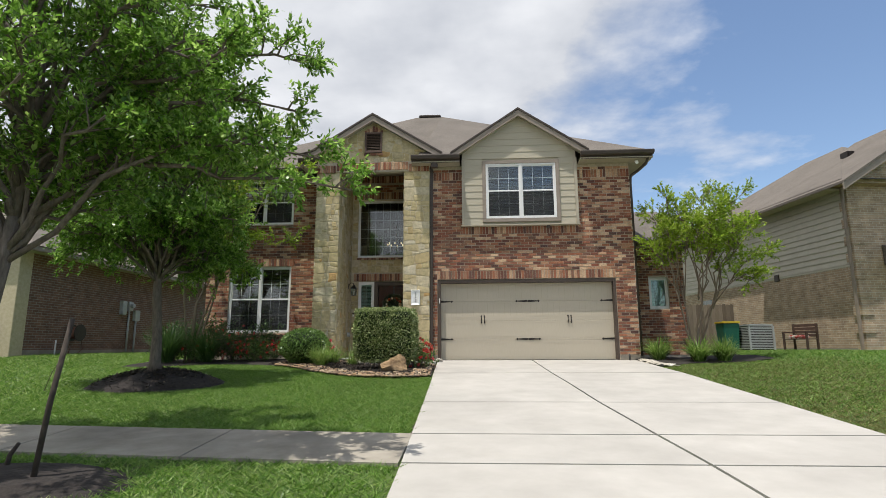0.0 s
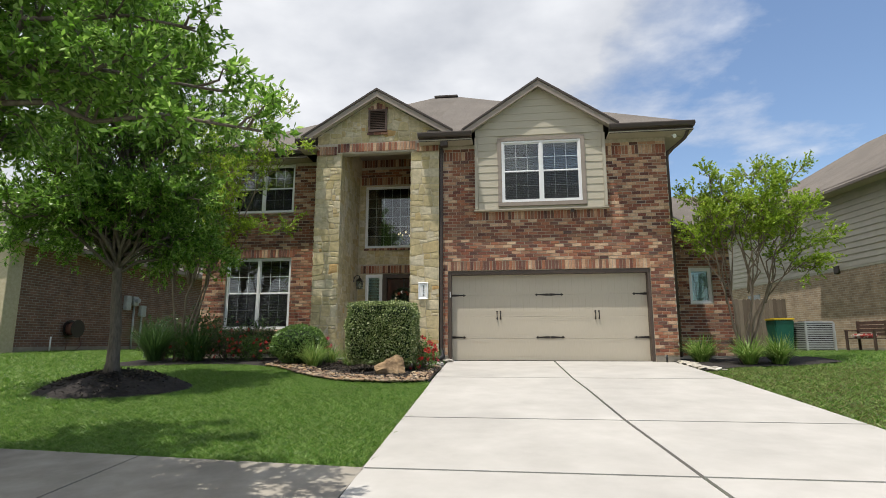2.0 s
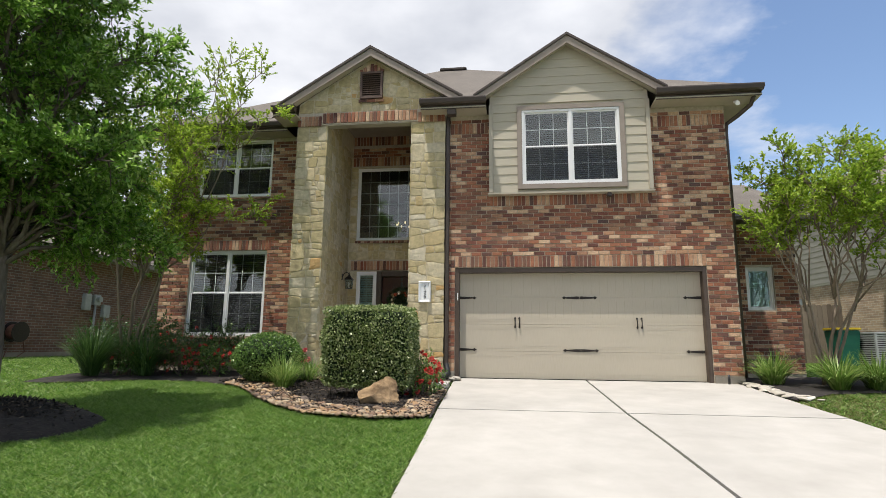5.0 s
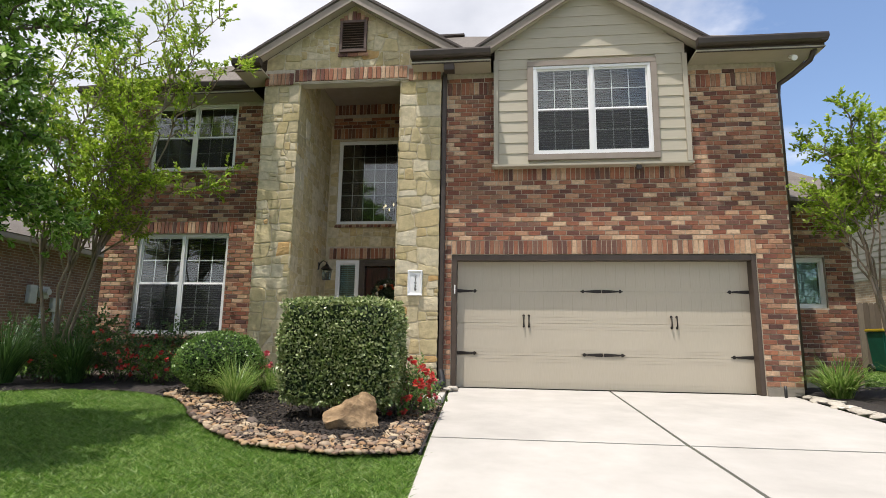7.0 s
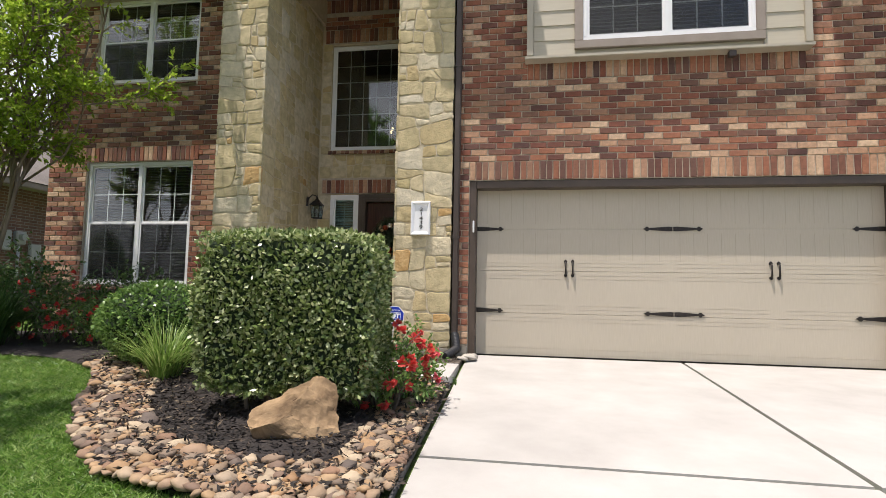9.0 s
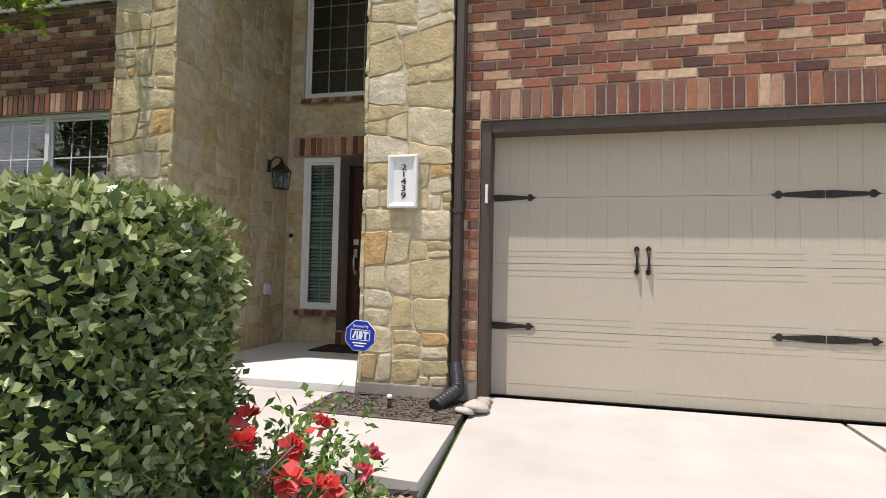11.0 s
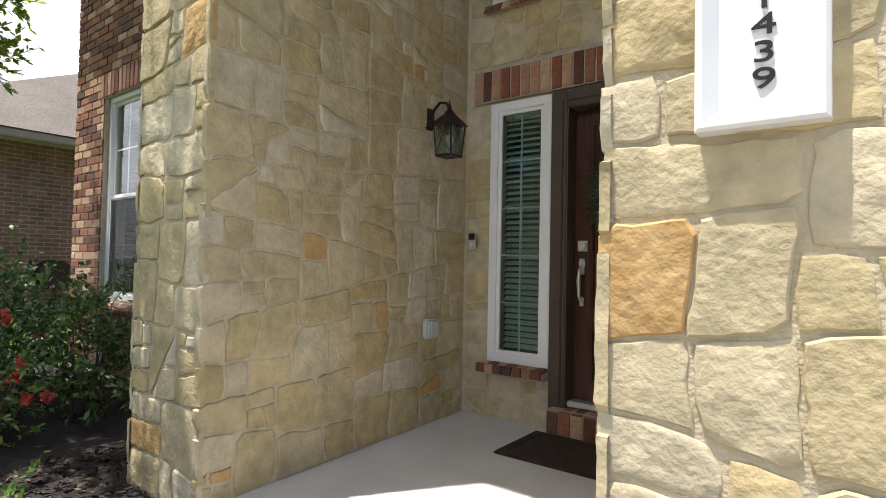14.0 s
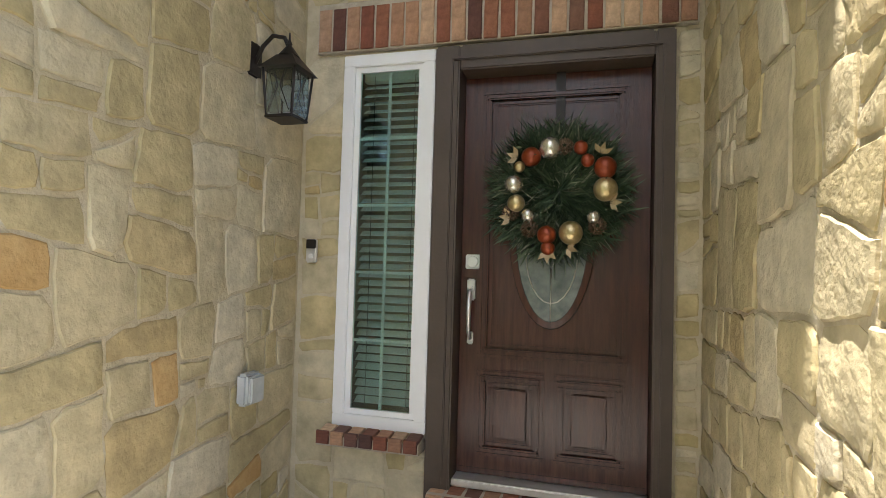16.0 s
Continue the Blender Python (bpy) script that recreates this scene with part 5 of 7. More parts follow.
def bed_sheet(name, test_front, x_edges, y1, lift):
    bm = bmesh.new()
    rows = []
    for x0, f in x_edges:
        rows.append([])
        for j in range(14):
            y = f + (y1 - f) * j / 13
            x = x0
            rows[-1].append(bm.verts.new((x, y, ground_z(x, y) + lift * min(1, j * 0.6) + 0.02 * noise.noise(Vector((x * 2, y * 2, 3))))))
    for p, q in zip(rows, rows[1:]):
        for j in range(13):
            bm.faces.new((p[j], q[j], q[j + 1], p[j + 1]))
    return bm


xs = np.linspace(-8.7, -3.3, 30)
bed = part("planting_bed", bed_sheet("bed", None, [(x, bed_front(x)) for x in xs], 15.9, 0.03), M["mulch"])
tagged(bed, "dark mulch planting bed along the house", "planting bed", kind="structure")
bm = bmesh.new()
rows = []
for i in range(26):
    s = i / 25
    rows.append([])
    for j in range(16):
        y = 0
        x0 = -3.3 + (left_edge(12.5) - 0.01 + 3.3) * s
        top = lerp(x0, [-3.3, -3.15, -2.7, -1.06], [14.6, 13.98, 13.5, 13.36])
        y = bed_front(x0) + (top - bed_front(x0)) * j / 15
        x = min(x0, left_edge(y) - 0.012)
        rows[-1].append(bm.verts.new((x, y, drive_z(y) + 0.03 * min(1, j * 0.5) + 0.025 * noise.noise(Vector((x * 2.5, y * 2.5, 3))))))
for p, q in zip(rows, rows[1:]):
    for j in range(15):
        bm.faces.new((p[j], q[j], q[j + 1], p[j + 1]))
tagged(part("planting_bed", bm, M["mulch"]), "dark mulch bed round the hedge and boulder", "planting bed", kind="structure")
bm = bed_sheet("bed", None, [(x, lerp(x, [4.15, 4.4, 5.2, 6.4, 7.4], [12.9, 13.2, 13.9, 14.1, 14.4])) for x in np.linspace(4.16, 7.4, 16)], 16.99, 0.02)
tagged(part("planting_bed", bm, M["mulch"]), "mulch bed beside the driveway and side wing", "planting bed", kind="structure")
patch = part("dirt_patch", prism([(-2.19, 14.36), (-1.075, 14.34), (-1.10, 15.0), (-2.19, 14.97)], "z", -0.1, 0.005), M["dirt"])
tagged(patch, "bare dry soil beside the stone pier", "soil", kind="structure")
M["edging"] = mat("edging", ramp2((0.016, 0.016, 0.016), (0.03, 0.03, 0.03)), 0.6, 10)
edging = thing("bed_edging", "black plastic edging strip along the bed", "garden edging", kind="structure")
part("strip", tube([(-3.95, 15.0, 0.05), (-3.55, 14.98, 0.03), (-3.3, 14.9, 0.02), (-3.24, 14.6, 0.012), (-3.24, 14.2, 0.01), (-3.2, 13.96, 0.0), (-2.72, 13.47, -0.06), (-2.0, 13.42, -0.06), (-1.1, 13.33, -0.06)], 0.014, 6), M["edging"], edging)
part("strip", tube([(left_edge(y) - 0.02, y, drive_z(y) + 0.008) for y in np.linspace(10.85, 13.3, 8)], 0.014, 6), M["edging"], edging)

# chips of mulch
def scatter(n, x0, x1, y0, y1, test):
    x, y = NP.uniform(x0, x1, n), NP.uniform(y0, y1, n)
    keep = np.array([test(a, b) for a, b in zip(x, y)], dtype=bool)
    return x[keep], y[keep]


def on_walk(x, y):
    return (-3.28 < x < -1.0 and y > lerp(x, [-3.28, -3.2, -2.7, -1.06], [14.3, 14.0, 13.45, 13.3]))


M["chip"] = mat("chip", [(0.0, (0.010, 0.008, 0.007)), (0.6, (0.030, 0.023, 0.018)), (0.9, (0.07, 0.05, 0.036)), (1.0, (0.19, 0.15, 0.10))], 0.9, 20, 3, "island", shift=0.2)
cx_, cy_ = scatter(26000, -5.2, -0.85, 10.7, 15.2, lambda x, y: in_bed(x, y) and not on_walk(x, y))
n = len(cx_)
base = np.stack([cx_, cy_, np.array([drive_z(b) for b in cy_]) + 0.035 + NP.rand(n) * 0.02], 1)
d = NP.normal(size=(n, 3)) * np.array([1, 1, 0.28])
mass("mulch_chips", leaves(base, d, 0.025 + 0.05 * NP.rand(n), 0.010 + 0.014 * NP.rand(n)), M["chip"])
tagged(bpy.data.objects["mulch_chips"], "loose shredded dark mulch chips", "mulch", kind="stuff")
cx_, cy_ = NP.normal(-5.80, 0.55, 5000), NP.normal(9.85, 0.42, 5000)
s = np.hypot((cx_ + 5.80) / 1.15, (cy_ - 9.85) / 0.90)
cx_, cy_, s = cx_[s < 1], cy_[s < 1], s[s < 1]
base = np.stack([cx_, cy_, np.array([drive_z(b) for b in cy_]) + -0.01 + 0.28 * (1 - s * s) ** 0.9], 1)
d = NP.normal(size=(len(s), 3)) * np.array([1, 1, 0.4])
tagged(mass("mulch_chips", leaves(base, d, 0.03 + 0.05 * NP.rand(len(s)), 0.012 + 0.014 * NP.rand(len(s))), M["chip"]), "loose dark mulch chips on the mound", "mulch", kind="stuff")

px_, py_ = scatter(1500, -2.18, -1.12, 14.37, 14.99, lambda x, y: True)
base = np.stack([px_, py_, np.full(len(px_), 0.008)], 1)
d = NP.normal(size=(len(px_), 3)) * np.array([1, 1, 0.15])
tagged(mass("mulch_chips", leaves(base, d, 0.015 + 0.035 * NP.rand(len(px_)), 0.006 + 0.008 * NP.rand(len(px_))), M["chip"]), "dry mulch scraps on bare soil", "mulch", kind="stuff")

# boulder
M["boulder"] = mat("boulder", ramp2((0.13, 0.078, 0.038), (0.42, 0.285, 0.155), 0.32, 0.66), 0.95, 6, 10, bump=1.0, bump_scale=16, stain=0.4, stain_scale=4)
bm = bmesh.new()
bmesh.ops.create_icosphere(bm, subdivisions=5, radius=1.0)
rng = random.Random(4)
planes = [(Vector((rng.gauss(0, 1), rng.gauss(0, 1), rng.gauss(0.2, 0.7))).normalized(), rng.uniform(0.5, 0.82)) for _ in range(16)]
for v in bm.verts:
    p = v.co.copy()
    for nn, dd in planes:
        o = p.dot(nn) - dd
        if o > 0:
            p -= nn * o
    p *= 1 + 0.09 * noise.noise(p * 2.6) + 0.05 * noise.noise(p * 7) + 0.02 * noise.noise(p * 17)
    p *= 1 + 0.035 * (1 if math.sin(p.z * 13 + 2.0 * p.x + 1.5 * noise.noise(p * 2)) > 0.2 else 0)
    tilt = 0.25 * (p.x + 0.2)
    v.co = Vector((p.x * 0.40, p.y * 0.30, (p.z * 0.42 - tilt * 0.26 if p.z > 0 else p.z * 0.3) + 0.06))
for f in bm.faces:
    f.smooth = False
boulder = part("boulder", bm, M["boulder"], None, "", pose(-1.77, 11.70, drive_z(11.70) - 0.02, 0, 0, 8))
tagged(boulder, "rough brown sandstone boulder on dark mulch", "boulder")

# hedges and shrubs
def hedge(name, label, category, at, half, round_, count, leaf, size, core=0.9, square=True, seed=1, lift=0.0):
    t = thing(name, label, category, "front shrubs", at=at)
    d = unit(NP.normal(size=(count, 3)))
    h = np.array(half)
    if square:
        p = d / np.max(np.abs(d), axis=1, keepdims=True)
        p = p * (1 - round_) + d * round_ * 1.2
        nrm = unit(np.sign(p) * np.abs(p) ** 6)
    else:
        p, nrm = d, d
    w = np.array([noise.noise(Vector(q * 2.2) + Vector((seed, 0, 0))) for q in p])[:, None]
    depth = 1 - 0.10 * NP.rand(count, 1) ** 1.5
    pos = p * h * depth * (1 + 0.085 * w) + np.array([0, 0, h[2] + lift])
    pos[:, 2] = np.maximum(pos[:, 2], 0.06)
    way = nrm * 0.28 + NP.normal(scale=0.6, size=(count, 3)) + np.array([0, 0, 0.2])
    mass("foliage", leaves(pos, way, size * (0.7 + 0.6 * NP.rand(count)), size * 0.6 * (0.7 + 0.6 * NP.rand(count)), 0.0, 0.3), M[leaf], t)
    # an added solid filling, coloured as the darkness inside the foliage
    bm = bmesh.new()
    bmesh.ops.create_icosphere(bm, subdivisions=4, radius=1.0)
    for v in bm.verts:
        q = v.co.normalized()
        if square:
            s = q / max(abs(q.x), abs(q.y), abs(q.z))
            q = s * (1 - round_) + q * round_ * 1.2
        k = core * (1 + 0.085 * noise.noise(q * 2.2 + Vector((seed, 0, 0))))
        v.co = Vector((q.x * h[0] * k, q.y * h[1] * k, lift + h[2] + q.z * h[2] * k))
    part("inner_growth", bm, M["bush_shade"], t)
    if lift:
        srng = random.Random(seed)
        for k in range(7):
            x, y = srng.uniform(-0.6, 0.6) * h[0], srng.uniform(-0.5, 0.5) * h[1]
            bm = bmesh.new()
            limb(bm, (x * 0.8, y * 0.8, -0.05), (x * 1.1, y * 1.1, lift + 0.3), 0.016, 0.010, 0.05, srng, 6, 4)
            part("stem", bm, M["bark"], t)
    return t


hedge("hedge", "clipped box-shaped evergreen hedge by the walkway", "hedge", (-2.01, 12.14, -0.14), (0.66, 0.32, 0.56), 0.22, 25000, "hedge_leaf", 0.043, 0.9, True, 1, 0.20)
hedge("shrub", "rounded clipped evergreen shrub in the bed", "shrub", (-4.33, 13.75, -0.05), (0.62, 0.56, 0.44), 0.5, 8500, "shrub_leaf", 0.045, 0.88, False, 3)


def bush(name, label, at, half, count, leaf, size, flowers=0, petal="petal_red", seed=1, group="bed bushes", fl=0.045):
    t = thing(name, label, "bush", group, at=at)
    rng = random.Random(seed)
    bm = bmesh.new()
    for k in range(12):
        a = rng.uniform(0, 6.28)
        limb(bm, (0.05 * math.cos(a), 0.05 * math.sin(a), -0.04), (half[0] * 0.8 * math.cos(a), half[1] * 0.8 * math.sin(a), half[2] * rng.uniform(1.1, 1.9)), 0.010, 0.003, 0.05, rng, 5, 4)
    part("stem_growth", bm, M["bark"], t)
    P, D = in_crown(count // 8, (0, 0, half[2]), half, 0.25, 2.4, seed * 1.7)
    P[:, 2] = np.maximum(P[:, 2], 0.04)
    q, _ = twigs(P, D + np.array([0, 0, 0.3]), 8, size * 3, size, size * 0.5, 0.7, 0.1)
    mass("foliage", q, M[leaf], t)
    for k in range(flowers):
        d = Vector((rng.gauss(0, 1), rng.gauss(-0.45, 0.8), rng.gauss(0.35, 0.6))).normalized()
        c = Vector((d.x * half[0], d.y * half[1], half[2] + d.z * half[2])) * rng.uniform(0.92, 1.08)
        c.z = max(0.1, c.z)
        m_ = 14
        dirs = unit(NP.normal(size=(m_, 3)) + np.array(d) * 0.9)
        b0 = np.array(c)[None] + dirs * 0.006
        mass("blossom", leaves(b0, dirs, fl * (0.7 + 0.5 * NP.rand(m_)), fl * 0.95 * np.ones(m_)), M[petal], t)
    return t


bush("rose_bush", "low rose bush with bright pink and red flowers", (-1.36, 12.36, -0.13), (0.36, 0.36, 0.33), 2200, "shrub_leaf", 0.045, 44, "petal_red", 2, "rose bushes", 0.05)
bush("rose_bush", "low rose bush with pink flowers by the walkway", (-1.22, 12.72, -0.12), (0.24, 0.22, 0.24), 900, "shrub_leaf", 0.045, 16, "petal_pink", 5, "rose bushes", 0.05)
bush("rose_bush", "rose bush with pink flowers at the bed's edge", (-3.92, 14.12, -0.03), (0.28, 0.28, 0.28), 700, "shrub_leaf", 0.045, 16, "petal_pink", 7, "rose bushes", 0.052)
bush("rose_bush", "red-flowering rose bush under the window", (-5.85, 14.62, 0.0), (0.58, 0.42, 0.30), 2200, "shrub_leaf", 0.045, 28, "petal_red", 8, "rose bushes", 0.045)
bush("rose_bush", "dark red-flowering bush before the brick wall", (-6.55, 14.7, 0.0), (0.62, 0.45, 0.45), 2200, "bush_leaf", 0.05, 16, "petal_red", 9, "rose bushes", 0.045)
bush("bush", "dark green leafy bush before the brick wall", (-7.55, 15.15, 0.0), (0.72, 0.5, 0.62), 3200, "bush_leaf", 0.07, 0, "petal_red", 10)
bush("bush", "dark green leafy bush under the window", (-6.1, 15.35, 0.0), (0.62, 0.36, 0.52), 2400, "bush_leaf", 0.06, 0, "petal_red", 12)
bush("bush", "dark green leafy bush at the bed's end", (-8.3, 14.75, 0.0), (0.55, 0.5, 0.5), 2600, "bush_leaf", 0.07, 0, "petal_red", 15)
bush("bush", "low dark leafy bush at the lawn's edge", (-7.4, 14.35, 0.0), (0.5, 0.3, 0.3), 1800, "bush_leaf", 0.06, 4, "petal_red", 16)
bush("bush", "sparse low bush beside the stone pier", (-4.75, 15.35, 0.0), (0.3, 0.26, 0.36), 260, "bush_leaf", 0.05, 3, "petal_red", 13)


def clump(name, label, at, count, length, width, leaf, seed, spread=0.85, group="grass clumps", lift=1.0):
    t = thing(name, label, "ornamental grass", group, at=at)
    rs = np.random.RandomState(seed)
    out = []
    for k in range(count):
        a, ln = rs.uniform(0, 2 * math.pi), length * rs.uniform(0.65, 1.15)
        sp = spread * rs.uniform(0.25, 1.0)
        d = np.array([math.cos(a), math.sin(a), 0])
        side = np.array([-math.sin(a), math.cos(a), 0]) * width * 0.5
        b = d * rs.uniform(0, 0.10) + np.array([rs.normal(0, 0.03), rs.normal(0, 0.03), 0.0])
        prev, ps = b, side
        for s in range(1, 6):
            u = s / 5
            p = b + d * ln * sp * u ** 1.15 + np.array([0, 0, lift * ln * (0.95 * u - 0.78 * sp * u * u)])
            p[2] = max(p[2], 0.015)
            ns = side * (1 - u ** 2.2) + side * 0.04
            out.append(np.stack([prev - ps, prev + ps, p + ns, p - ns]))
            prev, ps = p, ns
    mass("leaf_tuft", np.array(out), M[leaf], t)
    return t


clump("grass_clump", "arching green ornamental grass between the shrubs", (-3.68, 13.0, -0.08), 320, 0.82, 0.011, "blade", 1)
clump("grass_clump", "small green grass tuft at the hedge's foot", (-3.0, 13.35, -0.06), 120, 0.6, 0.011, "blade", 2)
clump("grass_clump", "tall dark green grass clump in the bed", (-8.0, 14.0, 0.0), 520, 1.4, 0.015, "dark_blade", 3, 0.7)
clump("grass_clump", "tall dark green grass clump near the house corner", (-7.1, 14.3, 0.0), 380, 1.25, 0.014, "dark_blade", 4, 0.75)
clump("grass_clump", "arching daylily leaves by the porch walk", (-3.62, 13.95, -0.03), 150, 0.62, 0.014, "blade", 5)
for x, y, k in ((4.72, 14.95, 6), (5.5, 14.35, 7), (6.15, 14.42, 8)):
    clump("daylily", "green and yellow arching daylily clump", (x, y, drive_z(y)), 300, 0.85, 0.024, "blade", k, 0.9, "daylilies")

# cobbles along the bed
M["cobble"] = mat("cobble", [(0.0, (0.29, 0.165, 0.08)), (0.25, (0.40, 0.27, 0.15)), (0.45, (0.20, 0.145, 0.105)), (0.65, (0.47, 0.37, 0.25)), (0.82, (0.26, 0.15, 0.09)), (1.0, (0.12, 0.095, 0.08))], 0.8, 9, 6, "object", 0.3, 60, shift=0.3, coord="Generated")
M["cobble_joined"] = mat("cobble_joined", [(0.0, (0.29, 0.165, 0.08)), (0.25, (0.40, 0.27, 0.15)), (0.45, (0.20, 0.145, 0.105)), (0.65, (0.47, 0.37, 0.25)), (0.82, (0.26, 0.15, 0.09)), (1.0, (0.12, 0.095, 0.08))], 0.8, 9, 6, "island", 0.3, 60, shift=0.3)
shapes = []
for k in range(7):
    bm = bmesh.new()
    bmesh.ops.create_icosphere(bm, subdivisions=2, radius=1.0)
    for v in bm.verts:
        v.co *= 1 + 0.48 * noise.noise(v.co * 1.1 + Vector((k * 7, 0, 0)))
        v.co.z *= 0.62
    for f in bm.faces:
        f.smooth = True
    shapes.append(mesh_of("cobble", bm, M["cobble"]))
cobbles = thing("cobble_border", "tan river cobbles edging the mulch bed", "stone border", kind="structure")
rng = random.Random(21)
spots = []
tries = 0
while len(spots) < 1050 and tries < 60000:
    tries += 1
    if rng.random() < 0.72:
        x = rng.uniform(-4.95, -0.98)
        wide = lerp(x, [-4.9, -3.8, -2.6, -0.95], [0.30, 0.48, 0.28, 0.24])
        y = bed_front(x) - 0.035 + wide * (rng.random() if rng.random() < 0.88 else 1 + 0.9 * rng.random())
    else:
        y = rng.uniform(11.0, 13.3) if rng.random() < 0.8 else rng.uniform(13.9, 14.5)
        x = left_edge(y) - 0.05 - 0.36 * rng.random() ** 1.3 if y < 13.5 else -3.33 - 0.35 * rng.random()
    r = rng.uniform(0.022, 0.052) * (1.35 if rng.random() < 0.14 else 1)
    if all((x - a) ** 2 + (y - b) ** 2 > (0.72 * (r + c)) ** 2 for a, b, c in spots):
        spots.append((x, y, r))
spots.sort(key=lambda s: (s[1] < 11.3, s[0] < -3.2))
rest = bmesh.new()
for i, (x, y, r) in enumerate(spots):
    m = pose(x, y, drive_z(y) + 0.02 + r * 0.35, rng.uniform(-18, 18), rng.uniform(-18, 18), rng.uniform(0, 360)) @ Matrix.Diagonal((r * rng.uniform(1.0, 1.45), r, r, 1))
    if i < 300:
        shared("cobble", rng.choice(shapes), cobbles, m)
    else:
        k0 = len(rest.verts)
        rest.from_mesh(rng.choice(shapes))
        rest.verts.ensure_lookup_table()
        for v in rest.verts[k0:]:
            v.co = m @ v.co
tagged(part("cobbles", rest, M["cobble_joined"], cobbles), kind="stuff")
pale = thing("stone_edging", "pale broken stones edging the side bed", "stone border", kind="structure")
M["pale_stone"] = mat("pale_stone", [(0.0, (0.36, 0.33, 0.28)), (0.6, (0.50, 0.46, 0.40)), (1.0, (0.62, 0.58, 0.52))], 0.85, 9, 6, "object", 0.4, 40, shift=0.25, coord="Generated")
pale_me = []
for me in shapes[:4]:
    c = me.copy()
    c.materials.clear()
    c.materials.append(M["pale_stone"])
    pale_me.append(c)
for k in range(46):
    y = rng.uniform(12.9, 15.0)
    x = right_edge(y) + 0.04 + 0.16 * rng.random() + max(0, 13.6 - y) * 0.35 * rng.random()
    r = rng.uniform(0.04, 0.10)
    shared("stone", rng.choice(pale_me), pale, pose(x, y, drive_z(y) + 0.02, rng.uniform(-10, 10), rng.uniform(-10, 10), rng.uniform(0, 360)) @ Matrix.Diagonal((r * 1.4, r, r * 0.55, 1)))
for x, y, r in ((-1.02, 14.78, 0.10), (-1.0, 14.92, 0.07), (-1.07, 14.66, 0.06), (-0.99, 15.03, 0.05)):
    shared("stone", rng.choice(pale_me), pale, pose(x, y, 0.02, 5, 8, r * 900) @ Matrix.Diagonal((r * 1.2, r, r * 0.7, 1)))

# lawn
def lawn_ok(x, y):
    if left_edge(y) - 0.015 < x < right_edge(y) + 0.015:
        return False
    if x < 0 and walk_far(x) - 1.13 < y < walk_far(x) + 0.02:
        return False
    if in_bed(x, y) or in_bed_right(x, y) or y > 15.9 and -8.1 < x < 6.3:
        return False
    if math.hypot((x + 5.80) / 1.2, (y - 9.85) / 0.93) < 1 or math.hypot((x + 4.1) / 1.3, (y - 4.35) / 0.58) < 1:
        return False
    return True


def lawn(label, n, x0, x1, y0, y1, h, w, material):
    x, y = scatter(n, x0, x1, y0, y1, lawn_ok)
    gap = np.minimum(np.minimum(x - x0, x1 - x), np.minimum(y - y0, y1 - y))
    thin = NP.rand(len(x)) < gap / 1.4
    x, y = x[thin], y[thin]
    n = len(x)
    z = np.array([ground_z(a, b) for a, b in zip(x, y)]) - 0.035
    base = np.stack([x, y, z], 1)
    lush = np.array([0.75 + 0.5 * noise.noise(Vector((a * 0.8, b * 0.8, 0))) for a, b in zip(x, y)])
    d = NP.normal(scale=0.95, size=(n, 3)) * np.array([1, 1, 0]) + np.array([0, 0, 0.85])
    tuft = np.array([noise.noise(Vector((a * 7.5, b * 7.5, 4))) for a, b in zip(x, y)])
    ln = (h * (0.65 + 0.6 * NP.rand(n)) * (0.8 + 0.3 * lush) * (1 + 0.55 * tuft))[:, None]
    s = unit(np.cross(d, NP.normal(size=(n, 3)))) * w
    q = np.stack([base - s, base + s, base + d * ln], 1)
    tagged(mass("lawn", q, material), label, "grass", kind="stuff")


lawn("mown bright green lawn grass before the house", 520000, -7.4, 0.9, 4.9, 15.4, 0.047, 0.0046, M["grass"])
lawn("mown green lawn grass beside the neighbour", 130000, -16, -4.8, 5.0, 22.0, 0.06, 0.010, M["grass"])
lawn("green grass verge beside the sidewalk", 110000, -8, 0.9, 0.0, 6.6, 0.06, 0.006, M["grass"])
lawn("mown lawn grass beside the driveway", 130000, 2.6, 14.5, 6.5, 24.0, 0.055, 0.010, M["grass"])
lawn("sparse yellowing lawn grass along the driveway", 130000, 2.6, 9.0, 1.5, 14.6, 0.05, 0.005, M["dry_grass"])
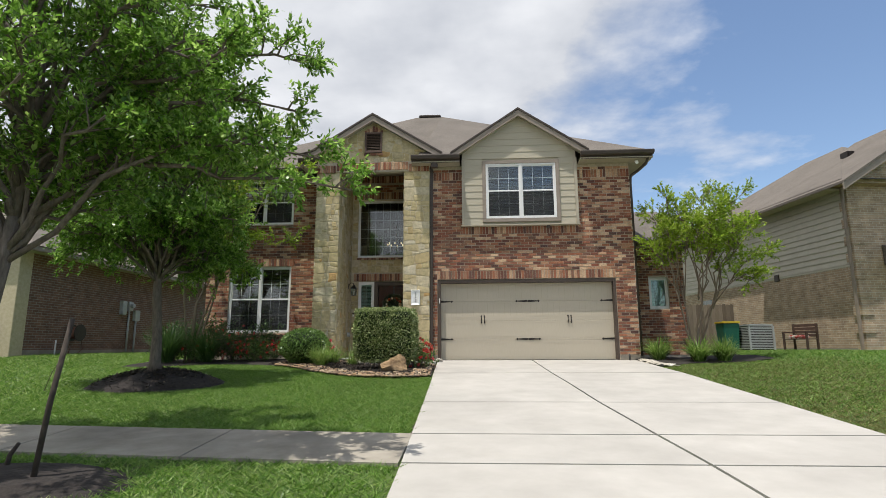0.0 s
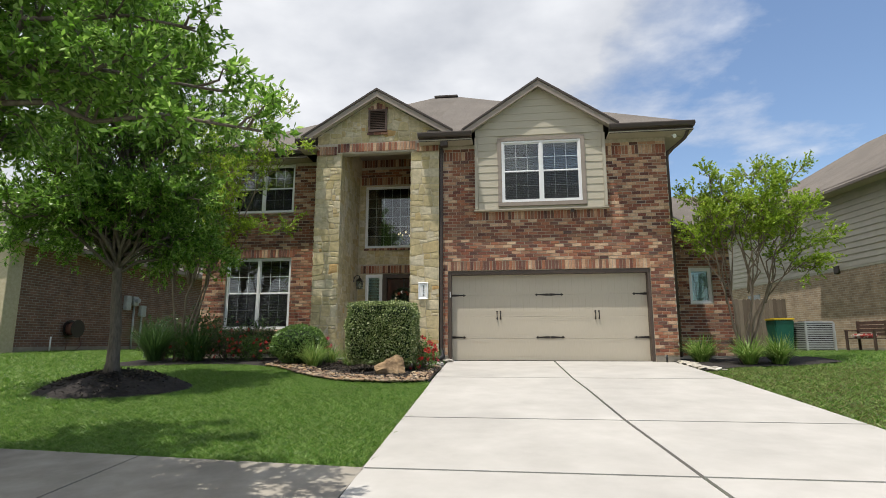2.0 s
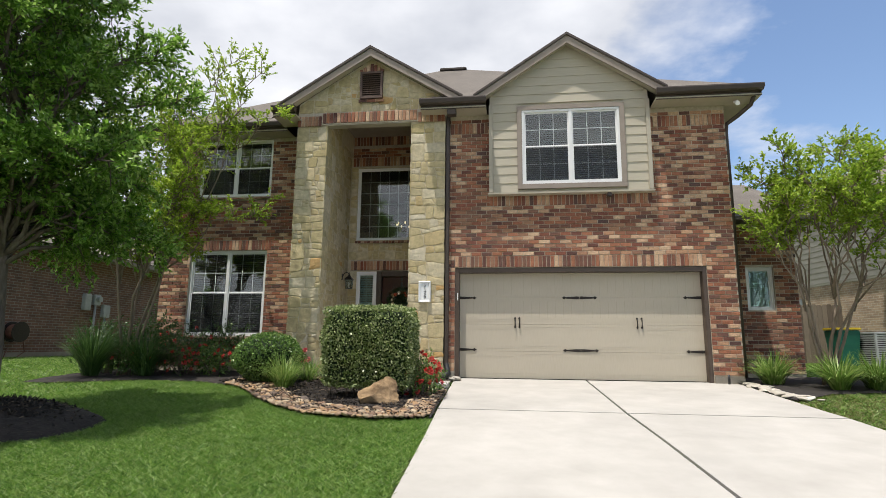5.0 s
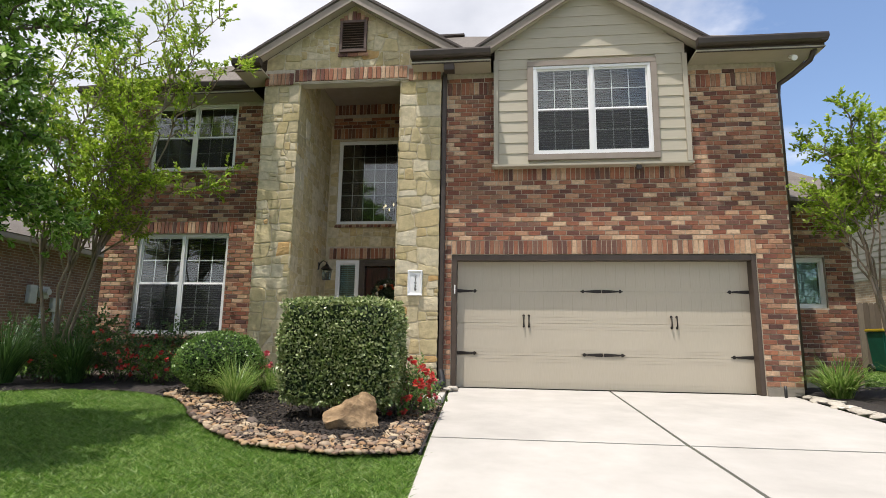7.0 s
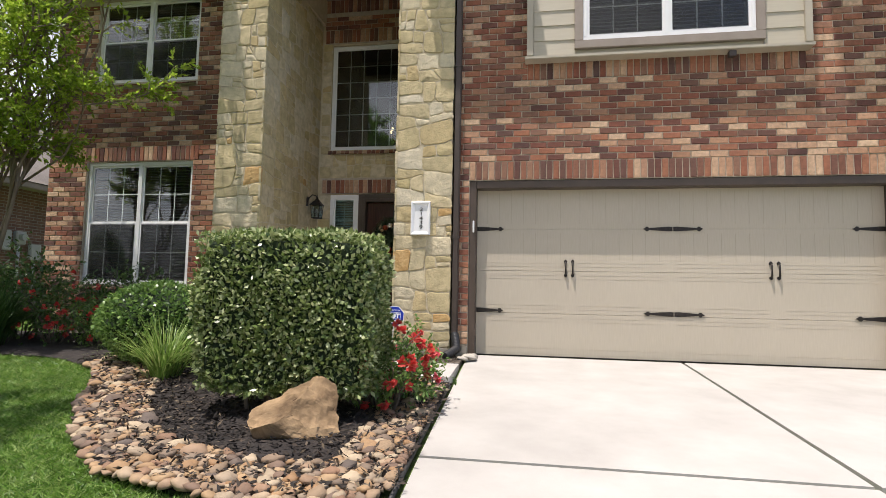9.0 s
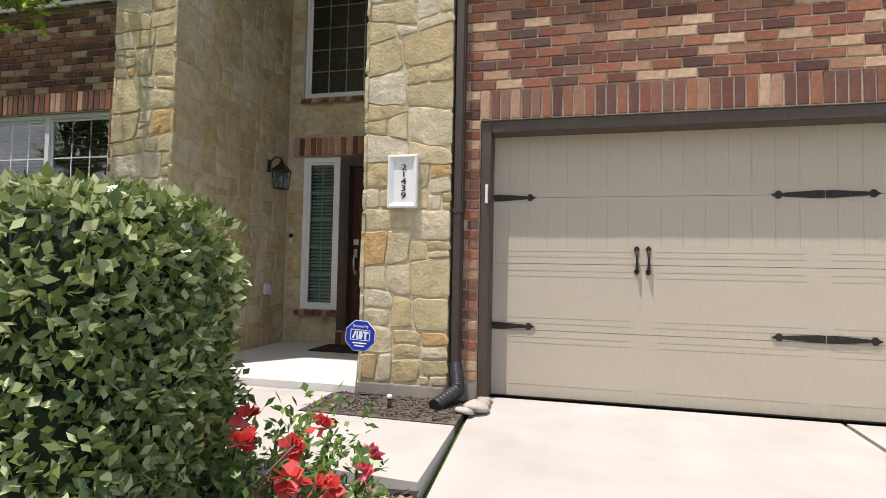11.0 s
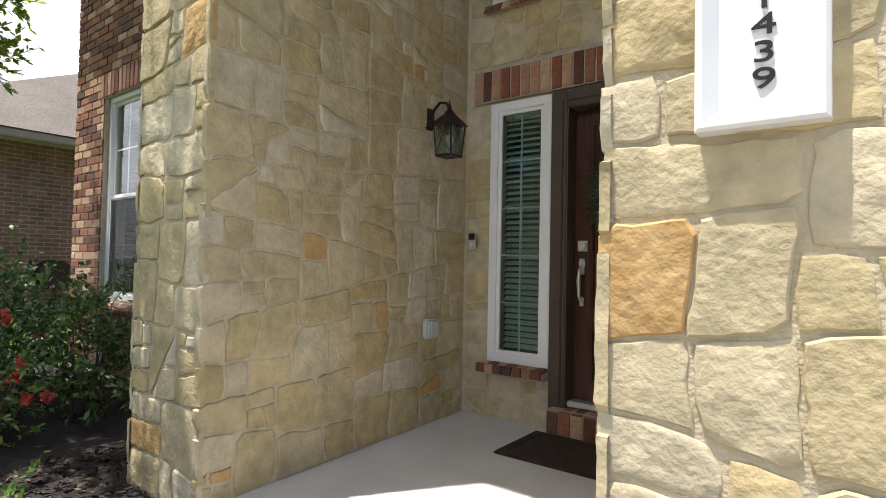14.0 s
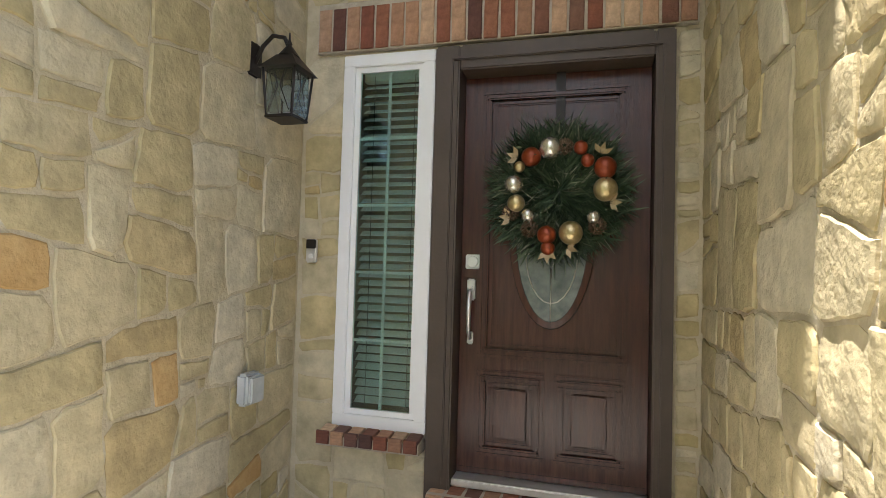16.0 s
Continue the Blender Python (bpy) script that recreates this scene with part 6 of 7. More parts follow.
# ---- neighbours ----
def brick_far(name, a, b, mortar, scale=1.0):
    m = bpy.data.materials.new(name)
    m.use_nodes = True
    n, l = m.node_tree.nodes, m.node_tree.links
    p = n["Principled BSDF"]
    p.inputs["Roughness"].default_value = 0.92
    tc, se, ad, co = n.new("ShaderNodeTexCoord"), n.new("ShaderNodeSeparateXYZ"), n.new("ShaderNodeMath"), n.new("ShaderNodeCombineXYZ")
    l.new(tc.outputs["Object"], se.inputs[0])
    l.new(se.outputs[0], ad.inputs[0]), l.new(se.outputs[1], ad.inputs[1])
    l.new(ad.outputs[0], co.inputs[0]), l.new(se.outputs[2], co.inputs[1])
    br = n.new("ShaderNodeTexBrick")
    br.inputs["Color1"].default_value, br.inputs["Color2"].default_value, br.inputs["Mortar"].default_value = (*a, 1), (*b, 1), (*mortar, 1)
    br.inputs["Scale"].default_value, br.inputs["Mortar Size"].default_value, br.inputs["Bias"].default_value = 1.0, 0.008, -0.2
    br.inputs["Brick Width"].default_value, br.inputs["Row Height"].default_value = 0.24, 0.076
    l.new(co.outputs[0], br.inputs["Vector"])
    no, mx = n.new("ShaderNodeTexNoise"), n.new("ShaderNodeMix")
    no.inputs["Scale"].default_value, no.inputs["Detail"].default_value = 3.0, 8.0
    l.new(tc.outputs["Object"], no.inputs["Vector"])
    mx.data_type, mx.blend_type = "RGBA", "OVERLAY"
    mx.inputs["Factor"].default_value = 0.5
    l.new(br.outputs[0], mx.inputs["A"]), l.new(no.outputs[0], mx.inputs["B"])
    l.new(mx.outputs["Result"], p.inputs["Base Color"])
    bp = n.new("ShaderNodeBump")
    bp.inputs["Strength"].default_value, bp.inputs["Distance"].default_value = 0.6, 0.01
    bp.invert = True
    l.new(br.outputs["Fac"], bp.inputs["Height"]), l.new(bp.outputs[0], p.inputs["Normal"])
    return m


M["tan_brick"] = brick_far("tan_brick", (0.42, 0.31, 0.21), (0.28, 0.20, 0.135), (0.46, 0.41, 0.33))
M["red_brick"] = brick_far("red_brick", (0.20, 0.105, 0.075), (0.13, 0.07, 0.052), (0.27, 0.235, 0.2))
M["far_siding"] = mat("far_siding", ramp2((0.44, 0.41, 0.34), (0.50, 0.465, 0.39)), 0.65, 3)

nb = thing("house", "two-storey neighbour house with tan brick and lap siding", "house", "neighbour houses", at=(12.0, 17.95, 0.15))
nb.rotation_euler.z = radians(8)
part("wall", box(0.0, 0.2, 0.25, 11.0, -0.3, 2.75), M["tan_brick"], nb, "tan brick lower wall")
part("wall", box(0.02, 0.2, 0.25, 11.0, 2.75, 5.28), M["far_siding"], nb, "grey lap siding upper wall")
part("wall", box(-0.04, 9.0, 0.0, 0.24, -0.3, 5.3), M["tan_brick"], nb, "tan brick front wall")
for k in range(13):
    part("siding_board", prism([(-0.028, 2.76 + 0.195 * k), (0.018, 2.76 + 0.195 * k), (0.018, 2.965 + 0.195 * k), (0.008, 2.965 + 0.195 * k)], "y", 0.30, 11.0), M["far_siding"], nb)
part("band", box(-0.02, 0.02, 0.26, 11.0, 2.68, 2.755), M["far_siding"], nb)
for k in range(9):
    part("quoin", box(-0.075, 0.3, -0.03, 0.32, 0.0 + 0.56 * k, 0.30 + 0.56 * k, 0.01), M["tan_brick"], nb)
part("eave", box(-0.45, 0.0, 0.25, 11.2, 5.22, 5.27), M["trim_taupe"], nb)
part("gutter", box(-0.56, -0.45, 0.0, 11.2, 5.22, 5.36, 0.02), M["rake"], nb)
roof_pts = [(-0.55, -0.45, 5.38), (9.5, -0.45, 5.38), (9.5, 11.5, 5.38), (-0.55, 11.5, 5.38), (4.5, 5.0, 8.6), (4.5, 7.2, 8.6)]
raw("roof", roof_pts, [(0, 1, 4), (1, 2, 5, 4), (2, 3, 5), (3, 0, 4, 5)], M["shingle"], nb)
part("gable", prism([(-0.3, 5.30), (4.2, 8.1), (8.7, 5.30)], "y", -0.3, 3.6), M["tan_brick"], nb)
for s, a, b in ((1, (-0.75, 5.15), (4.2, 8.3)), (-1, (9.15, 5.15), (4.2, 8.3))):
    part("rake_board", prism([a, b, (b[0], b[1] - 0.25), (a[0], a[1] - 0.22)], "y", -0.75, -0.70), M["rake"], nb)
    part("gable_roof", prism([a, b, (b[0], b[1] + 0.08), (a[0], a[1] + 0.08)], "y", -0.78, 4.0), M["shingle"], nb)
part("downspout", box(-0.14, -0.05, 0.06, 0.16, 0.0, 5.2, 0.015), M["rake"], nb)
part("porch_roof", prism([(-1.3, 2.75), (-0.02, 3.35), (-0.02, 2.70), (-1.3, 2.68)], "x", 0.9, 4.5), M["shingle"], nb)
part("fascia", box(0.88, 4.5, -1.34, -1.30, 2.58, 2.76), M["rake"], nb)
part("dryer_vent", box(-0.06, 0.0, 3.6, 3.85, 2.6, 2.85, 0.01), M["fascia"], nb)
w = part("window", box(-0.02, 0.04, 8.3, 9.2, 1.2, 2.3), M["lead_glass"], nb)
part("frame", box(-0.03, 0.0, 8.25, 9.25, 1.12, 1.2), M["white_paint"], w)
part("slab_edge", box(-0.03, 0.2, 0.2, 11.0, -0.3, 0.12), M["old_concrete"], nb)
part("roof_vent", box(2.2, 2.5, 2.2, 2.6, 6.95, 7.35, 0.03), M["black_iron"], nb)

nl = thing("house", "one-storey neighbour house with a red brick side wall", "house", "neighbour houses", at=(-13.2, 15.4, 0.15))
part("wall", box(-0.2, 0.0, 0.0, 14.0, 0.18, 3.05), M["red_brick"], nl)
part("slab_edge", box(-0.2, 0.015, 0.0, 14.0, -0.3, 0.18), M["old_concrete"], nl)
part("wall", box(-9.0, 0.0, -0.2, 0.0, -0.3, 3.05), M["stone_mortar"], nl, "pale stone front wall")
part("quoin_pier", box(-0.5, 0.03, -0.45, 0.02, -0.3, 3.05, 0.01), M["stone_mortar"], nl)
part("soffit", box(0.0, 0.45, -0.7, 14.2, 3.03, 3.06), M["trim_taupe"], nl)
part("gutter", box(0.45, 0.56, -0.7, 14.2, 3.0, 3.15, 0.02), M["rake"], nl)
raw("roof", [(0.58, -0.7, 3.16), (0.58, 14.4, 3.16), (-9.4, 14.4, 3.16), (-9.4, -0.7, 3.16), (-4.4, 4.5, 6.1), (-4.4, 9.5, 6.1)], [(0, 1, 5, 4), (1, 2, 5), (2, 3, 4, 5), (3, 0, 4)], M["shingle"], nl)
M["meter"] = mat("meter", ramp2((0.34, 0.35, 0.35), (0.45, 0.46, 0.46)), 0.5, 6)
meter = thing("utility_boxes", "grey electric meter boxes and conduit on brick", "utility box", at=(-13.2, 19.9, 0.15))
for y0, y1, z0, z1, d in ((-0.28, -0.02, 1.45, 1.95, 0.14), (0.12, 0.40, 1.62, 1.95, 0.12), (0.55, 0.85, 1.25, 1.65, 0.12)):
    part("cabinet", box(0.0, d, y0, y1, z0, z1, 0.015), M["meter"], meter)
for y, z in ((0.25, 1.62), (0.7, 1.25)):
    part("conduit", tube([(0.05, y, z), (0.05, y, -0.05)], 0.035, 8), M["meter"], meter)
bm = bmesh.new()
bmesh.ops.create_cone(bm, cap_ends=True, segments=16, radius1=0.09, radius2=0.085, depth=0.12, matrix=Matrix.Translation((0.17, 0.26, 1.8)) @ Euler((0, radians(90), 0)).to_matrix().to_4x4())
part("meter_dial", bm, M["meter"], meter)
M["hose"] = mat("hose", ramp2((0.10, 0.035, 0.025), (0.2, 0.09, 0.06)), 0.6, 8)
hose = thing("hose_reel", "wall hose reel with a reddish garden hose", "hose reel", at=(-13.2, 17.3, 0.15))
part("drum", tube([(0.05, 0, 0.72), (0.30, 0, 0.72)], [0.2, 0.2], 16), M["hose"], hose)
for x in (0.04, 0.31):
    part("flange", tube([(x, 0, 0.72), (x + 0.02, 0, 0.72)], 0.27, 18), M["black_iron"], hose)
part("hose", tube([(0.25, 0.15, 0.6), (0.3, 0.22, 0.2), (0.28, -0.05, 0.02), (0.25, -0.35, 0.03), (0.2, -0.2, 0.3)], 0.014, 6), M["hose"], hose)
spig = thing("spigot_pipe", "white plastic pipe beside the brick wall", "pipe", at=(-13.0, 16.45, 0.12))
part("tube", tube([(0, 0, 0), (0, 0, 0.5)], 0.022, 8), M["white_paint"], spig)

M["fence"] = mat("fence", ramp2((0.15, 0.115, 0.085), (0.26, 0.21, 0.16)), 0.9, 5, 7, "object", 0.4, 20, shift=0.3, stretch=(8, 8, 0.7))


def fence(label, x0, x1, y, z0, h):
    f = thing("fence", label, "fence", at=(x0, y, z0))
    n = int((x1 - x0) / 0.145)
    me = mesh_of("picket", prism([(0, 0), (0.138, 0), (0.138, h - 0.04), (0.11, h), (0.028, h), (0, h - 0.04)], "y", 0.0, 0.018), M["fence"])
    for k in range(n):
        shared("picket", me, f, pose(0.145 * k, 0.004 * (k % 2), 0.012 * ((k * 7) % 3)))
    for z in (0.3, h - 0.3):
        part("rail", box(0, n * 0.145, 0.024, 0.06, z, z + 0.085), M["fence"], f)
    return f


fence("weathered grey wooden picket fence between houses", 6.4, 10.3, 22.6, 0.12, 1.85)
fence("weathered brown wooden fence beside the neighbour", -16.0, -13.5, 14.7, 0.05, 1.0)

M["ac_metal"] = mat("ac_metal", ramp2((0.36, 0.37, 0.37), (0.45, 0.46, 0.46)), 0.5, 5)
ac = thing("air_conditioner", "grey outdoor air conditioning unit with louvred sides", "air conditioner", at=(9.75, 20.3, 0.15))
ac.rotation_euler.z = radians(7)
part("core", box(-0.40, 0.40, -0.40, 0.40, 0.05, 0.86), M["black_iron"], ac)
part("pad", box(-0.5, 0.5, -0.5, 0.5, -0.05, 0.045, 0.01), M["old_concrete"], ac)
part("top", box(-0.45, 0.45, -0.45, 0.45, 0.87, 0.93, 0.02), M["ac_metal"], ac)
for sx in (-1, 1):
    for sy in (-1, 1):
        part("corner_post", box(sx * 0.43 - 0.025, sx * 0.43 + 0.025, sy * 0.43 - 0.025, sy * 0.43 + 0.025, 0.05, 0.87), M["ac_metal"], ac)
for k in range(14):
    for fy in (-0.43, 0.43):
        part("louvre", box(-0.40, 0.40, fy - 0.015, fy + 0.015, 0.09 + 0.056 * k, 0.12 + 0.056 * k), M["ac_metal"], ac)
    part("louvre", box(-0.445, -0.415, -0.40, 0.40, 0.09 + 0.056 * k, 0.12 + 0.056 * k), M["ac_metal"], ac)
part("fan_grille", tube([(0, 0, 0.93), (0, 0, 0.95)], 0.33, 20), M["black_iron"], ac)
M["bin_green"] = mat("bin_green", ramp2((0.006, 0.10, 0.065), (0.012, 0.14, 0.09)), 0.5, 5)
M["bin_yellow"] = mat("bin_yellow", ramp2((0.55, 0.40, 0.02), (0.65, 0.48, 0.03)), 0.5, 5)
wbin = thing("recycling_bin", "green wheeled recycling bin with a yellow lid", "bin", at=(8.95, 20.5, 0.15))
bm = box(-0.29, 0.29, -0.33, 0.33, 0.05, 0.98, 0.03)
for v in bm.verts:
    if v.co.z < 0.3:
        v.co.x *= 0.82
        v.co.y *= 0.8
part("body", bm, M["bin_green"], wbin)
part("lid", box(-0.31, 0.31, -0.36, 0.36, 0.985, 1.05, 0.02), M["bin_yellow"], wbin)
for s in (-1, 1):
    part("wheel", tube([(s * 0.24, 0.28, 0.1), (s * 0.30, 0.28, 0.1)], 0.11, 14), M["rubber"], wbin)
part("handle", tube([(-0.25, 0.38, 0.95), (0.25, 0.38, 0.95)], 0.018, 8), M["bin_green"], wbin)
M["bench_wood"] = mat("bench_wood", ramp2((0.05, 0.03, 0.022), (0.10, 0.06, 0.045)), 0.7, 8)
M["cushion"] = mat("cushion", [(0.45, (0.62, 0.58, 0.52)), (0.52, (0.45, 0.08, 0.07))], 0.9, 9)
bench = thing("garden_bench", "dark wooden garden bench with a patterned cushion", "bench", at=(10.75, 19.3, 0.17))
bench.rotation_euler.z = radians(-65)
for k in range(4):
    part("seat_slat", box(-0.44, 0.44, -0.26 + 0.13 * k, -0.15 + 0.13 * k, 0.38, 0.405, 0.004), M["bench_wood"], bench)
for k in range(4):
    part("back_slat", box(-0.44, 0.44, 0.27, 0.295, 0.47 + 0.11 * k, 0.56 + 0.11 * k, 0.004), M["bench_wood"], bench)
for sx in (-0.40, 0.40):
    part("leg", box(sx - 0.03, sx + 0.03, -0.27, -0.21, 0, 0.60, 0.004), M["bench_wood"], bench)
    part("leg", box(sx - 0.03, sx + 0.03, 0.24, 0.30, 0, 0.90, 0.004), M["bench_wood"], bench)
    part("armrest", box(sx - 0.035, sx + 0.035, -0.28, 0.26, 0.60, 0.635, 0.004), M["bench_wood"], bench)
cush = part("cushion", box(-0.28, 0.22, -0.25, 0.22, 0.0, 0.12, 0.045), M["cushion"], None, "", Matrix.Translation((10.75, 19.3, 0.577)) @ pose(0, 0, 0, 0, 0, -65))
tagged(cush, "red and white patterned cushion on the garden bench", "cushion")
# ---- brickwork ----
BL, BH, BJ = 0.197, 0.0660, 0.0130


def brick_mesh(w, h, material, depth=0.016, c=0.0035):
    """One brick face with chamfered edges, its front at y = 0, centred on x and z."""
    v = [(sx * w / 2, depth, sz * h / 2) for sx, sz in ((-1, -1), (1, -1), (1, 1), (-1, 1))]
    v += [(sx * w / 2, c, sz * h / 2) for sx, sz in ((-1, -1), (1, -1), (1, 1), (-1, 1))]
    v += [(sx * (w / 2 - c), 0, sz * (h / 2 - c)) for sx, sz in ((-1, -1), (1, -1), (1, 1), (-1, 1))]
    f = [(8, 9, 10, 11)]
    for k in (0, 4):
        for i in range(4):
            j = (i + 1) % 4
            f.append((k + i, k + j, k + 4 + j, k + 4 + i))
    me = bpy.data.meshes.new("brick")
    me.from_pydata(v, [], f)
    me.materials.append(material)
    return me


SH = 3 * (BH + BJ) - BJ   # a soldier stands three courses high
Z0 = 0.143
STRETCHER, SOLDIER = brick_mesh(BL, BH, M["brick"]), brick_mesh(BH, SH, M["brick"])


def courses(x0, x1, z0, z1, holes):
    """Stretchers in running bond as (x, z, width), trimmed at the openings."""
    out, row, z = [], 0, z0
    while z + BH <= z1 + 0.02:
        x = x0 - (0.5 if row % 2 else 0.0) * (BL + BJ)
        while x < x1:
            spans = [(max(x, x0), min(x + BL, x1))]
            for a, b, c, d in holes:
                if z + BH > c and z < d:
                    spans = [s for p, q in spans for s in ((p, min(q, a)), (max(p, b), q)) if s[1] - s[0] > 0.02]
            out += [((p + q) / 2, z + BH / 2, q - p) for p, q in spans if q - p > 0.02]
            x += BL + BJ
        z += BH + BJ
        row += 1
    return out


def soldiers(x0, x1, z):
    n = max(1, int((x1 - x0 + BJ) / (BH + BJ)))
    step = (x1 - x0) / n
    return [(x0 + step * (k + 0.5), z + SH / 2, step - BJ) for k in range(n)]


def lay(parent, y, stretch, soldier, near, rng, turn=None, most=300):
    """Bricks nearest to a place on the wall are parts of it, the others one joined part."""
    turn = turn or Matrix.Identity(4)
    every = [(x, z, w, SOLDIER, BH) for x, z, w in soldier] + [(x, z, w, STRETCHER, BL) for x, z, w in stretch]
    every.sort(key=lambda b: (b[0] - near[0]) ** 2 + (b[1] - near[1]) ** 2)
    verts, faces = [], []
    for i, (x, z, w, me, full) in enumerate(every):
        m = turn @ pose(x + rng.gauss(0, 0.001), y + rng.uniform(-0.003, 0.003), z + rng.gauss(0, 0.0012), 0, rng.gauss(0, 0.35), rng.gauss(0, 0.4)) @ Matrix.Diagonal((w / full, 1, 1, 1))
        if i < most:
            shared("brick", me, parent, m)
        else:
            k = len(verts)
            verts += [m @ v.co for v in me.vertices]
            faces += [tuple(k + j for j in p.vertices) for p in me.polygons]
    if verts:
        tagged(raw("bricks", verts, faces, M["brick_joined"], parent), kind="stuff")


rng = random.Random(31)
OPEN = (-1.085, 3.775, -1, 2.19)
BAY = (-0.37, 2.84, 3.66, 6)
SOL_G, SOL_B, SOL_T = Z0 + 26 * 0.079, Z0 + 42 * 0.079, Z0 + 62 * 0.079
lay(wall_garage, 15.098, courses(-1.27, 4.305, Z0, 5.38, [OPEN, BAY, (-1.09, 3.78, SOL_G + 0.002, SOL_G + SH - 0.002), (-0.37, 2.84, SOL_B + 0.002, SOL_B + SH - 0.002), (-1.27, -0.40, SOL_T + 0.002, SOL_T + SH - 0.002), (2.86, 4.31, SOL_T + 0.002, SOL_T + SH - 0.002)]),
    soldiers(-1.085, 3.775, SOL_G) + soldiers(-0.37, 2.84, SOL_B) + soldiers(-1.27, -0.40, SOL_T) + soldiers(2.86, 4.305, SOL_T), (0.6, 2.2), rng)
lay(wall_left, 15.898, courses(-8.055, -4.56, Z0, 5.38, [(LW[0] - 0.01, LW[1] + 0.01, LW[2] - 0.09, LW[3] + 0.01), (LU[0] - 0.01, LU[1] + 0.01, LU[2] - 0.09, 6), (LW[0] - 0.1, LW[1] + 0.1, LW[3] + 0.012, LW[3] + SH)]),
    soldiers(LW[0] - 0.1, LW[1] + 0.1, Z0 + 33 * 0.079), (-5.2, 2.0), rng)
lay(wall_right, 16.998, courses(4.32, 6.275, 0.1, 3.38, [(RW[0] - 0.01, RW[1] + 0.01, RW[2] - 0.01, RW[3] + 0.01)]), [], (5.0, 1.0), rng)
# returns: the garage corner and the left wing corner
lay(wall_side, 0.0, courses(15.12, 17.0, 0.12, 5.38, []), [], (15.2, 1.5), rng, Matrix.Translation((4.312, 0, 0)) @ Matrix.Rotation(radians(90), 4, "Z"), 60)
for s_, z_ in ((LW, LW[2]), (LU, LU[2])):
    sill = thing("window_sill", "sloped red brick window sill", "window sill", kind="structure")
    n = 26
    for k in range(n):
        x = s_[0] + (s_[1] - s_[0]) * (k + 0.5) / n
        shared("brick", SOLDIER, sill, pose(x, 15.868, z_ - 0.045, -68, 0, 0) @ Matrix.Diagonal(((s_[1] - s_[0]) / n / BH * 0.88, 1, 0.5, 1)))
    part("bed", box(s_[0], s_[1], 15.885, 15.97, z_ - 0.085, z_ - 0.02), M["mortar"], sill)

# brick bands of the porch
band = thing("brick_lintel", "red and buff soldier bricks over the front door", "lintel", kind="structure")
part("bed", box(-3.90, -2.02, 17.185, 17.22, 2.425, 2.69), M["mortar"], band)
lay(band, 17.172, [], soldiers(-3.90, -2.02, 2.432), (-3, 2.5), rng)
band = thing("brick_lintel", "red brick soldier course across the porch opening", "lintel", kind="structure")
part("bed", box(-4.54, -1.30, 14.99, 15.2, 5.33, 5.60), M["mortar"], band)
lay(band, 14.972, [], soldiers(-3.98, -1.90, 5.36) + soldiers(-4.54, -4.0, 5.30) + soldiers(-1.88, -1.30, 5.30), (-3, 5.4), rng)
part("soffit", box(-3.9, -2.0, 15.0, 15.2, 5.312, 5.328), M["trim_taupe"], band)
band = thing("brick_lintel", "dark brickwork between soldier courses above the tall window", "lintel", kind="structure")
part("bed", box(-3.93, -2.01, 17.20, 17.218, 5.09, 5.87), M["mortar"], band)
lay(band, 17.186, courses(-3.93, -2.01, 5.345, 5.62, []), soldiers(-3.93, -2.01, 5.105) + soldiers(-3.93, -2.01, 5.655), (-3, 5.2), rng)
sill = thing("window_sill", "red brick sill under the sidelight", "window sill", kind="structure")
part("bed", box(-3.78, -3.245, 17.10, 17.22, 0.40, 0.452), M["mortar"], sill)
for k in range(7):
    shared("brick", SOLDIER, sill, pose(-3.74 + 0.0765 * k, 17.078, 0.445, 0, 0, 0) @ Matrix.Diagonal((1.0, 1, 0.28, 1)))
    shared("brick", SOLDIER, sill, pose(-3.74 + 0.0765 * k, 17.135, 0.474, -80, 0, 0) @ Matrix.Diagonal((1.0, 1, 0.5, 1)))
for k in range(12):
    x = -3.16 + 0.0868 * k
    shared("brick", SOLDIER, threshold, pose(x, 17.085, 0.148, 0, 0, rng.gauss(0, 1)) @ Matrix.Diagonal((1.15, 1, 0.68, 1)))
    shared("brick", SOLDIER, threshold, pose(x, 17.155, 0.236, -88, 0, 0) @ Matrix.Diagonal((1.15, 1, 0.62, 1)))
sill = thing("window_sill", "red brick sill under the tall window", "window sill", kind="structure")
for k in range(21):
    shared("brick", SOLDIER, sill, pose(-3.78 + 0.078 * k, 17.175, PW[2] - 0.045, -30, 0, 0) @ Matrix.Diagonal((1.0, 1, 0.3, 1)))
for k in range(7):
    u = k - 3
    shared("brick", SOLDIER, vent, pose(0.076 * u, 0.0, 0.405, 0, 0, 0) @ pose(0, 0, -0.02 * abs(u) ** 1.3, 0, 4.0 * u, 0) @ Matrix.Diagonal((1, 1, max(0.42, 0.86 - 0.13 * abs(u)), 1)))
for k in range(3):
    shared("brick", STRETCHER, vent, pose(-0.19 + 0.19 * k, 0.0, -0.35, 0, 0, 0) @ Matrix.Diagonal((0.9, 1, 1, 1)))
dome_cam = thing("ceiling_camera", "small white dome camera under the porch ceiling", "security camera", at=(-3.55, 15.75, 5.88))
part("base", tube([(0, 0, 0.0), (0, 0, -0.035)], 0.055, 14), M["white_paint"], dome_cam)
part("lens_dome", tube([(0, 0, -0.035), (0, 0, -0.06), (0, 0, -0.08), (0, 0, -0.09)], [0.045, 0.042, 0.028, 0.008], 14), M["black_iron"], dome_cam)

# ---- stonework ----
M["orange_stone"] = mat("orange_stone", ramp2((0.42, 0.25, 0.09), (0.56, 0.38, 0.17)), 0.92, 8, 8, bump=0.9, bump_scale=30)


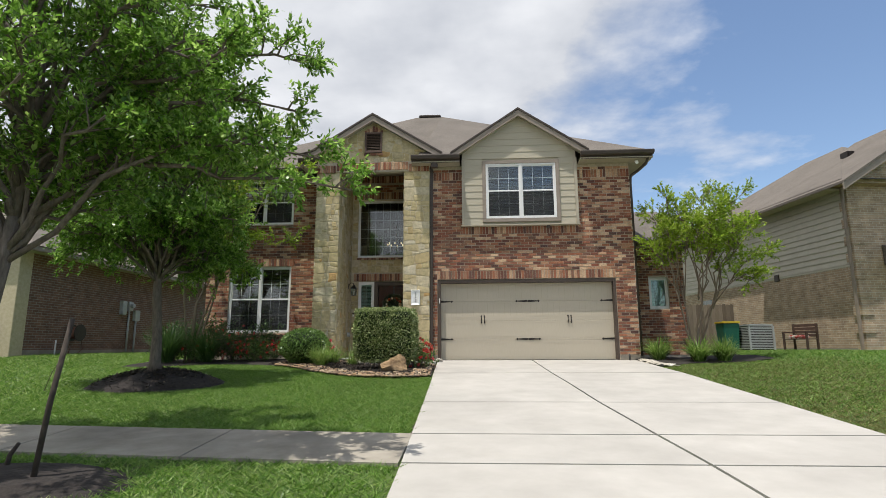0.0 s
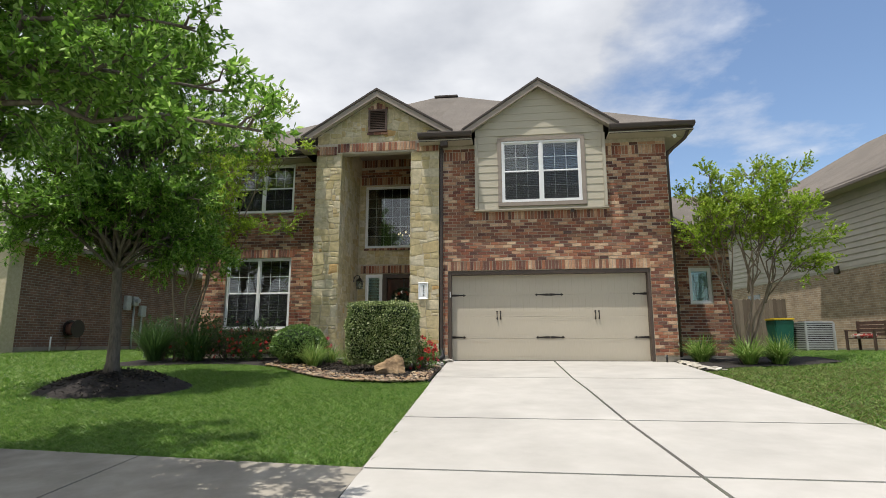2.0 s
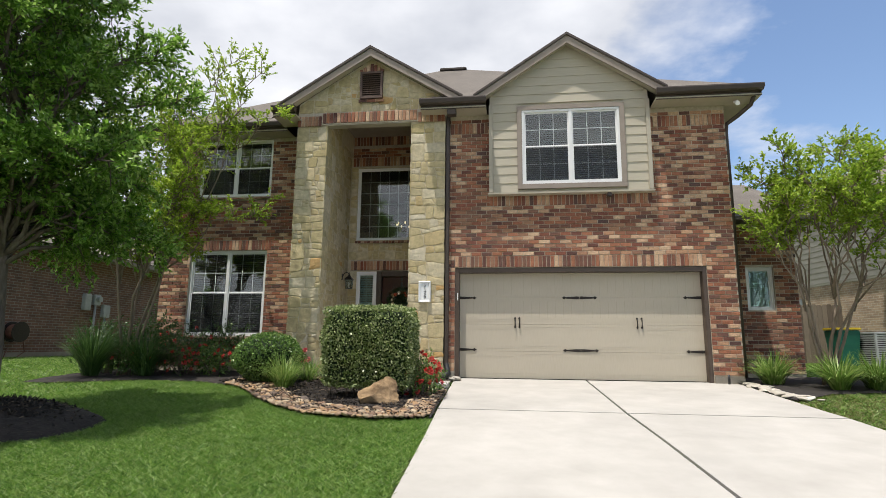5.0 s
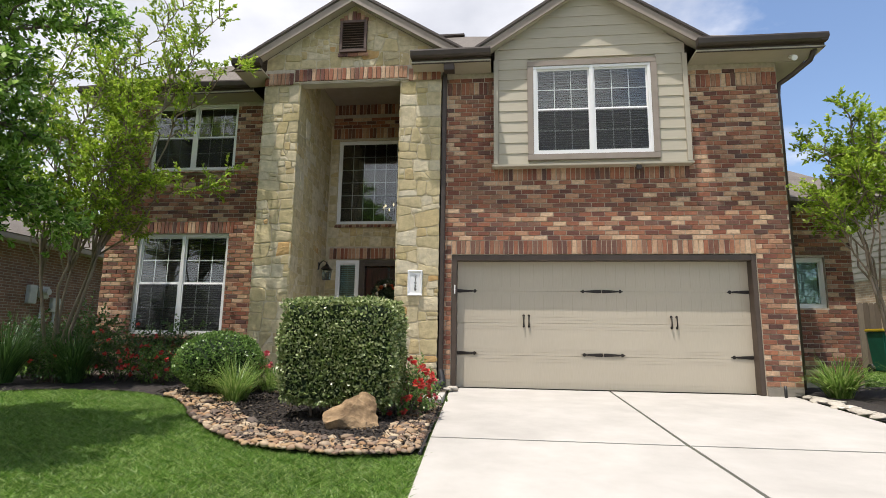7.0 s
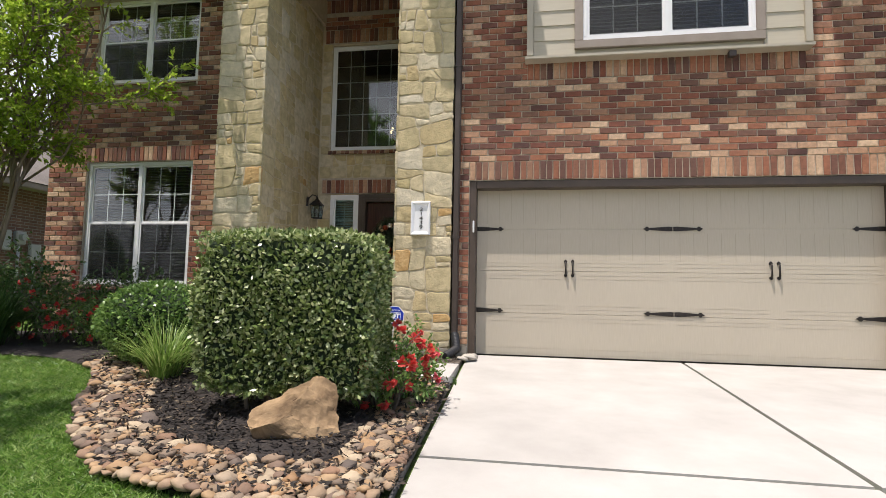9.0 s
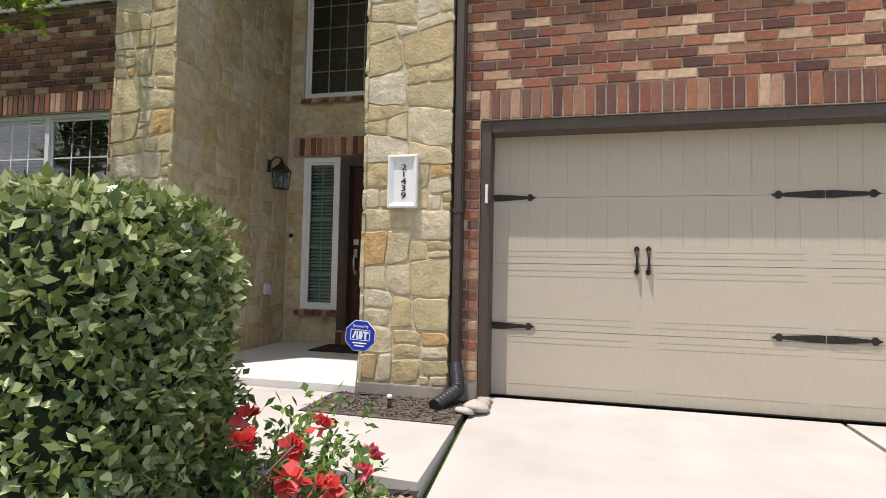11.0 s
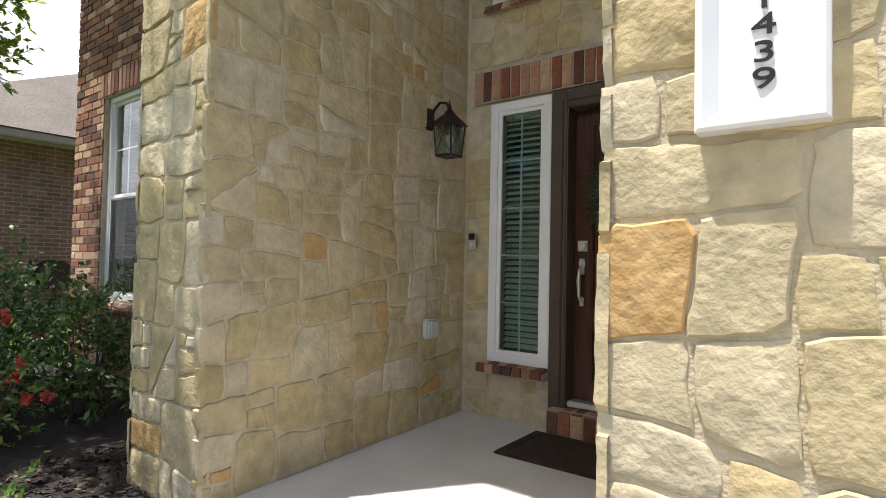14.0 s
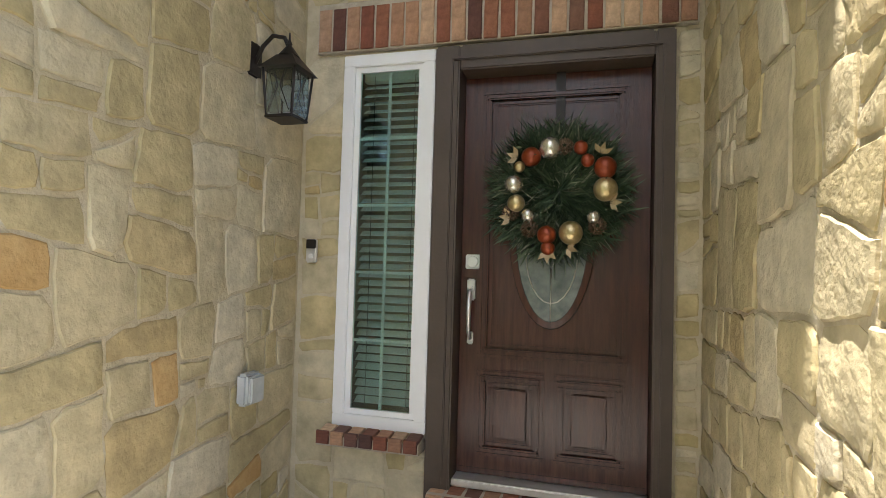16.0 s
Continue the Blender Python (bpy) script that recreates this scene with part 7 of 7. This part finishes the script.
def cut(poly, p, d):
    """A convex outline cut in two by the line through p along d."""
    n = (-d[1], d[0])
    side = [(q[0] - p[0]) * n[0] + (q[1] - p[1]) * n[1] for q in poly]
    a, b = [], []
    for i, q in enumerate(poly):
        r, s, t = poly[(i + 1) % len(poly)], side[i], side[(i + 1) % len(poly)]
        (a if s >= 0 else b).append(q)
        if (s >= 0) != (t >= 0):
            k = s / (s - t)
            c = (q[0] + (r[0] - q[0]) * k, q[1] + (r[1] - q[1]) * k)
            a.append(c), b.append(c)
    return a, b


def area(poly):
    return 0.5 * sum(poly[i][0] * poly[(i + 1) % len(poly)][1] - poly[(i + 1) % len(poly)][0] * poly[i][1] for i in range(len(poly)))


def split(poly, target, skew, rng, out):
    if len(poly) < 3 or abs(area(poly)) < 1e-4:
        return
    us, vs = [p[0] for p in poly], [p[1] for p in poly]
    w, h = max(us) - min(us), max(vs) - min(vs)
    if abs(area(poly)) < target * rng.choice((0.22, 0.5, 0.9, 1.3, 1.8)) and w < 2.7 * h and h < 1.7 * w:
        out.append(poly)
        return
    k = rng.uniform(0.36, 0.64)
    p = (min(us) + w * k, min(vs) + h * k)
    tilt = radians(rng.gauss(0, skew) if rng.random() < 0.95 or abs(area(poly)) > 0.3 else rng.choice((-1, 1)) * rng.uniform(18, 38))
    d = (math.sin(tilt), math.cos(tilt)) if w > h * 1.25 else (math.cos(tilt), math.sin(tilt))
    for q in cut(poly, p, d):
        split(q, target, skew, rng, out)


def inset(poly, m):
    if area(poly) < 0:
        poly = poly[::-1]
    n, lines = len(poly), []
    for i in range(n):
        a, b = poly[i], poly[(i + 1) % n]
        ln = math.hypot(b[0] - a[0], b[1] - a[1])
        if ln < 0.012:
            continue
        nx, ny = -(b[1] - a[1]) / ln, (b[0] - a[0]) / ln
        lines.append((nx, ny, nx * a[0] + ny * a[1] + m))
    out = []
    for i in range(len(lines)):
        (a, b, c), (d, e, f) = lines[i - 1], lines[i]
        det = a * e - b * d
        if abs(det) < 0.05:
            continue
        out.append(((c * e - b * f) / det, (a * f - c * d) / det))
    return out


def warp(u, v, seed, amp):
    """A wavy shift shared by neighbouring stones, so that their joints bend together."""
    a = noise.noise(Vector((u * 4.5, v * 4.5, seed))) + 0.5 * noise.noise(Vector((u * 11, v * 11, seed + 5)))
    b = noise.noise(Vector((u * 4.5, v * 4.5, seed + 31))) + 0.5 * noise.noise(Vector((u * 11, v * 11, seed + 37)))
    return u + amp * a, v + amp * b


def stone_piece(poly, bounds, place, parent, proud, rough, rng, seed, wave):
    """One stone: a rough-edged, bent outline raised off the wall, with a split, uneven face."""
    pts = []
    u0, u1, v0, v1 = bounds
    for i, a in enumerate(poly):
        b = poly[(i + 1) % len(poly)]
        n = max(2, int(math.hypot(b[0] - a[0], b[1] - a[1]) / 0.038))
        for k in range(n):
            s = k / n
            if k == 0:
                s = 0.0 + rng.uniform(0.0, 0.12)   # knocked corners
            u, v = a[0] + (b[0] - a[0]) * s, a[1] + (b[1] - a[1]) * s
            fade = min(1.0, max(0.0, min(u - u0, u1 - u, v - v0, v1 - v) / 0.05))
            wu, wv = warp(u, v, wave, 0.016 * fade)
            pts.append((wu + rng.gauss(0, 0.0022), wv + rng.gauss(0, 0.0022)))
    cu, cv = sum(p[0] for p in pts) / len(pts), sum(p[1] for p in pts) / len(pts)
    size = min(max(p[0] for p in pts) - min(p[0] for p in pts), max(p[1] for p in pts) - min(p[1] for p in pts))
    edge = min(0.30, 0.005 / max(0.02, size / 2))
    tu, tv = rng.gauss(0, 0.035), rng.gauss(0, 0.035)
    verts, faces, n = [], [], len(pts)

    def relief(u, v):
        q = Vector((u, v, seed * 0.37))
        big = noise.noise(q * 7)
        facet = abs(noise.noise(q * 12 + Vector((3, 1, 0))))
        fine = noise.noise(q * 26)
        return rough * (0.55 * big - 0.9 * facet + 0.42 * fine) + (tu * (u - cu) + tv * (v - cv)) * rough * 60

    rings = ((0.0, -0.02, 0.0), (0.0, proud * 0.55, 0.4), (edge, proud, 0.9), (0.26, proud + rough * 0.2, 1.0), (0.5, proud + rough * 0.25, 1.0), (0.76, proud + rough * 0.25, 1.0))
    for shrink, lift, share in rings:
        for u, v in pts:
            uu, vv = cu + (u - cu) * (1 - shrink), cv + (v - cv) * (1 - shrink)
            verts.append(place(uu, vv, max(lift + share * relief(uu, vv), 0.002) if lift > 0 else lift))
    verts.append(place(cu, cv, max(0.002, proud + rough * 0.55 + relief(cu, cv))))
    last = len(rings) - 1
    for r in range(last):
        for i in range(n):
            j = (i + 1) % n
            faces.append((r * n + i, r * n + j, (r + 1) * n + j, (r + 1) * n + i))
    faces += [(last * n + i, last * n + (i + 1) % n, (last + 1) * n) for i in range(n)]
    me = bpy.data.meshes.new("stone")
    me.from_pydata(verts, [], faces)
    me.materials.append(M["stone"])
    me.shade_smooth()
    me.set_sharp_from_angle(angle=radians(30))
    ob = new("stone", me)
    ob.parent = parent
    return ob


def stones(parent, outline, place, target, skew, proud, seed, orange=(), rough=0.008):
    """Fills an outline with stones; those at the orange places are iron-stained ones."""
    rng = random.Random(seed)
    if area(outline) < 0:
        outline = outline[::-1]
    us, vs = [p[0] for p in outline], [p[1] for p in outline]
    bounds = (min(us), max(us), min(vs), max(vs))
    out, placed = [], []
    split(outline, target, skew, rng, out)
    for poly in out:
        q = inset(poly, rng.uniform(0.004, 0.011))
        if len(q) >= 3 and 0.0006 < area(q) <= abs(area(poly)):
            ob = stone_piece(q, bounds, place, parent, proud * rng.uniform(0.6, 1.35), rough * rng.choice((0.35, 0.6, 0.8, 1.0, 1.6)), rng, seed + rng.random() * 9, seed)
            xs_, ys_ = [p[0] for p in poly], [p[1] for p in poly]
            mid = (sum(xs_) / len(xs_), sum(ys_) / len(ys_))
            placed.append((ob, mid, abs(area(poly))))
    for a, b in orange:
        near = [p for p in placed if p[2] < 0.065] or placed
        min(near, key=lambda p: (p[1][0] - a) ** 2 + (p[1][1] - b) ** 2)[0].data.materials[0] = M["orange_stone"]


rect = lambda a, b, c, d: [(a, c), (b, c), (b, d), (a, d)]
front = lambda y: (lambda u, v, w: (u, y - w, v))
stones(wall_porch_left, rect(-4.56, -3.862, 0.0, 5.295), front(15.02), 0.062, 5, 0.011, 41, ((-4.05, 2.2), (-4.35, 2.72), (-4.3, 0.35)))
stones(wall_porch_right, rect(-2.035, -1.285, 0.10, 5.295), front(15.02), 0.085, 5, 0.011, 52, ((-1.42, 1.76), (-1.98, 1.26), (-1.36, 0.45)))
part("footing", box(-2.03, -1.31, 14.995, 15.02, -0.05, 0.09, 0.006), M["old_concrete"], wall_porch_right)
part("footing", box(-1.27, -1.085, 15.10, 15.112, -0.05, 0.115, 0.004), M["old_concrete"], wall_garage)
part("footing", box(3.78, 4.30, 15.09, 15.112, -0.05, 0.115, 0.004), M["old_concrete"], wall_garage)
def left_face(u, v, w):
    s = (u - 15.0) / 2.2
    return (-3.88 - 0.11 * s + w, u, v)
def right_face(u, v, w):
    s = (u - 15.0) / 2.2
    return (-2.02 + 0.03 * s - w, u, v)
stones(wall_porch_left, rect(14.995, 17.2, 0.06, 5.87), left_face, 0.088, 6, 0.010, 63, ((15.8, 1.2), (15.15, 0.2), (16.9, 0.4), (16.2, 0.75), (16.5, 2.3)), 0.006)
stones(wall_porch_right, rect(14.995, 17.2, 0.06, 5.87), right_face, 0.085, 6, 0.011, 74, ((15.3, 1.25),), 0.008)
outer = lambda u, v, w: (-4.54 - w, u, v)
stones(wall_porch_left, rect(15.0, 15.89, 0.0, 5.30), outer, 0.05, 6, 0.012, 77)
for k, r in enumerate(((-3.97, -3.745, 0.0, 2.42), (-3.745, -3.24, 0.06, 0.395), (-2.105, -2.0, 0.06, 2.42), (-3.97, -2.0, 2.70, 3.12), (-3.97, -3.80, 3.12, 5.1), (-2.20, -2.0, 3.12, 5.1))):
    stones(wall_porch_back, rect(*r), front(17.22), 0.045, 5, 0.008, 80 + k, (), 0.006)
stones(wall_gable, [(-4.54, 5.61), (-1.30, 5.61), (-1.30, 5.80), (GX, 6.81), (-4.54, 5.80)], front(15.02), 0.055, 8, 0.009, 95, ((-2.6, 5.85), (-3.25, 5.85)))
